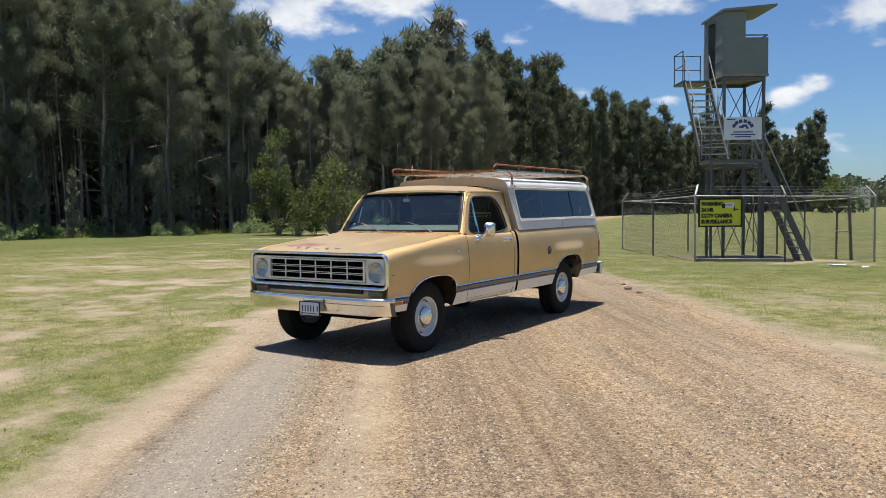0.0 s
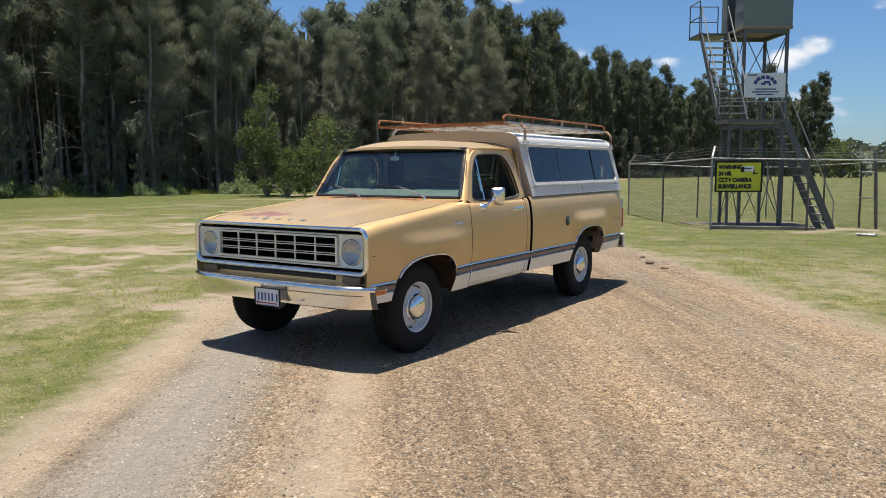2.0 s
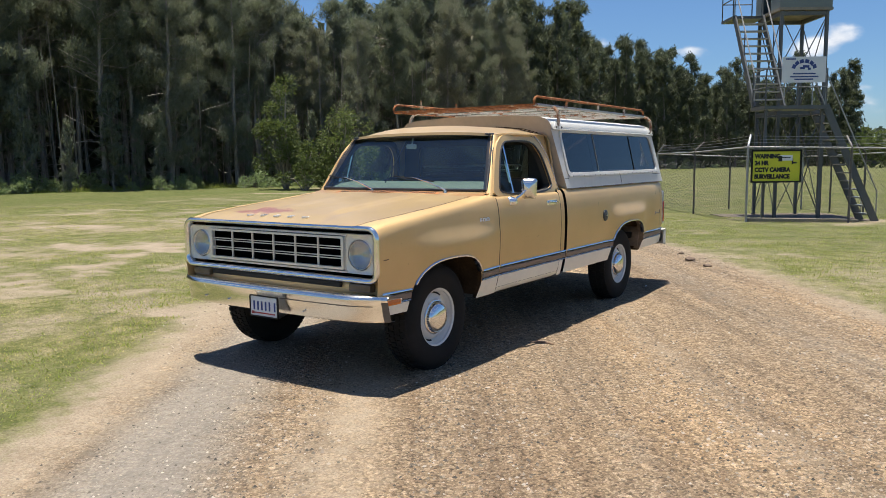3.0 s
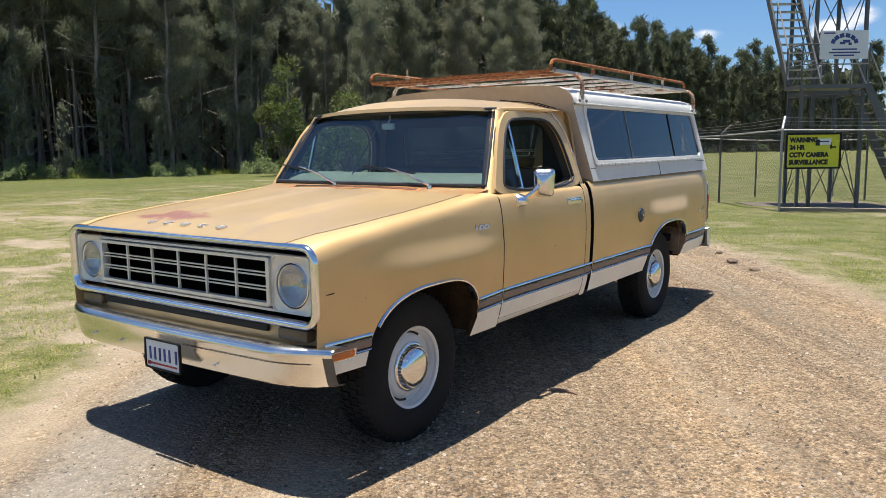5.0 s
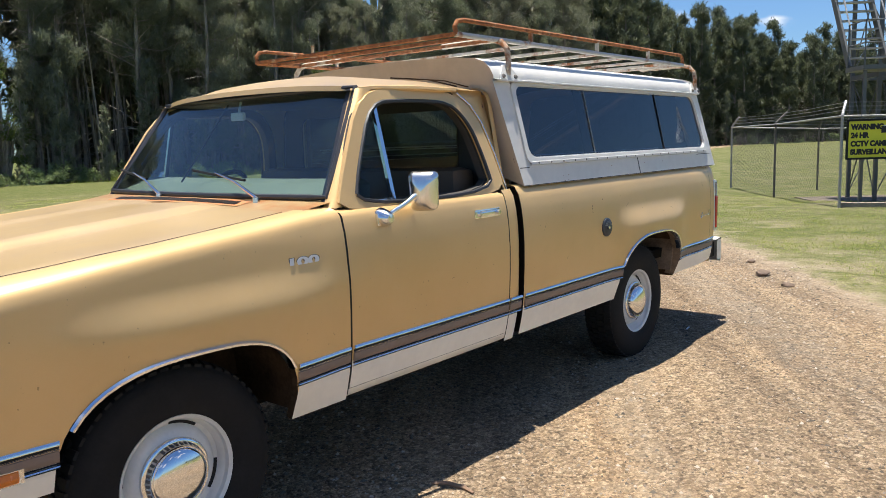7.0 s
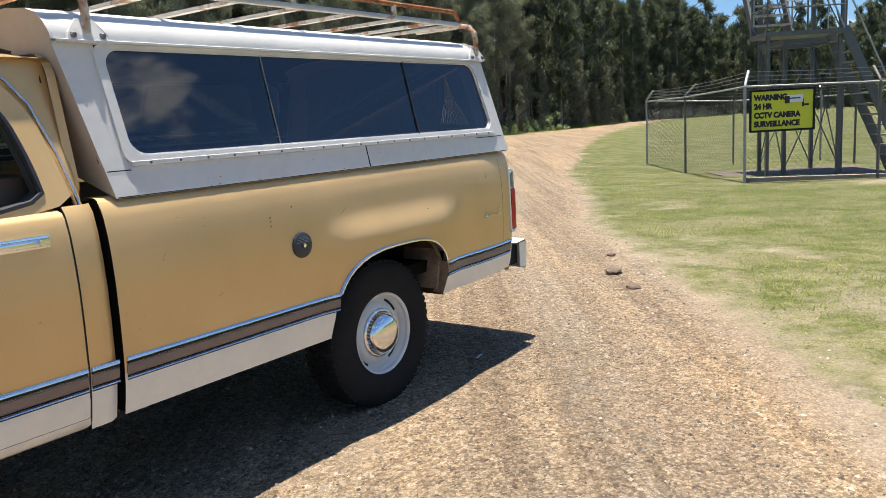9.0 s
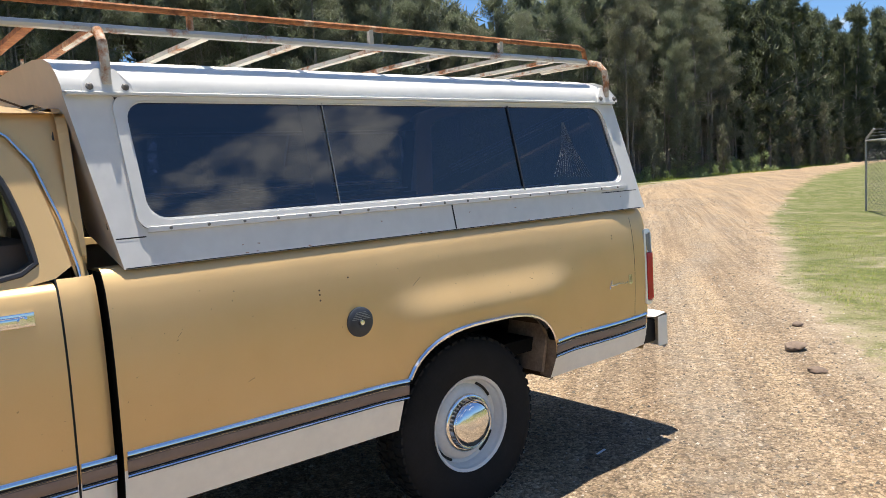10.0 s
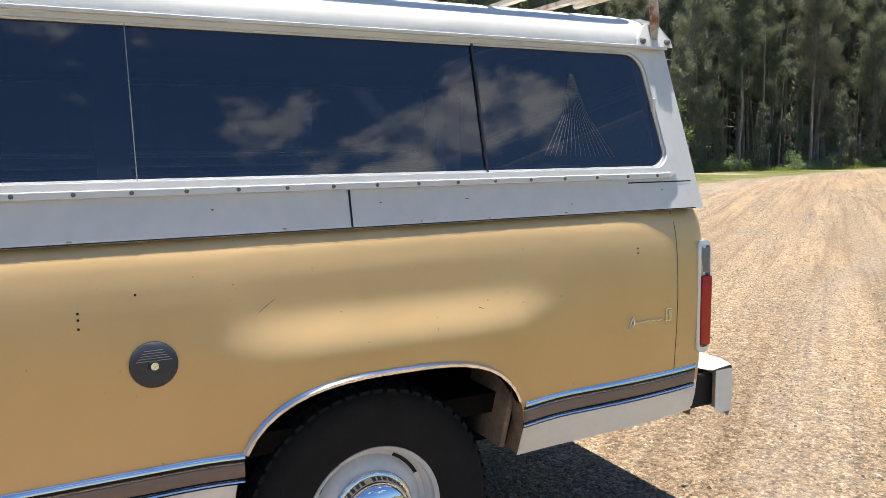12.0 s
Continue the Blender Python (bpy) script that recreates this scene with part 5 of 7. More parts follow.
for sgn, door in zip((1, -1), doors):
    for name, mat, fn in (("mirror_head", DULL_CHROME, side_mirror),):
        bm = fn()
        if sgn < 0:
            mirror_x(bm)
        part(name, bm, mat, door, "square chrome mirror head", 50)
    bm = bmesh.new()
    bx = side_x(0.92, 1.13)
    lathe(bm, ((0.0, 0.05), (0.018, 0.048), (0.030, 0.03), (0.040, 0.0), (0.042, -0.01)), 16, Matrix.Translation((bx, 0.935, 1.135)))
    box(bm, (bx - 0.008, 0.895, 1.105), (bx + 0.012, 0.975, 1.155), 0.008)
    tube(bm, [(bx + 0.02, 0.94, 1.145), (0.985, 1.02, 1.180), (0.992, 1.085, 1.215)], 0.010, 8)
    if sgn < 0:
        mirror_x(bm)
    part("mirror_arm", bm, CHROME, door, "chrome mirror arm", 50)
    bm = bmesh.new()
    m = pose(1.000, 1.130, 1.228, 0, 0, 24)
    bm.faces.new([bm.verts.new(m @ Vector((a * 0.93, 0.012, b * 0.93))) for a, b in rrect(-0.064, 0.064, -0.084, 0.084, 0.028, 5)])
    if sgn < 0:
        mirror_x(bm)
    part("mirror_glass", bm, CHROME, door)

# rear cab corner, sill, roof, pillars, back
def cab_corner():
    bm = bmesh.new()
    cols = []
    for y in (1.781, 1.80, 1.83, 1.86, 1.878, CAB_Y1):
        drop = 0.022 * step(1.84, CAB_Y1, y) ** 2
        zs = list(np.linspace(0.44, 0.60, 5)) + list(np.linspace(0.60, 1.19, 20))[1:]
        cols.append([(side_x(y, z) - drop, y, z) for z in zs])
    sheet(bm, cols, mat=lambda i, j: 1 if j <= 3 else 0)
    # sail panel beside the roof's rear
    rows = []
    for t in np.linspace(0, 1, 14):
        z = lerp(1.185, 1.675, t)
        yo = curve_at((1.185, 1.33, 1.50, 1.60, 1.675), (1.846, 1.816, 1.765, 1.690, 1.60), z)
        rows.append([(cab_x(z) - 0.004, yo - 0.004, z), (cab_x(z) - 0.004, lerp(yo, 1.88, 0.5), z), (cab_x(z) - 0.012, 1.868, z), (cab_x(z) - 0.05, CAB_Y1, z)])
    sheet(bm, rows)
    return bm


both("cab_corner", cab_corner, (GOLD, CREAM), truck, "gold rear cab corner")


def sill():
    bm = bmesh.new()
    sheet(bm, [[(side_x(y, 0.48) - 0.002, y, 0.482), (side_x(y, 0.45) - 0.004, y, 0.455), (side_x(y, 0.44) - 0.05, y, 0.43), (0.72, y, 0.43)] for y in np.linspace(0.715, 1.78, 6)])
    return bm


both("sill", sill, CREAM, truck, "cream painted sill")


def a_pillar():
    bm = bmesh.new()
    rows = []
    for t in np.linspace(0, 1, 12):
        z = lerp(1.19, 1.66, t)
        y0 = lerp(0.705, 1.005, t)
        x = cab_x(z)
        rows.append([(x - 0.075, y0 + 0.012, z), (x - 0.045, y0 + 0.006, z), (x - 0.012, y0 + 0.018, z), (x + 0.000, y0 + 0.042, z), (x - 0.004, y0 + 0.075, z), (x - 0.012, y0 + 0.105, z)])
    sheet(bm, rows, mat=lambda i, j: 1 if j == 0 else 0)
    return bm


both("windscreen_pillar", a_pillar, (GOLD, SEAL), truck)
bm = bmesh.new()
rows = []
for y in [0.985, 0.992, 1.005, 1.03] + list(np.linspace(1.08, 1.70, 12)) + [1.78, 1.83, 1.865, 1.885]:
    e = step(0.96, 1.20, y) * (1 - 0.75 * step(1.66, 1.90, y))
    rows.append([(0.785 * (1 - 0.065 * (1 - step(0.97, 1.30, y))) * u, y + 0.05 * abs(u) ** 5 * (1 - step(0.98, 1.2, y)) + -0.050 * (1 - u * u) * (1 - step(0.98, 1.10, y)), 1.668 + 0.004 * (1 - abs(u)) + (0.018 + 0.064 * e) * (1 - abs(u) ** 3.2) - (0.022 if y < 0.99 else 0)) for u in np.linspace(-1, 1, 41)])
sheet(bm, rows)
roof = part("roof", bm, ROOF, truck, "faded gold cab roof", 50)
for sgn in (1, -1):
    bm = bmesh.new()
    tube(bm, [(sgn * x, y, z) for x, y, z in ((0.735, 1.03, 1.655), (0.758, 1.12, 1.664), (0.782, 1.32, 1.668), (0.782, 1.62, 1.668))], 0.012, 6)
    part("drip_rail", bm, GOLD, roof)
for sgn in (1, -1):
    bm = bmesh.new()
    tube(bm, [(sgn * (cab_x(z) + 0.008), y, z) for y, z in ((1.64, 1.655), (1.72, 1.60), (1.775, 1.52), (1.822, 1.36), (1.846, 1.22), (1.850, 1.165))], [0.006, 0.006, 0.006, 0.006, 0.006, 0.004], 6)
    part("pillar_moulding", bm, DULL_CHROME, truck, "bright moulding down the cab pillar", 60)
bm = bmesh.new()
for y0, y1 in ((1.62, 1.74), (1.74, 1.83)):
    tube(bm, [(0.46 + 0.13 * (y0 - 1.6), y0 - 0.1, 1.744), (0.62, y0, 1.728), (0.74, y1 - 0.05, 1.690)], 0.004, 4)
part("roof_seam", bm, WELL, roof)
# windscreen


def screen(u, t):
    z = lerp(1.228, 1.664, t)
    half = lerp(0.842, 0.728, t)
    return Vector((half * u, lerp(0.740, 1.030, t) - 0.075 * (1 - u * u) * (1 - 0.3 * t), z))


bm = bmesh.new()
sheet(bm, [[screen(u, t) for u in np.linspace(-1, 1, 21)] for t in np.linspace(0, 1, 7)])
windscreen = part("windscreen", bm, GLASS, truck, "large dusty windscreen", 80)
windscreen.visible_shadow = False
bm = bmesh.new()
edge = [screen(u, 0) for u in np.linspace(-1, 1, 21)] + [screen(1, t) for t in np.linspace(0, 1, 7)][1:] + [screen(u, 1) for u in np.linspace(1, -1, 21)][1:] + [screen(-1, t) for t in np.linspace(1, 0, 7)][1:]
tube(bm, edge, 0.012, 8, caps=False)
part("screen_seal", bm, SEAL, windscreen, "black rubber seal")
# thin black line behind the glass, near its middle
bm = bmesh.new()
tube(bm, [screen(-0.115 - 0.05 * (1 - t), t) + Vector((0, 0.010, 0)) for t in np.linspace(0.93, 0.12, 8)], 0.0045, 5)
part("aerial_wire", bm, BLACK, windscreen, "thin dark wire down the windscreen")


def wiper(x0, x1):
    bm = bmesh.new()
    a, b = Vector((x0, 0.648, 1.212)), screen(x1 / 0.80, 0.20) + Vector((0, -0.03, 0.01))
    lathe(bm, ((0.0, 0.02), (0.016, 0.016), (0.018, -0.02)), 10, Matrix.Translation(a) @ pose(0, 0, 0, 0, -90, 0))
    tube(bm, [a + Vector((0, 0, 0.015)), a.lerp(b, 0.5) + Vector((0, 0, 0.020)), b], [0.008, 0.006, 0.003], 6)
    return bm, b


for x0, x1 in ((0.52, 0.16), (-0.22, -0.60)):
    bm, b = wiper(x0, x1)
    arm = part("wiper_arm", bm, DULL_CHROME, truck, "chrome wiper arm")
    bm = bmesh.new()
    pts = [screen((b.x + k * 0.05) / 0.80, 0.19 - 0.012 * k) + Vector((0, -0.022, 0.004)) for k in range(-4, 5)]
    tube(bm, pts, 0.006, 5)
    part("wiper_blade", bm, BLACK, arm)
# cab back with its window, floor and firewall
bm = bmesh.new()
ring(bm, rrect(-0.86, 0.86, 0.50, 1.20, 0.02), rrect(-0.60, 0.60, 1.19, 1.20, 0.002), lambda a, b, d: (a, CAB_Y1 - 0.03 + d, b), 0.03)
ring(bm, [(a * (1 - max(0, b - 1.2) * 0.20), b) for a, b in rrect(-0.87, 0.87, 1.19, 1.69, 0.08)], rrect(-0.62, 0.62, 1.25, 1.60, 0.06), lambda a, b, d: (a, CAB_Y1 - 0.03 + d, b), 0.03)
part("cab_back", bm, GOLD, truck)
bm = bmesh.new()
ring(bm, [(a * (1 - max(0, b - 1.2) * 0.20), b) for a, b in rrect(-0.84, 0.84, 0.60, 1.67, 0.08)], rrect(-0.61, 0.61, 1.26, 1.59, 0.06), lambda a, b, d: (a, CAB_Y1 - 0.045 + d, b), 0.01)
part("back_lining", bm, TRIM, truck)
bm = bmesh.new()
bm.faces.new([bm.verts.new((a, CAB_Y1 - 0.015, b)) for a, b in rrect(-0.62, 0.62, 1.25, 1.60, 0.06)])
part("rear_window", bm, CLEAR_GLASS, truck)
bm = bmesh.new()
box(bm, (-0.86, 0.60, 0.44), (0.86, 1.86, 0.52))
box(bm, (-0.84, 0.55, 0.45), (0.84, 0.62, 1.16))
part("cab_floor", bm, TRIM, truck)
bm = bmesh.new()
sheet(bm, [[(0.80 * u, y - 0.05 * (1 - u * u), z) for u in np.linspace(-1, 1, 13)] for y, z in ((0.76, 1.225), (0.86, 1.270), (0.98, 1.288), (1.02, 1.262), (1.00, 0.95))])
part("dashboard", bm, DASH, truck, "pale green padded dashboard", 50)
bm = bmesh.new()
wheel = pose(-0.40, 1.10, 1.13, 62, 0, 0)
tube(bm, [wheel @ Vector((0.20 * math.cos(a), 0.20 * math.sin(a), 0)) for a in np.linspace(0, 6.2832, 25)], 0.013, 7, caps=False)
for a in (0.3, 2.84, 4.71):
    tube(bm, [wheel @ Vector((0, 0, -0.03)), wheel @ Vector((0.2 * math.cos(a), 0.2 * math.sin(a), 0))], 0.010, 6)
tube(bm, [wheel @ Vector((0, 0, -0.02)), wheel @ Vector((0, 0, -0.35))], 0.03, 8)
part("steering_wheel", bm, BLACK, truck)
bm = bmesh.new()
box(bm, (-0.76, 1.22, 0.62), (0.76, 1.72, 0.86), 0.05)
box(bm, (-0.76, 1.62, 0.80), (0.76, 1.80, 1.30), 0.05)
part("bench_seat", bm, SEAT, truck, "tan vinyl bench seat", 50)
bm = bmesh.new()
box(bm, (-0.125, 1.00, 1.560), (-0.025, 1.02, 1.600), 0.008)
tube(bm, [(-0.07, 1.01, 1.59), (-0.07, 1.03, 1.66)], 0.006, 6)
part("rear_view_mirror", bm, RIM, truck, "small pale interior mirror", 50)
bm = bmesh.new()
sheet(bm, [[(0.74 * u, y, 1.650) for u in np.linspace(-1, 1, 5)] for y in (0.98, 1.4, 1.85)])
for s in (1, -1):
    sheet(bm, [[(s * 0.80, y, z) for y in (0.75, 1.2, 1.85)] for z in (0.55, 1.195)])
part("cab_lining", bm, TRIM, truck)

# bed
BED_Y0, BED_Y1 = 1.903, 4.515


def bed_top(y):
    return 1.185


def bed_tip(y):
    x = side_x(y, 1.185)
    return [(x - 0.012, y, 1.200), (x - 0.03, y, 1.205), (x - 0.09, y, 1.203), (x - 0.10, y, 1.17)]


def bed_bottom(y):
    return 0.45 if y < 3.4 else lerp(0.475, 0.485, (y - 3.7) / 0.8)


beds = both("bed_side", lambda: side_panel(BED_Y0, BED_Y1, 44, bed_bottom, bed_top, AXLE_R, bed_tip), (GOLD, CREAM, DUSTY), truck, "long gold bed side with a cream lower edge")


def end_cap(y, inward):
    bm = bmesh.new()
    zs = list(np.linspace(0.46, 1.195, 14))
    sheet(bm, [[(side_x(y, z), y, z) for z in zs], [(side_x(y, z) - inward, y + 0.001, z) for z in zs]])
    return bm


# front end is blackened to paint the shade in the cab gap
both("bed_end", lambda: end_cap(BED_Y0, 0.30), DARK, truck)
both("bed_end", lambda: end_cap(BED_Y1, 0.10), GOLD, truck)
bm = bmesh.new()
box(bm, (-0.82, BED_Y1 - 0.06, 0.66), (0.82, BED_Y1 - 0.01, 1.18), 0.01)
part("tailgate", bm, GOLD, truck, "gold tailgate")
bm = bmesh.new()
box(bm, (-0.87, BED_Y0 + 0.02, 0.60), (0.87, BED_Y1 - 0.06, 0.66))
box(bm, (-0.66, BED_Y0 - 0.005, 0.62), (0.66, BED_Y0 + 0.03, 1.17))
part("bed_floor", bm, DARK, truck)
# added dark box that stops light passing between bed and rear bumper
bm = bmesh.new()
box(bm, (-0.84, 4.36, 0.50), (0.84, 4.55, 0.665), 0.01)
part("rear_sill", bm, DARK, truck)
# chassis colour is darkened to hold the shade below the truck
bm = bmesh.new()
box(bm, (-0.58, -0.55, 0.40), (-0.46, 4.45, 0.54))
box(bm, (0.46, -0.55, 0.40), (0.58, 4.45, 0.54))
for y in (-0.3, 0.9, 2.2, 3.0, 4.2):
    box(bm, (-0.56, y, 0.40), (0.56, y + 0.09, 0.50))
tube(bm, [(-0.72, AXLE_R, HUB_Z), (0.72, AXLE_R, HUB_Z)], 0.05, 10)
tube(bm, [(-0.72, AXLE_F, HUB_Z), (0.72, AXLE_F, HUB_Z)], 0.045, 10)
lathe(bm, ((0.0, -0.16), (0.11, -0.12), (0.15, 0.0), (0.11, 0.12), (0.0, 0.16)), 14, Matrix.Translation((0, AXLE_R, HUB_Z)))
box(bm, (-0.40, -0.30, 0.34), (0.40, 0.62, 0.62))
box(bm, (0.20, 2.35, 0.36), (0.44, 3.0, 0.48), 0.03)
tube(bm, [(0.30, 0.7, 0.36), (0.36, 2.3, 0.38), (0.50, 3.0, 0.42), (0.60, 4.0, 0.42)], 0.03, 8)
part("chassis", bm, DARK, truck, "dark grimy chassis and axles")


def wheel_well(c):
    bm = bmesh.new()
    ys = [c + 0.03 + 0.44 * math.cos(a) for a in np.linspace(0, math.pi, 22)]
    prof = []
    for a in np.linspace(0, math.pi, 22):
        y = c + 0.03 + 0.445 * math.cos(a)
        prof.append((y, 0.46 + 0.42 * math.sin(a) ** 0.6))
    sheet(bm, [[(side_x(y, z) - 0.014, y, z) for y, z in prof]] + [[(x, y, z) for y, z in prof] for x in (0.88, 0.55)])
    bm.faces.new([bm.verts.new((0.55, y, z)) for y, z in prof])
    return bm


for c in (AXLE_F, AXLE_R):
    both("wheel_well", lambda: wheel_well(c), WELL, truck, "rust-stained wheel well", 50)

# bright trim: arch lips, stripe mouldings
def strip(y0, y1, z0, z1, off, sky=False, n=24):
    bm = bmesh.new()
    drop = 0.020 if y1 < 0 else 0.0
    z0, z1 = z0 - drop, z1 - drop
    ys = np.linspace(y0, y1, n)
    up = 0.45 if sky else 1.0
    sheet(bm, [[(side_x(y, z0) + 0.0005, y, z0), (side_x(y, z0) + off, y, z0 + 0.002), (side_x(y, (z0 + z1) / 2) + off * (0.85 if sky else 1.2), y, (z0 + z1) / 2), (side_x(y, z1) + off * up, y, z1 - 0.002), (side_x(y, z1) + 0.0005, y, z1)] for y in ys])
    for y in (y0, y1):
        bm.faces.new([bm.verts.new(p) for p in ((side_x(y, z0), y, z0), (side_x(y, z0) + off, y, z0), (side_x(y, z1) + off, y, z1), (side_x(y, z1), y, z1))])
    return bm


RUNS = ((-0.655, -0.384), (0.441, 0.712), (0.732, 1.772), (1.784, 1.882), (1.912, 2.946), (3.761, 4.495))
for y0, y1 in RUNS:
    both("bright_moulding", lambda: strip(y0, y1, 0.645, 0.660, 0.009, True), CHROME, truck)
    both("brown_stripe", lambda: strip(y0, y1, 0.5945, 0.6315, 0.004), BROWN, truck)
    both("fine_moulding", lambda: strip(y0, y1, 0.580, 0.5875, 0.006, True), CHROME, truck)
    both("fine_moulding", lambda: strip(y0, y1, 0.632, 0.6355, 0.005, True), CHROME, truck)
    both("black_line", lambda: strip(y0, y1, 0.5755, 0.5795, 0.0035), BLACK, truck)
    both("black_line", lambda: strip(y0, y1, 0.588, 0.594, 0.0035), BLACK, truck)
    both("black_line", lambda: strip(y0, y1, 0.636, 0.6445, 0.0035), BLACK, truck)


def arch_lip(c):
    bm = bmesh.new()
    pts = []
    for y in columns(c - 0.40, c + 0.435, 2, c):
        z = arch(y, c, 0.44)
        if z and z > 0.62:
            pts.append(Vector((side_x(y, z) + 0.004, y, z)))
    rows = []
    for i, p in enumerate(pts):
        w = (pts[min(i + 1, len(pts) - 1)] - pts[max(i - 1, 0)]).normalized()
        o = Vector((0, -w.z, w.y))
        rows.append([p - o * 0.006 - Vector((0.03, 0, 0)), p - o * 0.006, p - o * 0.004 + Vector((0.006, 0, 0)), p + o * 0.004 + Vector((0.007, 0, 0)), p + o * 0.010 + Vector((-0.002, 0, 0))])
    sheet(bm, rows)
    return bm


for c in (AXLE_F, AXLE_R):
    both("arch_trim", lambda: arch_lip(c), CHROME, truck, "bright wheel arch trim", 60)

# panel seams
def seam(y, z0, z1, w):
    bm = bmesh.new()
    sheet(bm, [[(side_x(y, z) + 0.0006, y - w, z), (side_x(y, z) + 0.0006, y + w, z)] for z in np.linspace(z0, z1, 16)])
    return bm


for y, z0, z1, w in ((0.7185, 0.46, 1.16, 0.0026), (1.779, 0.47, 1.19, 0.0024), (4.385, 0.66, 1.185, 0.0014)):
    both("panel_seam", lambda: seam(y, z0, z1, w), BLACK, truck)

# nose
Y_NOSE = -0.700


def nose(a, b, d):
    return (a, Y_NOSE + 0.07 - d, b)


bm = bmesh.new()
o, i = rrect(-0.934, 0.938, 0.694, 1.058, 0.080, 8), rrect(-0.895, 0.899, 0.732, 1.026, 0.052, 8)
rows = [[nose(lerp(a, c, f), lerp(b, e, f), d) for (a, b), (c, e) in zip(o, i)] for f, d in ((0.0, 0.052), (0.02, 0.058), (0.10, 0.066), (0.24, 0.072), (0.42, 0.074), (0.62, 0.073), (0.82, 0.067), (1.0, 0.055), (1.0, 0.0))]
sheet(bm, rows, close=True)
surround = part("grille_surround", bm, CHROME, truck, "bright chrome grille surround", 50)
# black box behind the bars: the recess's shade put into its colour
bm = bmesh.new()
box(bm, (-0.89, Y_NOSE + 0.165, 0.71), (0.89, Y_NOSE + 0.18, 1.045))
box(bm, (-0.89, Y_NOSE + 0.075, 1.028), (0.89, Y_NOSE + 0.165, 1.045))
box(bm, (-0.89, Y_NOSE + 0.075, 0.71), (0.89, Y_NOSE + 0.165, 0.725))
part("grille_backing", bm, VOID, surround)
bm = bmesh.new()
ring(bm, rrect(-0.648, 0.648, 0.772, 0.986, 0.014), rrect(-0.628, 0.628, 0.788, 0.972, 0.006), lambda a, b, d: (a, Y_NOSE + 0.04 - d, b), 0.03)
grille = part("grille", bm, SILVER, surround, "silver egg-crate grille", 40)
COLS = np.linspace(-0.628, 0.628, 7)
for x in COLS[1:-1]:
    bm = bmesh.new()
    box(bm, (x - 0.0055, Y_NOSE + 0.018, 0.786), (x + 0.0055, Y_NOSE + 0.030, 0.974), 0.002)
    part("grille_bar", bm, SILVER, surround)
for z in (0.849, 0.911):
    for dz in (-0.0075, 0.0075):
        bm = bmesh.new()
        box(bm, (-0.628, Y_NOSE + 0.021, z + dz - 0.003), (0.628, Y_NOSE + 0.031, z + dz + 0.003), 0.001)
        part("grille_bar", bm, SILVER, surround)
for z in (0.758, 0.997):
    bm = bmesh.new()
    box(bm, (-0.66, Y_NOSE + 0.02, z - 0.006), (0.66, Y_NOSE + 0.06, z + 0.006), 0.002)
    part("grille_bar", bm, SILVER, surround)
LAMP_X, LAMP_Z = 0.770, 0.872
for s in (1, -1):
    bm = bmesh.new()
    outer = rrect(0.652, 0.886, 0.752, 1.004, 0.02, 5)
    circ = [(LAMP_X + 0.099 * math.cos(a), LAMP_Z + 0.099 * math.sin(a)) for a in [radians(-90 + 15 * k) for k in range(24)]]
    inn = [circ[round(k * 24 / len(outer)) % 24] for k in range(len(outer))]
    rows = [[nose(lerp(a, c, f), lerp(b, d, f), e) for (a, b), (c, d) in zip(outer, inn)] for f, e in ((0.0, 0.020), (0.0, 0.044), (0.06, 0.050), (0.14, 0.050), (0.20, 0.040), (0.85, 0.034), (1.0, 0.040), (1.0, -0.01))]
    sheet(bm, rows, close=True)
    if s < 0:
        mirror_x(bm)
    bez = part("headlight_bezel", bm, SILVER, surround, "silver square headlight bezel", 40)
    turn = Matrix.Translation((s * LAMP_X, Y_NOSE + 0.045, LAMP_Z)) @ pose(0, 0, 0, 0, 0, -90)
    # black ring drawn as the shade in the gap round the lamp
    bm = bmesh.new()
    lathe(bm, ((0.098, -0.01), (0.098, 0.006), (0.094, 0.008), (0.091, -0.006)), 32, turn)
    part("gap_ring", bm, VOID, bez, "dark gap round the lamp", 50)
    bm = bmesh.new()
    lathe(bm, ((0.093, -0.004), (0.093, 0.012), (0.089, 0.015), (0.085, 0.012), (0.084, 0.002)), 32, turn)
    part("headlight_ring", bm, DULL_CHROME, bez, "", 50)
    bm = bmesh.new()
    lathe(bm, ((0.084, 0.004), (0.070, -0.016), (0.050, -0.032), (0.026, -0.042), (0.018, -0.044), (0.016, -0.030), (0.0, -0.028)), 32, turn)
    lamp = part("headlight", bm, LAMP, bez, "silvered bowl of a round headlight", 60)
    bm = bmesh.new()
    lathe(bm, ((0.085, 0.006), (0.078, 0.016), (0.058, 0.026), (0.030, 0.032), (0.0, 0.034)), 32, turn)
    part("lens", bm, LENS, lamp, "ribbed clear lens", 60).visible_shadow = False
    bm = bmesh.new()
    for k in range(-5, 6):
        x = 0.0135 * k
        h = math.sqrt(0.080 ** 2 - x * x)
        bow = [(x, e * h, 0.006 + 0.026 * (1 - (x * x + (e * h) ** 2) / 0.0064)) for e in (-0.98, -0.6, 0.0, 0.6, 0.98)]
        tube(bm, [turn @ Vector((d, u, v)) for u, v, d in bow], 0.0016, 3, caps=False)
    part("lens_rib", bm, LENS_RIB, lamp)
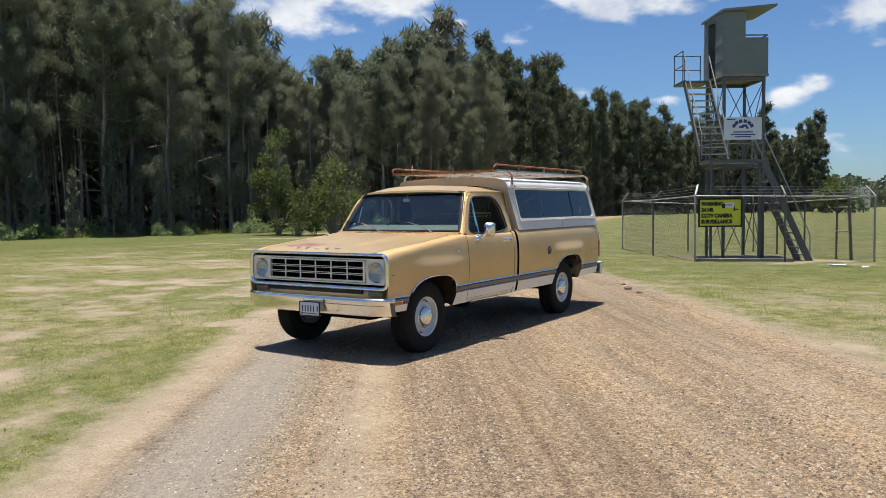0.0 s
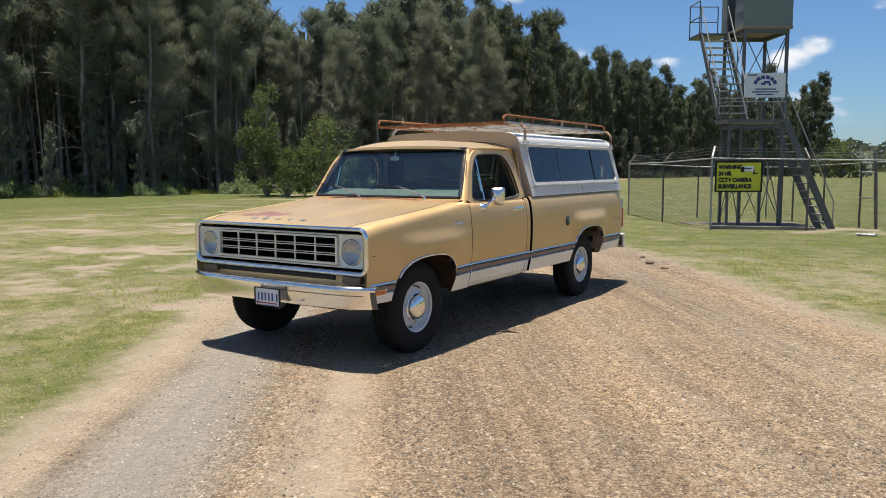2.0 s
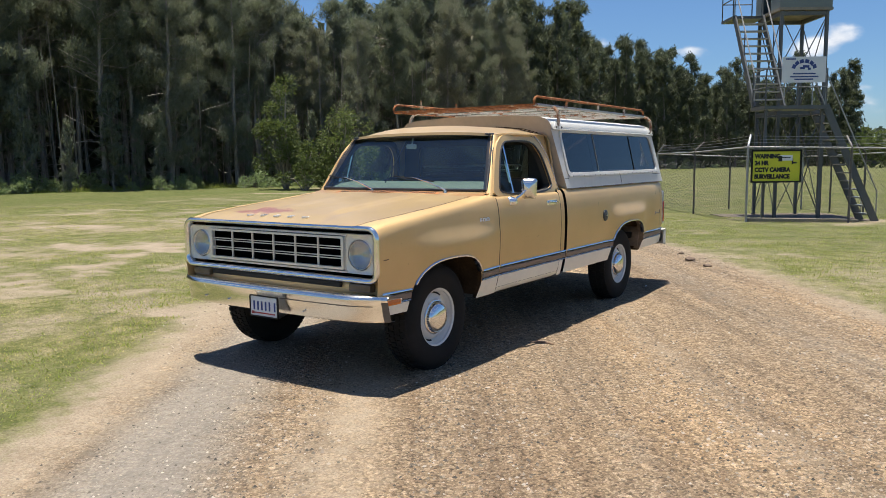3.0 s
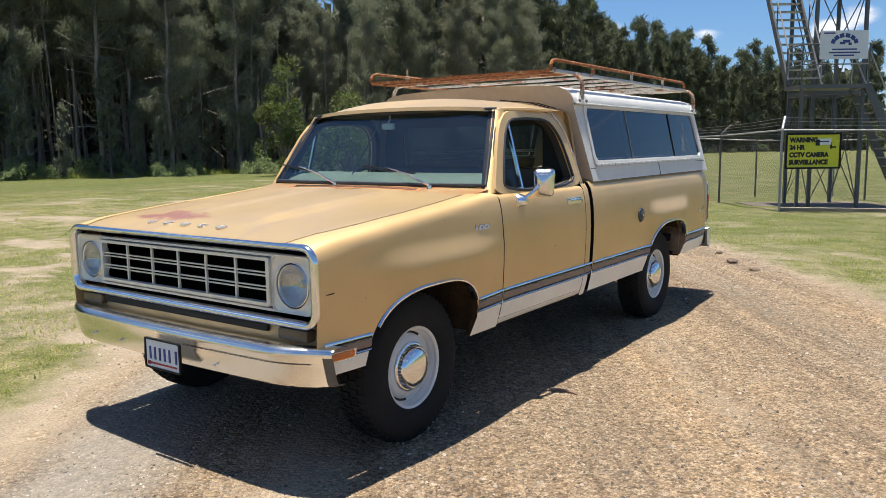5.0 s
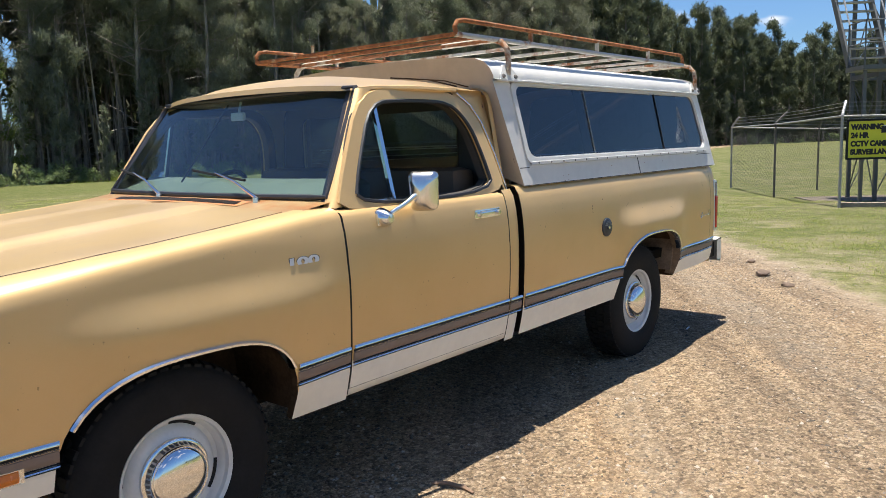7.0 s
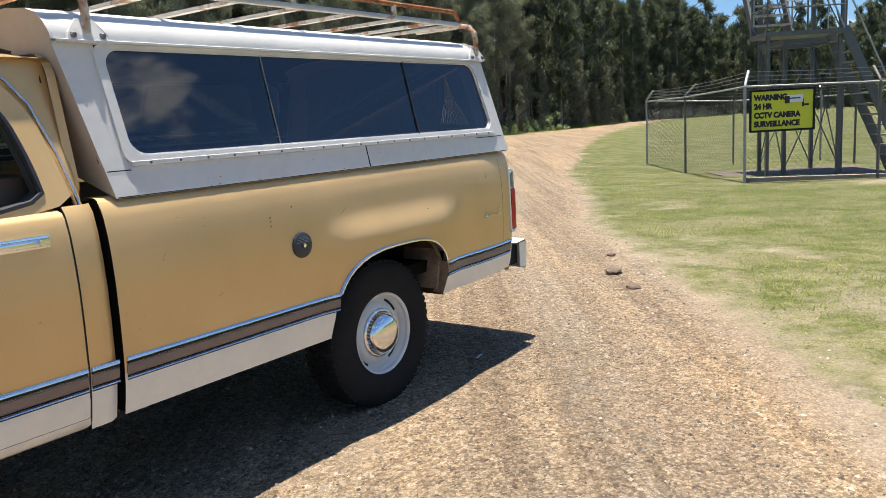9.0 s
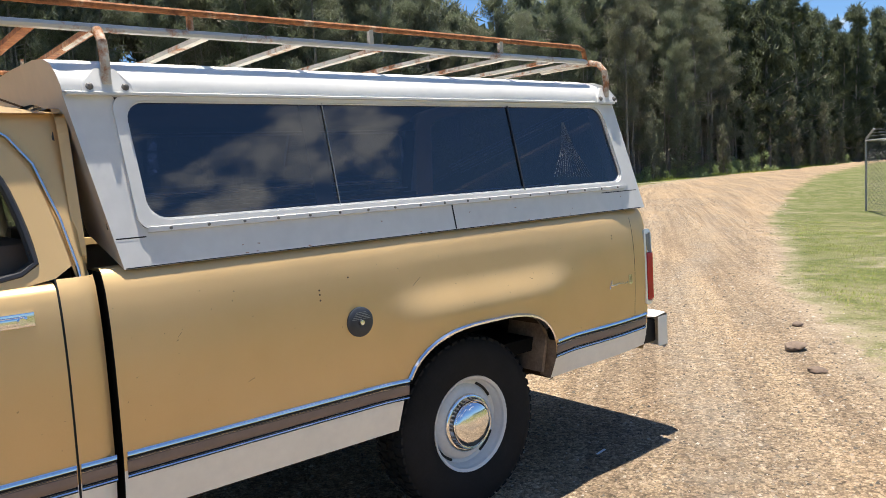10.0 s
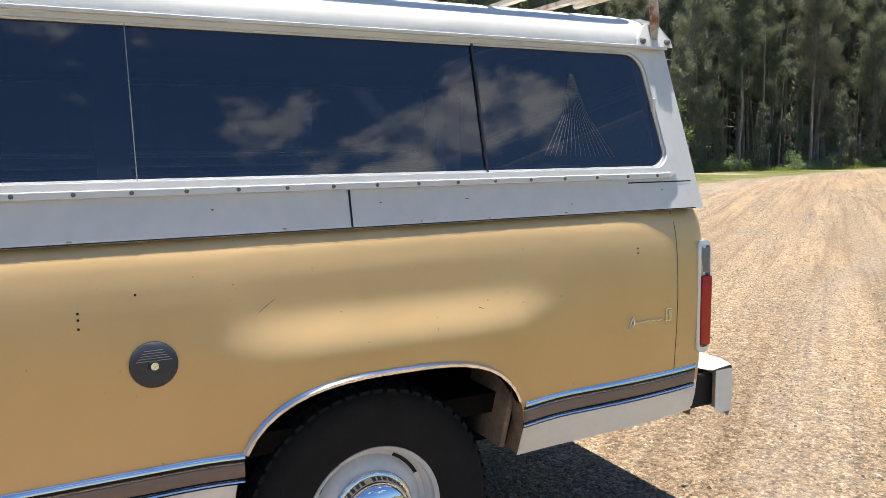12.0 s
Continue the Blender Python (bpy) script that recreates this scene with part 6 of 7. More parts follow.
# valance under the grille
bm = bmesh.new()
sheet(bm, [[(0.905 * u, y + 0.04 * abs(u) ** 3, z) for u in np.linspace(-1, 1, 21)] for y, z in ((-0.640, 0.720), (-0.655, 0.705), (-0.664, 0.660), (-0.668, 0.630), (-0.650, 0.590), (-0.60, 0.52), (-0.56, 0.49))])
valance = part("front_valance", bm, GOLD, truck, "shadowed gold valance under the grille", 50)
# wide black slot that also paints the shadow across the valance
bm = bmesh.new()
box(bm, (-0.66, -0.672, 0.652), (0.60, -0.640, 0.692), 0.012)
part("valance_slot", bm, BLACK, valance)
for s in (1, -1):
    bm = bmesh.new()
    x0, x1 = sorted((s * 0.68, s * 0.86))
    box(bm, (x0, -0.684, 0.636), (x1, -0.625, 0.690), 0.014)
    part("turn_signal", bm, TURN, valance, "smoky turn signal lens", 50)
# front bumper


def bumper_y(x):
    a = abs(x)
    return -0.800 + 0.015 * (a / 0.6) ** 2 + 0.085 * max(0.0, (a - 0.70) / 0.26) ** 2.0


bm = bmesh.new()
rows = []
for x in [-0.980, -0.970] + list(np.linspace(-0.945, 0.945, 41)) + [0.970, 0.980]:
    y, sq = bumper_y(x), 1.0 - 0.08 * step(0.92, 0.980, abs(x))
    rows.append([(x, y + dy, 0.56 + (z - 0.56) * sq) for dy, z in ((0.12, 0.620), (0.060, 0.630), (0.024, 0.629), (0.006, 0.621), (-0.003, 0.608), (-0.003, 0.598), (0.003, 0.590), (0.014, 0.535), (0.026, 0.478), (0.036, 0.456), (0.056, 0.448), (0.08, 0.452))])
sheet(bm, rows, mat=lambda i, j: 1 if (i < 2 or i > len(rows) - 4) and j >= 6 else 0)
bumper = part("front_bumper", bm, (DULL_CHROME, DARK_PIPE), truck, "wide chrome front bumper with scuffed ends", 35)
for x, z in ((-0.62, 0.575), (-0.62, 0.505), (0.30, 0.575), (0.37, 0.490), (-0.42, 0.575), (-0.36, 0.505)):
    bm = bmesh.new()
    lathe(bm, ((0.0, 0.006), (0.005, 0.005), (0.007, 0.002), (0.008, -0.004)), 10, Matrix.Translation((x, bumper_y(x) + 0.012, z)) @ pose(0, 0, 0, 0, 0, -90))
    part("bolt", bm, DULL_CHROME, bumper, "", 60)
bm = bmesh.new()
sheet(bm, [[(x, bumper_y(x) + 0.0065, 0.5585), (x, bumper_y(x) + 0.0060, 0.562)] for x in np.linspace(0.16, 0.90, 16)])
part("bumper_crease", bm, DARK_PIPE, bumper)
# number plate
plate = part("number_plate", (lambda b: (box(b, (-0.085, -0.822, 0.430), (0.172, -0.812, 0.564), 0.004), b)[1])(bmesh.new()), SIGN_W, bumper, "white number plate in a dark frame")
bm = bmesh.new()
ring(bm, rrect(-0.092, 0.179, 0.423, 0.571, 0.010, 3), rrect(-0.084, 0.171, 0.431, 0.563, 0.008, 3), lambda a, b, d: (a, -0.815 - d, b), 0.012)
part("plate_frame", bm, BLACK, bumper)
for k in range(6):
    bm = bmesh.new()
    x = -0.055 + 0.037 * k + (0.012 if k > 4 else 0)
    box(bm, (x, -0.8255, 0.470), (x + 0.013, -0.8225, 0.530))
    part("plate_bar", bm, INK_BLUE, bumper)
bm = bmesh.new()
box(bm, (-0.06, -0.8255, 0.447), (0.15, -0.8225, 0.455))
box(bm, (-0.072, -0.8255, 0.442), (-0.05, -0.8225, 0.460))
part("plate_line", bm, INK_RED, bumper)
# side marker lamps, badge, fuel cap
for s in (1, -1):
    bm = bmesh.new()
    for y0, y1, z0, z1, off in ((-0.625, -0.475, 0.545, 0.592, 0.006),):
        sheet(bm, [[(side_x(y, z0) - 0.002, y, z0), (side_x(y, z0) + off, y, z0 + 0.003), (side_x(y, z1) + off, y, z1 - 0.003), (side_x(y, z1) - 0.002, y, z1)] for y in np.linspace(y0, y1, 6)])
    if s < 0:
        mirror_x(bm)
    ml = part("side_marker", bm, CHROME, truck, "amber side marker in a bright bezel")
    bm = bmesh.new()
    sheet(bm, [[(side_x(y, 0.552) + 0.008, y, 0.552), (side_x(y, 0.568) + 0.014, y, 0.568), (side_x(y, 0.585) + 0.008, y, 0.585)] for y in np.linspace(-0.616, -0.490, 6)])
    if s < 0:
        mirror_x(bm)
    part("marker_lens", bm, AMBER, ml)
face = Matrix(((0, 0, 1, 0), (1, 0, 0, 0), (0, 1, 0, 0), (0, 0, 0, 1)))
# bolder black copy beneath the digits paints their dark shading
words("badge_edge", "100", 0.070, INK, truck, Matrix.Translation((side_x(0.5, 1.03) + 0.0005, 0.430, 1.006)) @ face @ Matrix.Diagonal((1.42, 0.62, 1, 1)), 0.0004, 0.0055)
words("model_badge", "100", 0.070, SIGN_W, truck, Matrix.Translation((side_x(0.5, 1.03) + 0.0014, 0.430, 1.006)) @ face @ Matrix.Diagonal((1.42, 0.62, 1, 1)), 0.0006, 0.003)
bm = bmesh.new()
lathe(bm, ((0.0, 0.016), (0.012, 0.018), (0.014, 0.012), (0.046, 0.012), (0.054, 0.006), (0.056, -0.012)), 26, Matrix.Translation((side_x(2.75, 0.91), 2.75, 0.91)))
cap = part("fuel_cap", bm, CAP, truck, "round dark grey fuel cap with a lock", 40)
bm = bmesh.new()
lathe(bm, ((0.0, 0.021), (0.009, 0.020), (0.010, 0.012)), 12, Matrix.Translation((side_x(2.75, 0.91), 2.75, 0.91)))
part("lock", bm, CHROME, cap)
for k in range(5):
    bm = bmesh.new()
    z, w = 0.922 + 0.006 * k, 0.040 - 0.005 * k
    tube(bm, [(side_x(2.75, 0.91) + 0.0118, 2.75 - w, z), (side_x(2.75, 0.91) + 0.0118, 2.75 + w, z)], 0.0012, 4)
    part("cap_line", bm, PIPE, cap)
bm = bmesh.new()
rnd_b = random.Random(4)
stroke = [(side_x(4.2, 0.84) + 0.003, 4.180 + 0.0085 * k, 0.842 + 0.004 * (k % 2) + rnd_b.uniform(-0.003, 0.003)) for k in range(16)]
tube(bm, stroke, 0.0026, 5)
tube(bm, [(side_x(4.18, 0.83) + 0.003, 4.168, 0.826), (side_x(4.19, 0.86) + 0.003, 4.184, 0.868), (side_x(4.2, 0.83) + 0.003, 4.190, 0.834)], 0.003, 5)
ring(bm, rrect(4.326, 4.352, 0.832, 0.876, 0.003, 2), rrect(4.330, 4.348, 0.837, 0.871, 0.002, 2), lambda a, b, d: (side_x(a, b) + d, a, b), 0.005)
for k in range(2):
    bar(bm, (side_x(4.34, 0.84) + 0.003, 4.336 + 0.006 * k, 0.838), (side_x(4.34, 0.86) + 0.003, 4.336 + 0.006 * k, 0.870), 0.003, 0.003, (1, 0, 0))
part("bed_badge", bm, DULL_CHROME, beds[0], "small chrome script badge")
for y, z, dy, dz in ((3.02, 1.02, 0.020, 0.014), (3.62, 0.955, 0.008, -0.003), (2.32, 0.79, 0.010, 0.004), (1.34, 0.83, 0.014, 0.003), (2.10, 0.98, 0.006, 0.006)):
    bm = bmesh.new()
    sheet(bm, [[(side_x(yy, zz) + 0.0006, yy, zz + e) for e in (-0.0007, 0.0007)] for yy, zz in ((y - dy, z - dz), (y, z + 0.001), (y + dy, z + dz))])
    part("scratch", bm, WELL, beds[0] if y > 1.9 else doors[0], "fine dark scratch")
for y, z in ((2.598, 1.045), (2.598, 1.030), (2.598, 1.01), (4.21, 1.08), (4.21, 1.065), (2.72, 1.075)):
    bm = bmesh.new()
    lathe(bm, ((0.0, 0.0012), (0.003, 0.001), (0.0035, -0.002)), 8, Matrix.Translation((side_x(y, z), y, z)))
    part("trim_hole", bm, BLACK, beds[0])
# tail lamps and rear bumper
for s in (1, -1):
    bm = bmesh.new()
    ring(bm, rrect(4.488, 4.542, 0.700, 1.085, 0.02, 4), rrect(4.500, 4.544, 0.718, 1.068, 0.014, 4), lambda a, b, d: (side_x(4.5, b) - 0.014 + d, a, b), 0.024)
    box(bm, (0.84, 4.512, 0.70), (0.935, 4.532, 1.085), 0.006)
    if s < 0:
        mirror_x(bm)
    tail = part("tail_lamp", bm, BADGE, truck, "tall tail lamp in a chrome frame", 50)
    for nm, mt, z0, z1 in (("red_lens", RED, 0.722, 0.965), ("clear_lens", CLEAR, 0.968, 1.064)):
        bm = bmesh.new()
        box(bm, (0.85, 4.502, z0), (0.950 if z0 < 0.9 else 0.936, 4.550, z1), 0.010)
        if s < 0:
            mirror_x(bm)
        part(nm, bm, mt, tail, "", 50)
bm = bmesh.new()
rows = [[(x, 4.722 - 0.045 * abs(x / 0.93) ** 18 + dy * (1 - 0.5 * abs(x / 0.93) ** 14), z) for dy, z in ((-0.19, 0.622), (-0.02, 0.632), (0.0, 0.624), (0.008, 0.60), (0.006, 0.50), (-0.004, 0.46), (-0.03, 0.445))] for x in [-0.93, -0.925, -0.91, -0.88] + list(np.linspace(-0.84, 0.84, 15)) + [0.88, 0.91, 0.925, 0.93]]
sheet(bm, rows)
for s in (1, -1):
    sheet(bm, [[(s * 0.93, y, z) for y in (4.600, 4.645, 4.680)] for z in (0.618, 0.53, 0.462)])
rear = part("rear_bumper", bm, CREAM, truck, "white painted rear bumper", 40)
for s in (1, -1):
    bm = bmesh.new()
    box(bm, (min(s * 0.80, s * 0.905), 4.46, 0.485), (max(s * 0.80, s * 0.905), 4.615, 0.605), 0.01)
    part("bumper_bracket", bm, BLACK, rear)
# mud flaps
def flap(c):
    bm = bmesh.new()
    m = pose(0, c + 0.42, 0.66, -14, 0, 0)
    box(bm, (0.70, -0.010, -0.15), (0.945, 0.010, 0.12), 0.006, 0, m)
    return bm


both("splash_panel", lambda: flap(AXLE_R), DUSTY, truck, "rust-stained splash panel")

# wheels: built once, shared by the four corners
def wheel_meshes():
    out = {}
    bm = bmesh.new()
    R = TYRE_R
    lathe(bm, ((0.200, 0.085), (0.207, 0.098), (0.228, 0.106), (0.270, 0.112), (0.315, 0.110), (0.345, 0.100), (0.360, 0.086), (R - 0.010, 0.074), (R - 0.010, -0.074), (0.360, -0.086), (0.345, -0.100), (0.30, -0.11), (0.228, -0.106), (0.200, -0.085)), 56)
    out["tyre"] = (bm, RUBBER, 40)
    bm = bmesh.new()
    for k in range(56):
        a = 2 * math.pi * k / 56
        for x0, x1, ph in ((0.050, 0.088, 0.0), (0.008, 0.044, 0.5), (-0.044, -0.008, 0.0), (-0.088, -0.050, 0.5)):
            b = a + ph * 2 * math.pi / 56
            c, s = math.cos(b), math.sin(b)
            lo = R - (0.020 if abs(x0 + x1) > 0.1 else 0.012)
            vs = []
            for r in (lo, R):
                for da in (-0.036, 0.036):
                    for x in (x0, x1):
                        rr = r - (0.008 if abs(x) > 0.08 else 0)
                        vs.append(bm.verts.new((x, rr * math.cos(b + da), rr * math.sin(b + da))))
            for q in ((4, 5, 7, 6), (0, 1, 5, 4), (2, 6, 7, 3), (0, 4, 6, 2), (1, 3, 7, 5)):
                bm.faces.new([vs[i] for i in q])
    out["tread"] = (bm, RUBBER, 40)
    bm = bmesh.new()
    lathe(bm, ((0.187, -0.09), (0.187, 0.060), (0.192, 0.090), (0.204, 0.097), (0.207, 0.088), (0.199, 0.080), (0.187, 0.072), (0.177, 0.044), (0.163, 0.038), (0.146, 0.060), (0.120, 0.066), (0.10, 0.060), (0.0, 0.058)), 48)
    out["rim"] = (bm, RIM, 40)
    # flat black arc that paints the shade in the rim's recess
    bm = bmesh.new()
    for k in range(1):
        for j in range(7):
            a, b = radians(90 * k + 18 + j * 5), radians(90 * k + 18 + (j + 1) * 5)
            bm.faces.new([bm.verts.new((x + 0.0012, r * math.cos(q), r * math.sin(q))) for r, x, q in ((0.164, 0.0390, a), (0.175, 0.0435, a), (0.175, 0.0435, b), (0.164, 0.0390, b))])
    out["rim_slot"] = (bm, BLACK, 0)
    bm = bmesh.new()
    lathe(bm, ((0.124, 0.062), (0.125, 0.072), (0.119, 0.078), (0.111, 0.079), (0.105, 0.100), (0.101, 0.105), (0.097, 0.104), (0.095, 0.108), (0.080, 0.117), (0.055, 0.125), (0.03, 0.129), (0.0, 0.130)), 48)
    out["hub_cap"] = (bm, CHROME, 60)
    bm = bmesh.new()
    for k in range(40):
        if k % 10 == 0:
            continue
        a = 2 * math.pi * k / 40
        bm.faces.new([bm.verts.new((x, r * math.cos(a + d), r * math.sin(a + d))) for r, x, d in ((0.1115, 0.0815, -0.045), (0.1115, 0.0815, 0.045), (0.1068, 0.0975, 0.045), (0.1068, 0.0975, -0.045))])
    out["hub_cap_flutes"] = (bm, DARK_PIPE, 0)
    return out


MESHES = {}
for nm, (bm, mt, sm) in wheel_meshes().items():
    me = bpy.data.meshes.new(nm)
    bmesh.ops.recalc_face_normals(bm, faces=bm.faces[:])
    bm.to_mesh(me)
    bm.free()
    me.materials.append(mt)
    if sm:
        me.shade_smooth()
        me.set_sharp_from_angle(angle=radians(sm))
    MESHES[nm] = me
for y in (AXLE_F, AXLE_R):
    for s in (1, -1):
        rim = new("wheel", MESHES["rim"])
        rim.parent = truck
        rim["label"] = "white steel wheel with a chrome hub cap"
        rim.matrix_local = pose(s * 0.792, y, HUB_Z if y < 1 else HUB_Z - 0.008, 35 if y < 1 else 10, 0, 0 if s > 0 else 180)
        for nm in ("tyre", "tread", "hub_cap", "hub_cap_flutes"):
            ob = new(nm, MESHES[nm])
            ob.parent = rim
            if nm in ("tread", "hub_cap_flutes"):
                tagged(ob, kind="stuff")
        # four painted shade arcs round each rim
        for k in range(4):
            ob = new("rim_slot", MESHES["rim_slot"])
            ob.parent = rim
            ob.matrix_local = pose(0, 0, 0, 90 * k, 0, 0)

# canopy over the bed
canopy = new("canopy")
canopy.parent = truck
tagged(canopy, "white aluminium canopy with long dark tinted side windows")


def can_x(z):
    return 0.934 - (z - 1.20) * 0.222


def can_y0(z):
    return 1.965 - (z - 1.20) * 0.175


def can_y1(z):
    return 4.508 - (z - 1.20) * 0.155


W_Y0, W_Y1, W_Z0, W_Z1 = 2.028, 4.368, 1.316, 1.714


def at_can(y, z, d):
    return (can_x(z) + d, y, z)


def lean_y(y, z):
    """Window edges lean with the canopy's ends."""
    t = (y - W_Y0) / (W_Y1 - W_Y0)
    return y + lerp(0.056, 0.17, t) * (1.52 - z)


def can_wall():
    bm = bmesh.new()
    zs = [1.195, 1.21, 1.31, W_Z0, W_Z1, 1.724]
    rows = []
    for z in zs:
        ys = [can_y0(z), lean_y(W_Y0, z), 2.6, 3.2, 3.8, lean_y(W_Y1, z), can_y1(z)]
        rows.append([at_can(y, z, 0.0) for y in ys])
    sheet(bm, rows, skip=lambda i, j: i == 3 and 1 <= j <= 4)
    # inner side of the opening
    return bm


def can_frame():
    bm = bmesh.new()
    o = [(lean_y(y, z), z) for y, z in rrect(W_Y0 - 0.012, W_Y1 + 0.012, W_Z0 - 0.014, W_Z1 + 0.008, 0.05, 6)]
    i = [(lean_y(y, z), z) for y, z in rrect(W_Y0 + 0.020, W_Y1 - 0.020, W_Z0 + 0.016, W_Z1 - 0.010, 0.060, 6)]
    ring(bm, o, i, lambda a, b, d: at_can(a, b, d), 0.010)
    i2 = [(lerp(y, 3.2, 0.006), lerp(z, 1.515, 0.03)) for y, z in i]
    ring(bm, i, i2, lambda a, b, d: at_can(a, b, d - 0.012), 0.014)
    return bm


def can_glass():
    bm = bmesh.new()
    bm.faces.new([bm.verts.new(at_can(a, b, -0.004)) for a, b in [(lean_y(y, z), z) for y, z in rrect(W_Y0, W_Y1, W_Z0 - 0.002, W_Z1 + 0.002, 0.03, 3)]])
    return bm


TOP = ((can_x(1.724), 1.724), (0.826, 1.728), (0.825, 1.748), (0.808, 1.785), (0.778, 1.815), (0.72, 1.836), (0.60, 1.850), (0.30, 1.862), (0.0, 1.866))
bm = bmesh.new()
prof = list(TOP) + [(-x, z) for x, z in TOP[-2::-1]]
rows = []
for y0, sh in ((None, 0), (None, 0.02), (1.95, 0), (2.4, 0), (3.2, 0), (4.0, 0), (4.30, 0), (4.37, 0.006), (4.405, 0.022), (4.425, 0.05)):
    rows.append([(x * (1 - sh * 0.3), (can_y0(z) + sh) if y0 is None else min(y0, can_y1(z)), z - (sh if y0 else 0) * step(1.72, 1.80, z)) for x, z in prof])
sheet(bm, rows)
part("canopy_roof", bm, WHITE_ALU, canopy, "white rounded canopy roof", 50)
bm = bmesh.new()
full = [(can_x(1.195), 1.195)] + list(TOP)
full = full + [(-x, z) for x, z in full[-2::-1]]
inners = [[(x * a, lerp(z, 1.5, b)) for x, z in full] for a, b in ((0.70, 0.34), (0.80, 0.22))]
for f, sg, inner in ((can_y0, 1, inners[0]), (can_y1, -1, inners[1])):
    bm = bmesh.new()
    sheet(bm, [[(x, f(z), z) for x, z in full], [(x, f(z) - 0.002 * sg, z) for x, z in inner]])
    part("canopy_end", bm, TAN_ALU if sg > 0 else WHITE_ALU, canopy, "dust-stained canopy end wall")
for f, inner in ((can_y0, inners[0]), (can_y1, inners[1])):
    bm = bmesh.new()
    bm.faces.new([bm.verts.new((x, f(z), z)) for x, z in inner])
    part("end_window", bm, CLEAR_GLASS if f is can_y0 else TINT, canopy)
bm = bmesh.new()
sheet(bm, [[(x * 0.975, y, z - 0.018) for x, z in prof[2:-2]] for y in (1.90, 2.6, 3.4, 4.36)])
part("roof_lining", bm, TRIM, canopy, "dark lining under the canopy roof", 50)
for x, z, r in ((-0.80, 1.400, 0.006), (-0.78, 1.385, 0.005), (0.60, 1.335, 0.004), (-0.70, 1.345, 0.004)):
    bm = bmesh.new()
    tube(bm, [(x, 2.15, z), (x, 3.2, z), (x, 4.25, z)], r, 6)
    part("inner_rail", bm, WHITE_ALU, canopy, "pale rail inside the canopy")
for s in (1, -1):
    def add(name, bm, mat, label="", smooth=0):
        if s < 0:
            mirror_x(bm)
        return part(name, bm, mat, canopy, label, smooth)

    add("canopy_side", can_wall(), WHITE_ALU)
    add("window_frame", can_frame(), WHITE_ALU, "", 40)
    add("side_window", can_glass(), TINT, "dark tinted side window").visible_shadow = False
    for y, top, wide in ((2.745, 2.745, 0.002), (3.690, 3.685, 0.008)) if s > 0 else ((2.65, 2.65, 0.016), (3.74, 3.735, 0.016)):
        bm = bmesh.new()
        bar(bm, at_can(y, W_Z0 + 0.01, 0.000), at_can(top, W_Z1 - 0.01, 0.000), wide, 0.006, (1, 0, 0))
        add("window_divider", bm, PIPE if wide < 0.005 else SEAL)
    if s > 0:
        bm = bmesh.new()
        bar(bm, at_can(2.700, W_Z0, -0.022), at_can(2.696, W_Z1, -0.022), 0.075, 0.008, (1, 0, 0))
        add("sliding_sash", bm, TRIM, "dark edge of the sliding window")
    bm = bmesh.new()
    for zs, spans in (((1.20, W_Z0 - 0.004), ((2.0, 4.47),)), ((W_Z1 + 0.004, 1.77), ((1.92, 4.40),)), ((W_Z0, W_Z1), ((1.94, W_Y0 + 0.02), (W_Y1 - 0.03, 4.42)))):
        for y0, y1 in spans:
            sheet(bm, [[(can_x(z) - 0.016, lerp(y0, y1, k / 3), z) for k in range(4)] for z in zs])
    add("side_lining", bm, TRIM, "dark inner lining of the canopy")
    bm = bmesh.new()
    rows = [[at_can(y, z, d) for z, d in ((1.296, 0.001), (1.299, 0.012), (1.314, 0.0135), (1.318, 0.001))] for y in np.linspace(2.05, 4.37, 10)]
    sheet(bm, rows)
    add("sill_strip", bm, WHITE_ALU)
    bm = bmesh.new()
    rows = [[at_can(y, z, d) for z, d in ((1.717, 0.001), (1.719, 0.024), (1.727, 0.026), (1.733, 0.000))] for y in np.linspace(1.88, 4.42, 10)]
    sheet(bm, rows)
    add("roof_gutter", bm, WHITE_ALU)
    for k in range(19):
        y = 2.12 + k * 0.122
        bm = bmesh.new()
        lathe(bm, ((0.0, 0.006), (0.005, 0.005), (0.0075, -0.001)), 8, Matrix.Translation(at_can(y, 1.307, 0.0095)))
        add("screw", bm, DARK_PIPE)
    rnd_c = random.Random(21)
    for k in range(14):
        y, z, w = rnd_c.uniform(2.0, 4.45), rnd_c.choice((1.2025, 1.203, 1.205, 1.23, 1.26)), rnd_c.uniform(0.002, 0.006)
        bm = bmesh.new()
        sheet(bm, [[at_can(y + w * a, z + 0.0035 * b * rnd_c.uniform(0.4, 1.0), 0.0008) for a in (-1, -0.3, 0.4, 1)] for b in (-0.6, 0.6)])
        add("paint_chip", bm, RACK_RUST)
    bm = bmesh.new()
    box(bm, (0, -0.006, -0.022), (0.012, 0.006, 0.022), 0.003, 0, Matrix.Translation(at_can(4.345, 1.535, -0.002)))
    add("window_latch", bm, WHITE_ALU)
    for y, z0, z1 in ((3.262, 1.20, 1.298),):
        bm = bmesh.new()
        bar(bm, at_can(y, z0, 0.001), at_can(y, z1, 0.001), 0.005, 0.003, (1, 0, 0))
        add("lip_joint", bm, BLACK)
    bm = bmesh.new()
    sheet(bm, [[at_can(y, 1.284, 0.0012) for y in (1.955, 2.045)], [at_can(y, 1.288, 0.0012) for y in (1.955, 2.045)]])
    sheet(bm, [[at_can(y, 1.284, 0.0012) for y in (4.20, 4.468)], [at_can(y, 1.288, 0.0012) for y in (4.20, 4.468)]])
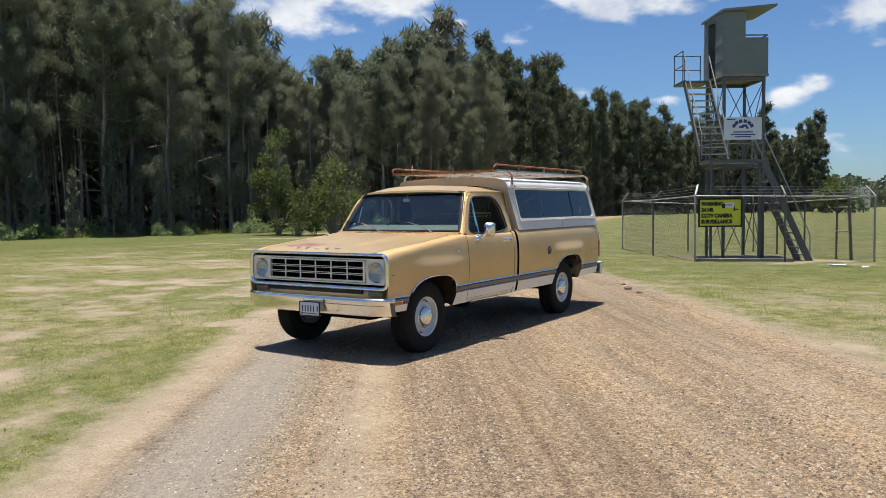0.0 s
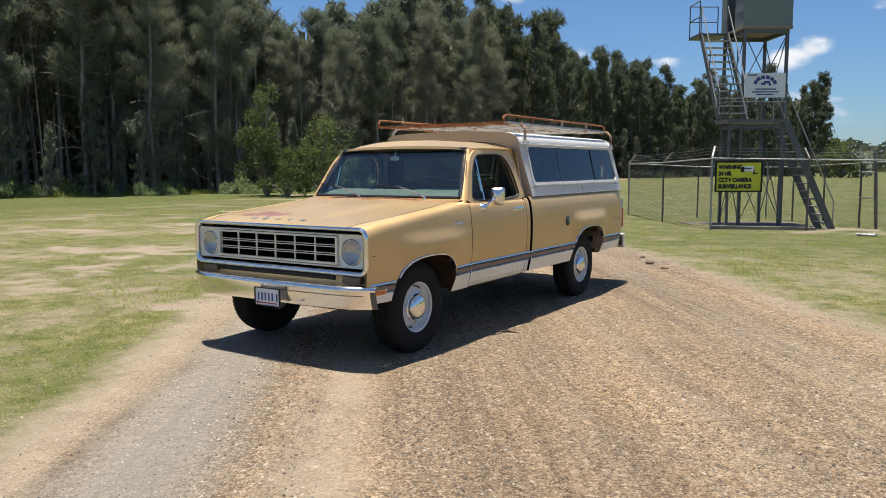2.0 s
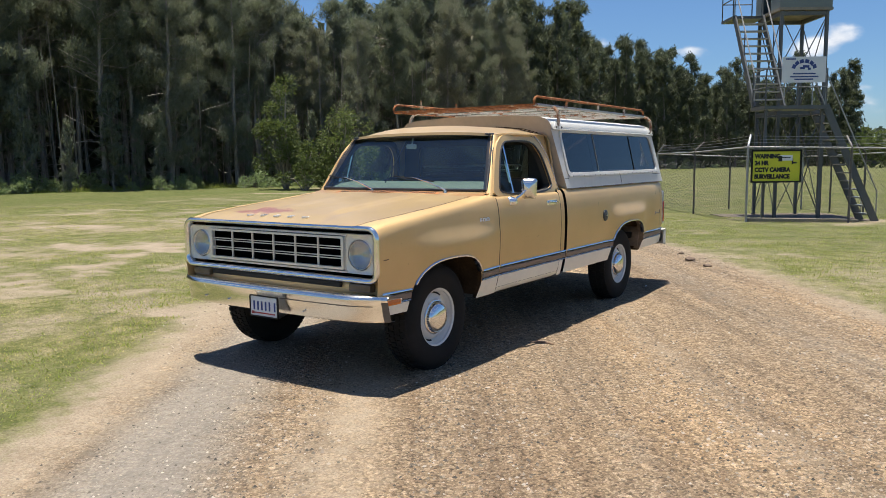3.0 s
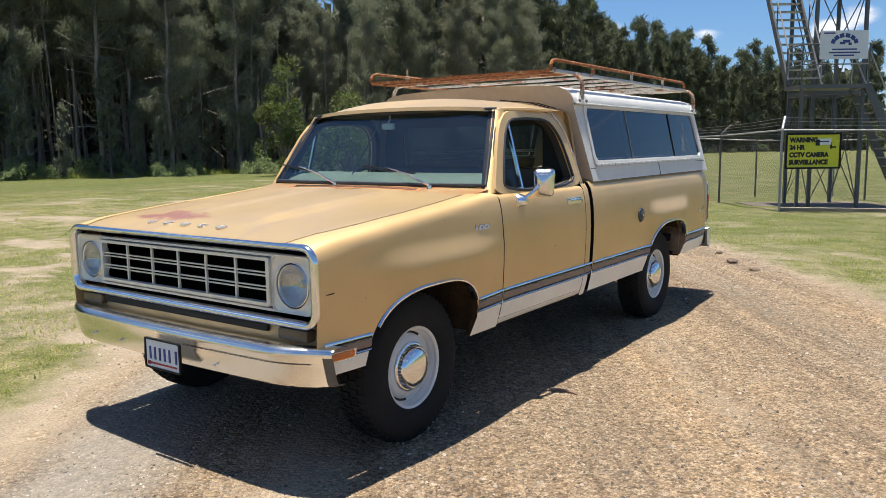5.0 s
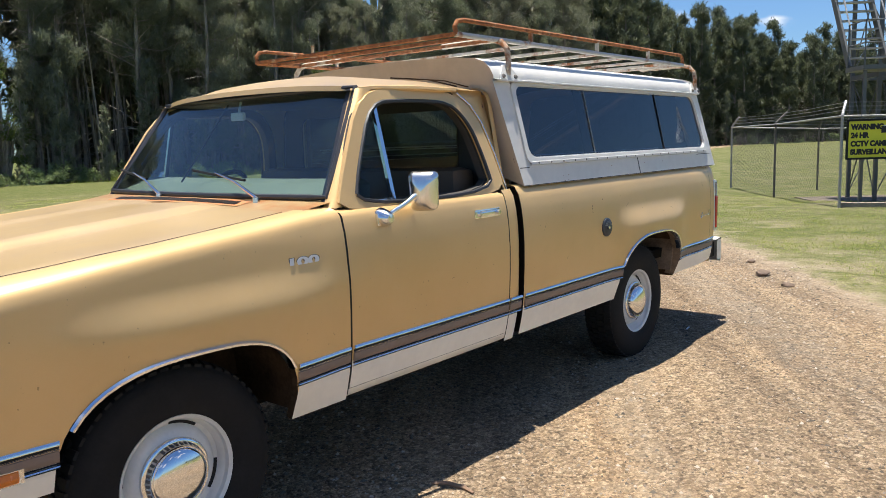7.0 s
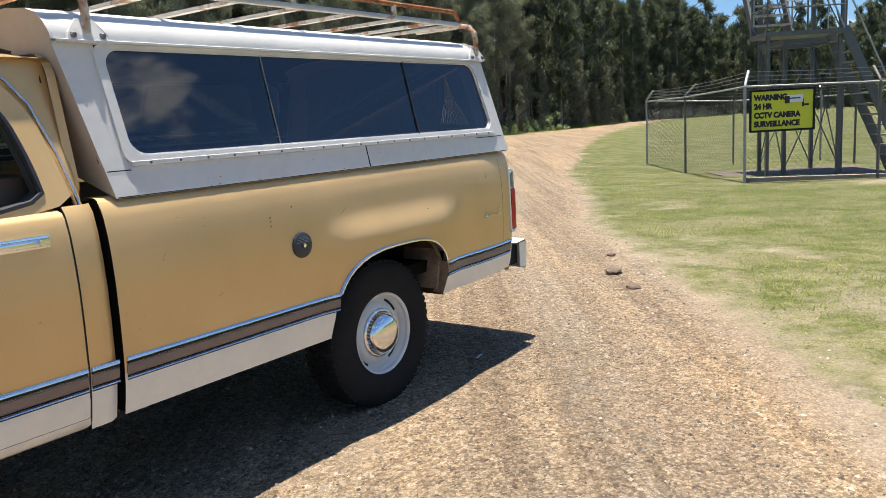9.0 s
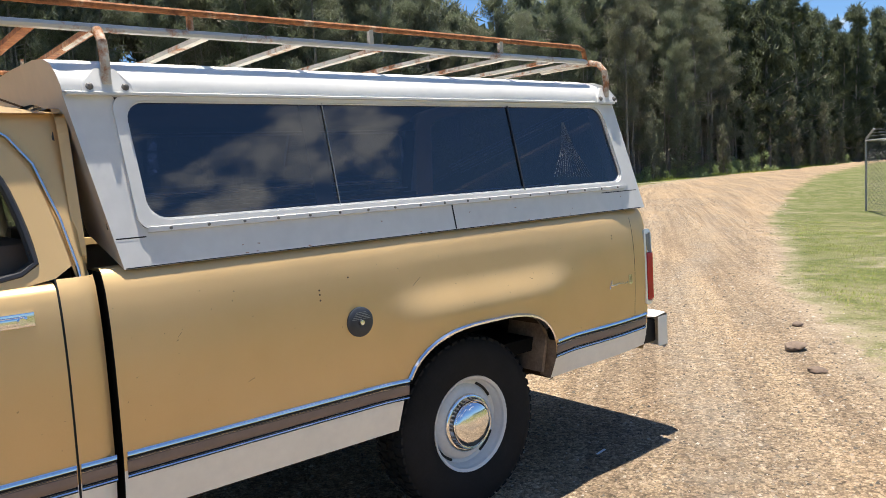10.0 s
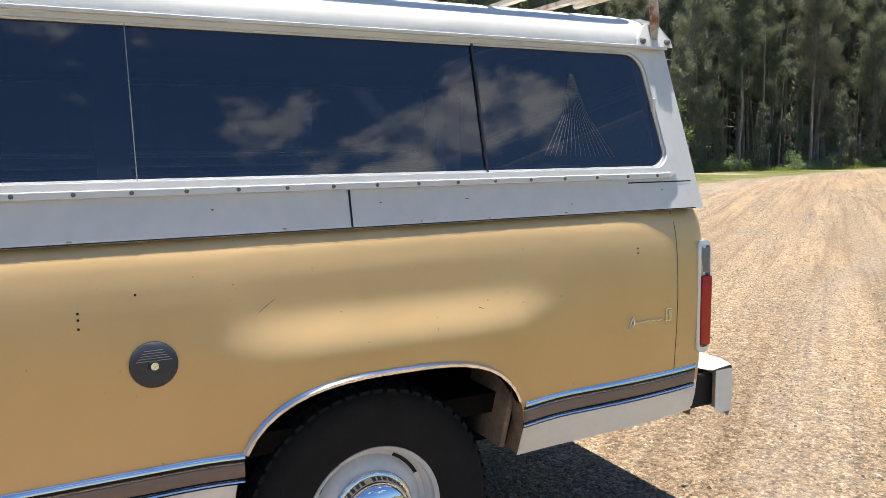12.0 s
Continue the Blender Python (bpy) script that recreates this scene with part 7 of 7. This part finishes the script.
    sheet(bm, [[at_can(y, 1.1955, 0.0012) for y in (1.97, 3.2, 4.475)], [at_can(y, 1.199, 0.0012) for y in (1.97, 3.2, 4.475)]])
    add("sheet_edge", bm, BLACK)

bm = bmesh.new()
top = Vector(at_can(4.03, 1.628, -0.0015))
for k in range(15):
    y, z = 3.898 + 0.0190 * k, 1.378 - 0.0008 * k
    tube(bm, [top + Vector((0, 0.0009 * (k - 7), 0)), at_can(lerp(4.03, y, 0.35), lerp(1.628, z, 0.5), -0.0015), at_can(y, z, -0.0015)], 0.00035, 3, caps=False)
part("string_fan", bm, PIPE, canopy, "fan of pale cords hanging behind the window")
# roof rack on the canopy
rack = new("roof_rack")
rack.parent = truck
tagged(rack, "rusty cream tubular steel roof rack")
RX, RZ, RY0, RY1 = 0.765, 1.930, 1.66, 4.30
for s in (1, -1):
    bm = bmesh.new()
    tube(bm, [(s * RX, RY0, RZ), (s * RX, 2.4, RZ), (s * RX, 3.4, RZ), (s * RX, RY1, RZ)], 0.0135, 8)
    part("side_rail", bm, RACK_WHITE if s > 0 else RACK_RUST, rack)
    bm = bmesh.new()
    tube(bm, [(s * RX, RY0 + 0.005, RZ), (s * RX, RY0 - 0.005, RZ + 0.036), (s * RX, RY0 + 0.015, RZ + 0.060), (s * RX, RY0 + 0.06, RZ + 0.070), (s * RX, 3.0, RZ + 0.070), (s * RX, RY1 - 0.06, RZ + 0.068), (s * RX, RY1 - 0.015, RZ + 0.055), (s * RX, RY1, RZ)], 0.0115, 8)
    part("guard_rail", bm, RACK_RUST, rack)
    for y in (2.30, 3.02, 3.72):
        bm = bmesh.new()
        bar(bm, (s * RX, y, RZ), (s * RX, y, RZ + 0.070), 0.018, 0.018, (0, 1, 0))
        part("guard_post", bm, RACK, rack)
    for y in (2.0, 4.375):
        fx, fz = can_x(1.75) + 0.012, 1.752
        bm = bmesh.new()
        tube(bm, [(s * fx, y, fz), (s * (fx + 0.004), y, fz + 0.07), (s * (fx - 0.004), y, RZ - 0.05), (s * (RX + 0.02), y, RZ - 0.012), (s * (RX - 0.03), y, RZ + 0.002), (s * 0.4, y, RZ + 0.002)], 0.0150, 10)
        part("foot", bm, RACK, rack)
        bm = bmesh.new()
        poly = [(-0.075, 1.728), (0.075, 1.728), (0.070, 1.752), (0.030, 1.800), (-0.030, 1.800), (-0.070, 1.752)]
        rows = [[(s * (can_x(min(z, 1.75)) + d - max(0, z - 1.765) * 0.5), y + a, z) for a, z in poly] for d in (0.010, 0.018)]
        vs = sheet(bm, rows, close=True)
        bm.faces.new(vs[1])
        part("foot_plate", bm, WHITE_ALU, rack)
        for a in (-0.052, 0.052):
            bm = bmesh.new()
            lathe(bm, ((0.0, 0.012), (0.007, 0.010), (0.011, 0.004), (0.012, -0.002)), 8, Matrix.Translation((s * (can_x(1.744) + 0.018), y + a, 1.744)) @ pose(0, 0, 0, 0, 0, 0 if s > 0 else 180))
            part("bolt", bm, DARK_PIPE, rack)
for y in (2.10, 2.75):
    bm = bmesh.new()
    bar(bm, (-RX, y, RZ), (-RX, y, RZ + 0.135), 0.014, 0.014, (0, 1, 0))
    part("upright", bm, RACK_RUST, rack, "short rusty upright")
for y in (RY0, 1.82, 2.0, 2.36, 2.72, 3.08, 3.44, 3.80, 4.10, 4.30):
    bm = bmesh.new()
    bar(bm, (-RX, y, RZ), (RX, y, RZ), 0.032, 0.016)
    part("slat", bm, RACK if y > 2.2 else RACK_RUST, rack)


# ---- small things on the road ----
def build_stones():
    rnd = random.Random(3)
    for x, y, r in ((0.62, 6.70, 0.066), (1.00, 6.22, 0.045), (0.22, 7.55, 0.042)):
        bm = bmesh.new()
        bmesh.ops.create_icosphere(bm, subdivisions=3, radius=r)
        for v in bm.verts:
            v.co *= 1 + 0.45 * noise.noise(v.co * 14 + Vector((x * 7, y * 7, 0))) + 0.18 * noise.noise(v.co * 45)
            v.co.z *= 0.6
            v.co.x *= 1.3
        ob = part("stone", bm, STONE, None, "", 40)
        ob.matrix_world = pose(x, y, ground_z(x, y) + r * 0.35, 0, 0, rnd.uniform(0, 360))
        tagged(ob, "rough brown stone lying at the road's edge", "stone", "stones on the road")
    bm = bmesh.new()
    tube(bm, [(0.0, 0.0, 0.005), (0.07, 0.02, 0.007), (0.15, 0.015, 0.006), (0.20, -0.01, 0.004)], [0.008, 0.011, 0.010, 0.005], 6)
    ob = part("stick", bm, STICK, None)
    ob.matrix_world = pose(1.05, 1.06, ground_z(1.12, 1.08) - 0.001, 0, 0, 12)
    tagged(ob, "dry brown broken stick lying on the gravel", "stick")
    bm = bmesh.new()
    box(bm, (0, 0, 0), (0.08, 0.012, 0.004), 0.001)
    ob = part("straw", bm, SIGN_W, None)
    ob.matrix_world = pose(0.90, 4.12, ground_z(0.9, 4.1) + 0.002, 0, 0, 100)
    tagged(ob, "white scrap lying in the truck's shadow", "litter")


build_stones()


def build_pebbles():
    rnd = random.Random(5)
    shapes = ((1, 1, 0.6), (1.3, 0.8, 0.5), (0.9, 1.2, 0.7))
    octa = ((1, 0, 0), (0, 1, 0), (-1, 0, 0), (0, -1, 0), (0, 0, 1))
    tri = ((0, 1, 4), (1, 2, 4), (2, 3, 4), (3, 0, 4))
    verts, faces = [], []
    for _ in range(185000):
        a = -5.5 + 34.0 * rnd.random() ** 1.75
        s = rnd.uniform(-1.8, 5.4 + 0.2 * max(0.0, a - 9))
        p = ROAD_A * a + ROAD_S * s
        x, y = p.x, p.y
        g, sd, tr = cover_at(x, y)
        lane = 0.42 + 1.5 * noise.noise((a * 0.10, s * 1.5, 2.0)) + 0.4 * noise.noise((a * 0.5, s * 4, 6.0))
        if rnd.random() > (g * (1 - 0.45 * sd) + 0.06) * lane * 1.5:
            continue
        r = min(0.014, 0.0048 * math.exp(rnd.gauss(0.15, 0.55))) * (1 - 0.3 * tr) * (1 + 0.5 * step(9, 24, a))
        sh, t = shapes[rnd.randrange(3)], rnd.uniform(0, 6.283)
        c, sn, z, k = math.cos(t), math.sin(t), ground_z(x, y), len(verts)
        for u, v, w in octa:
            u, v, w = u * sh[0] * r * rnd.uniform(0.7, 1.2), v * sh[1] * r * rnd.uniform(0.7, 1.2), w * sh[2] * r * 1.3
            verts.append((x + u * c - v * sn, y + u * sn + v * c, z - 0.001 + w))
        faces += [(k + i, k + j, k + l) for i, j, l in tri]
    m = Mat("loose_gravel")
    m.set(m.ramp(m.island(), (0.0, (0.060, 0.053, 0.043)), (0.35, (0.17, 0.142, 0.106)), (0.75, (0.35, 0.285, 0.210)), (1.0, (0.56, 0.49, 0.40))), 0.9)
    scatter_mesh("loose_gravel", verts, faces, m.m, "small loose tan and grey gravel on the road", "gravel")


build_pebbles()


def build_grass():
    rnd = random.Random(9)
    for name, mat, tall, n, label in (("grass", BLADE, 1.0, 190000, "short green grass beside the road"), ("dry_grass", BLADE_DRY, 0.75, 150000, "short straw-coloured grass beside the road")):
        verts, faces = [], []
        for _ in range(n):
            if rnd.random() < 0.55:
                a, s = rnd.uniform(-6, 22), -1.4 - 13 * rnd.random() ** 1.5
            else:
                a, s = rnd.uniform(-3, 20), 4.7 + 12 * rnd.random() ** 1.4
            p = ROAD_A * a + ROAD_S * s
            x, y = p.x, p.y
            g, sd, tr = cover_at(x, y)
            clump = noise.noise((x * 0.7, y * 0.7, 1.0)) + 0.6 * noise.noise((x * 2.5, y * 2.5, 4.0))
            if name == "dry_grass" and s > 0 and rnd.random() < 0.55:
                continue
            if g + sd * 1.1 + rnd.uniform(-0.25, 0.25) > 0.45 or clump + rnd.uniform(-0.6, 0.6) < -0.25:
                continue
            z = ground_z(x, y)
            h = tall * rnd.uniform(0.016, 0.038) * (1.0 + 0.8 * max(0, clump))
            t = rnd.uniform(0, 6.283)
            w = Vector((math.cos(t), math.sin(t), 0)) * rnd.uniform(0.0035, 0.008)
            tip = Vector((rnd.gauss(0, 0.9), rnd.gauss(0, 0.9), 1)).normalized() * h
            k = len(verts)
            b = Vector((x, y, z - 0.003))
            verts += [b - w, b + w, b + tip]
            faces.append((k, k + 1, k + 2))
        scatter_mesh(name, verts, faces, mat, label, "grass")


build_grass()
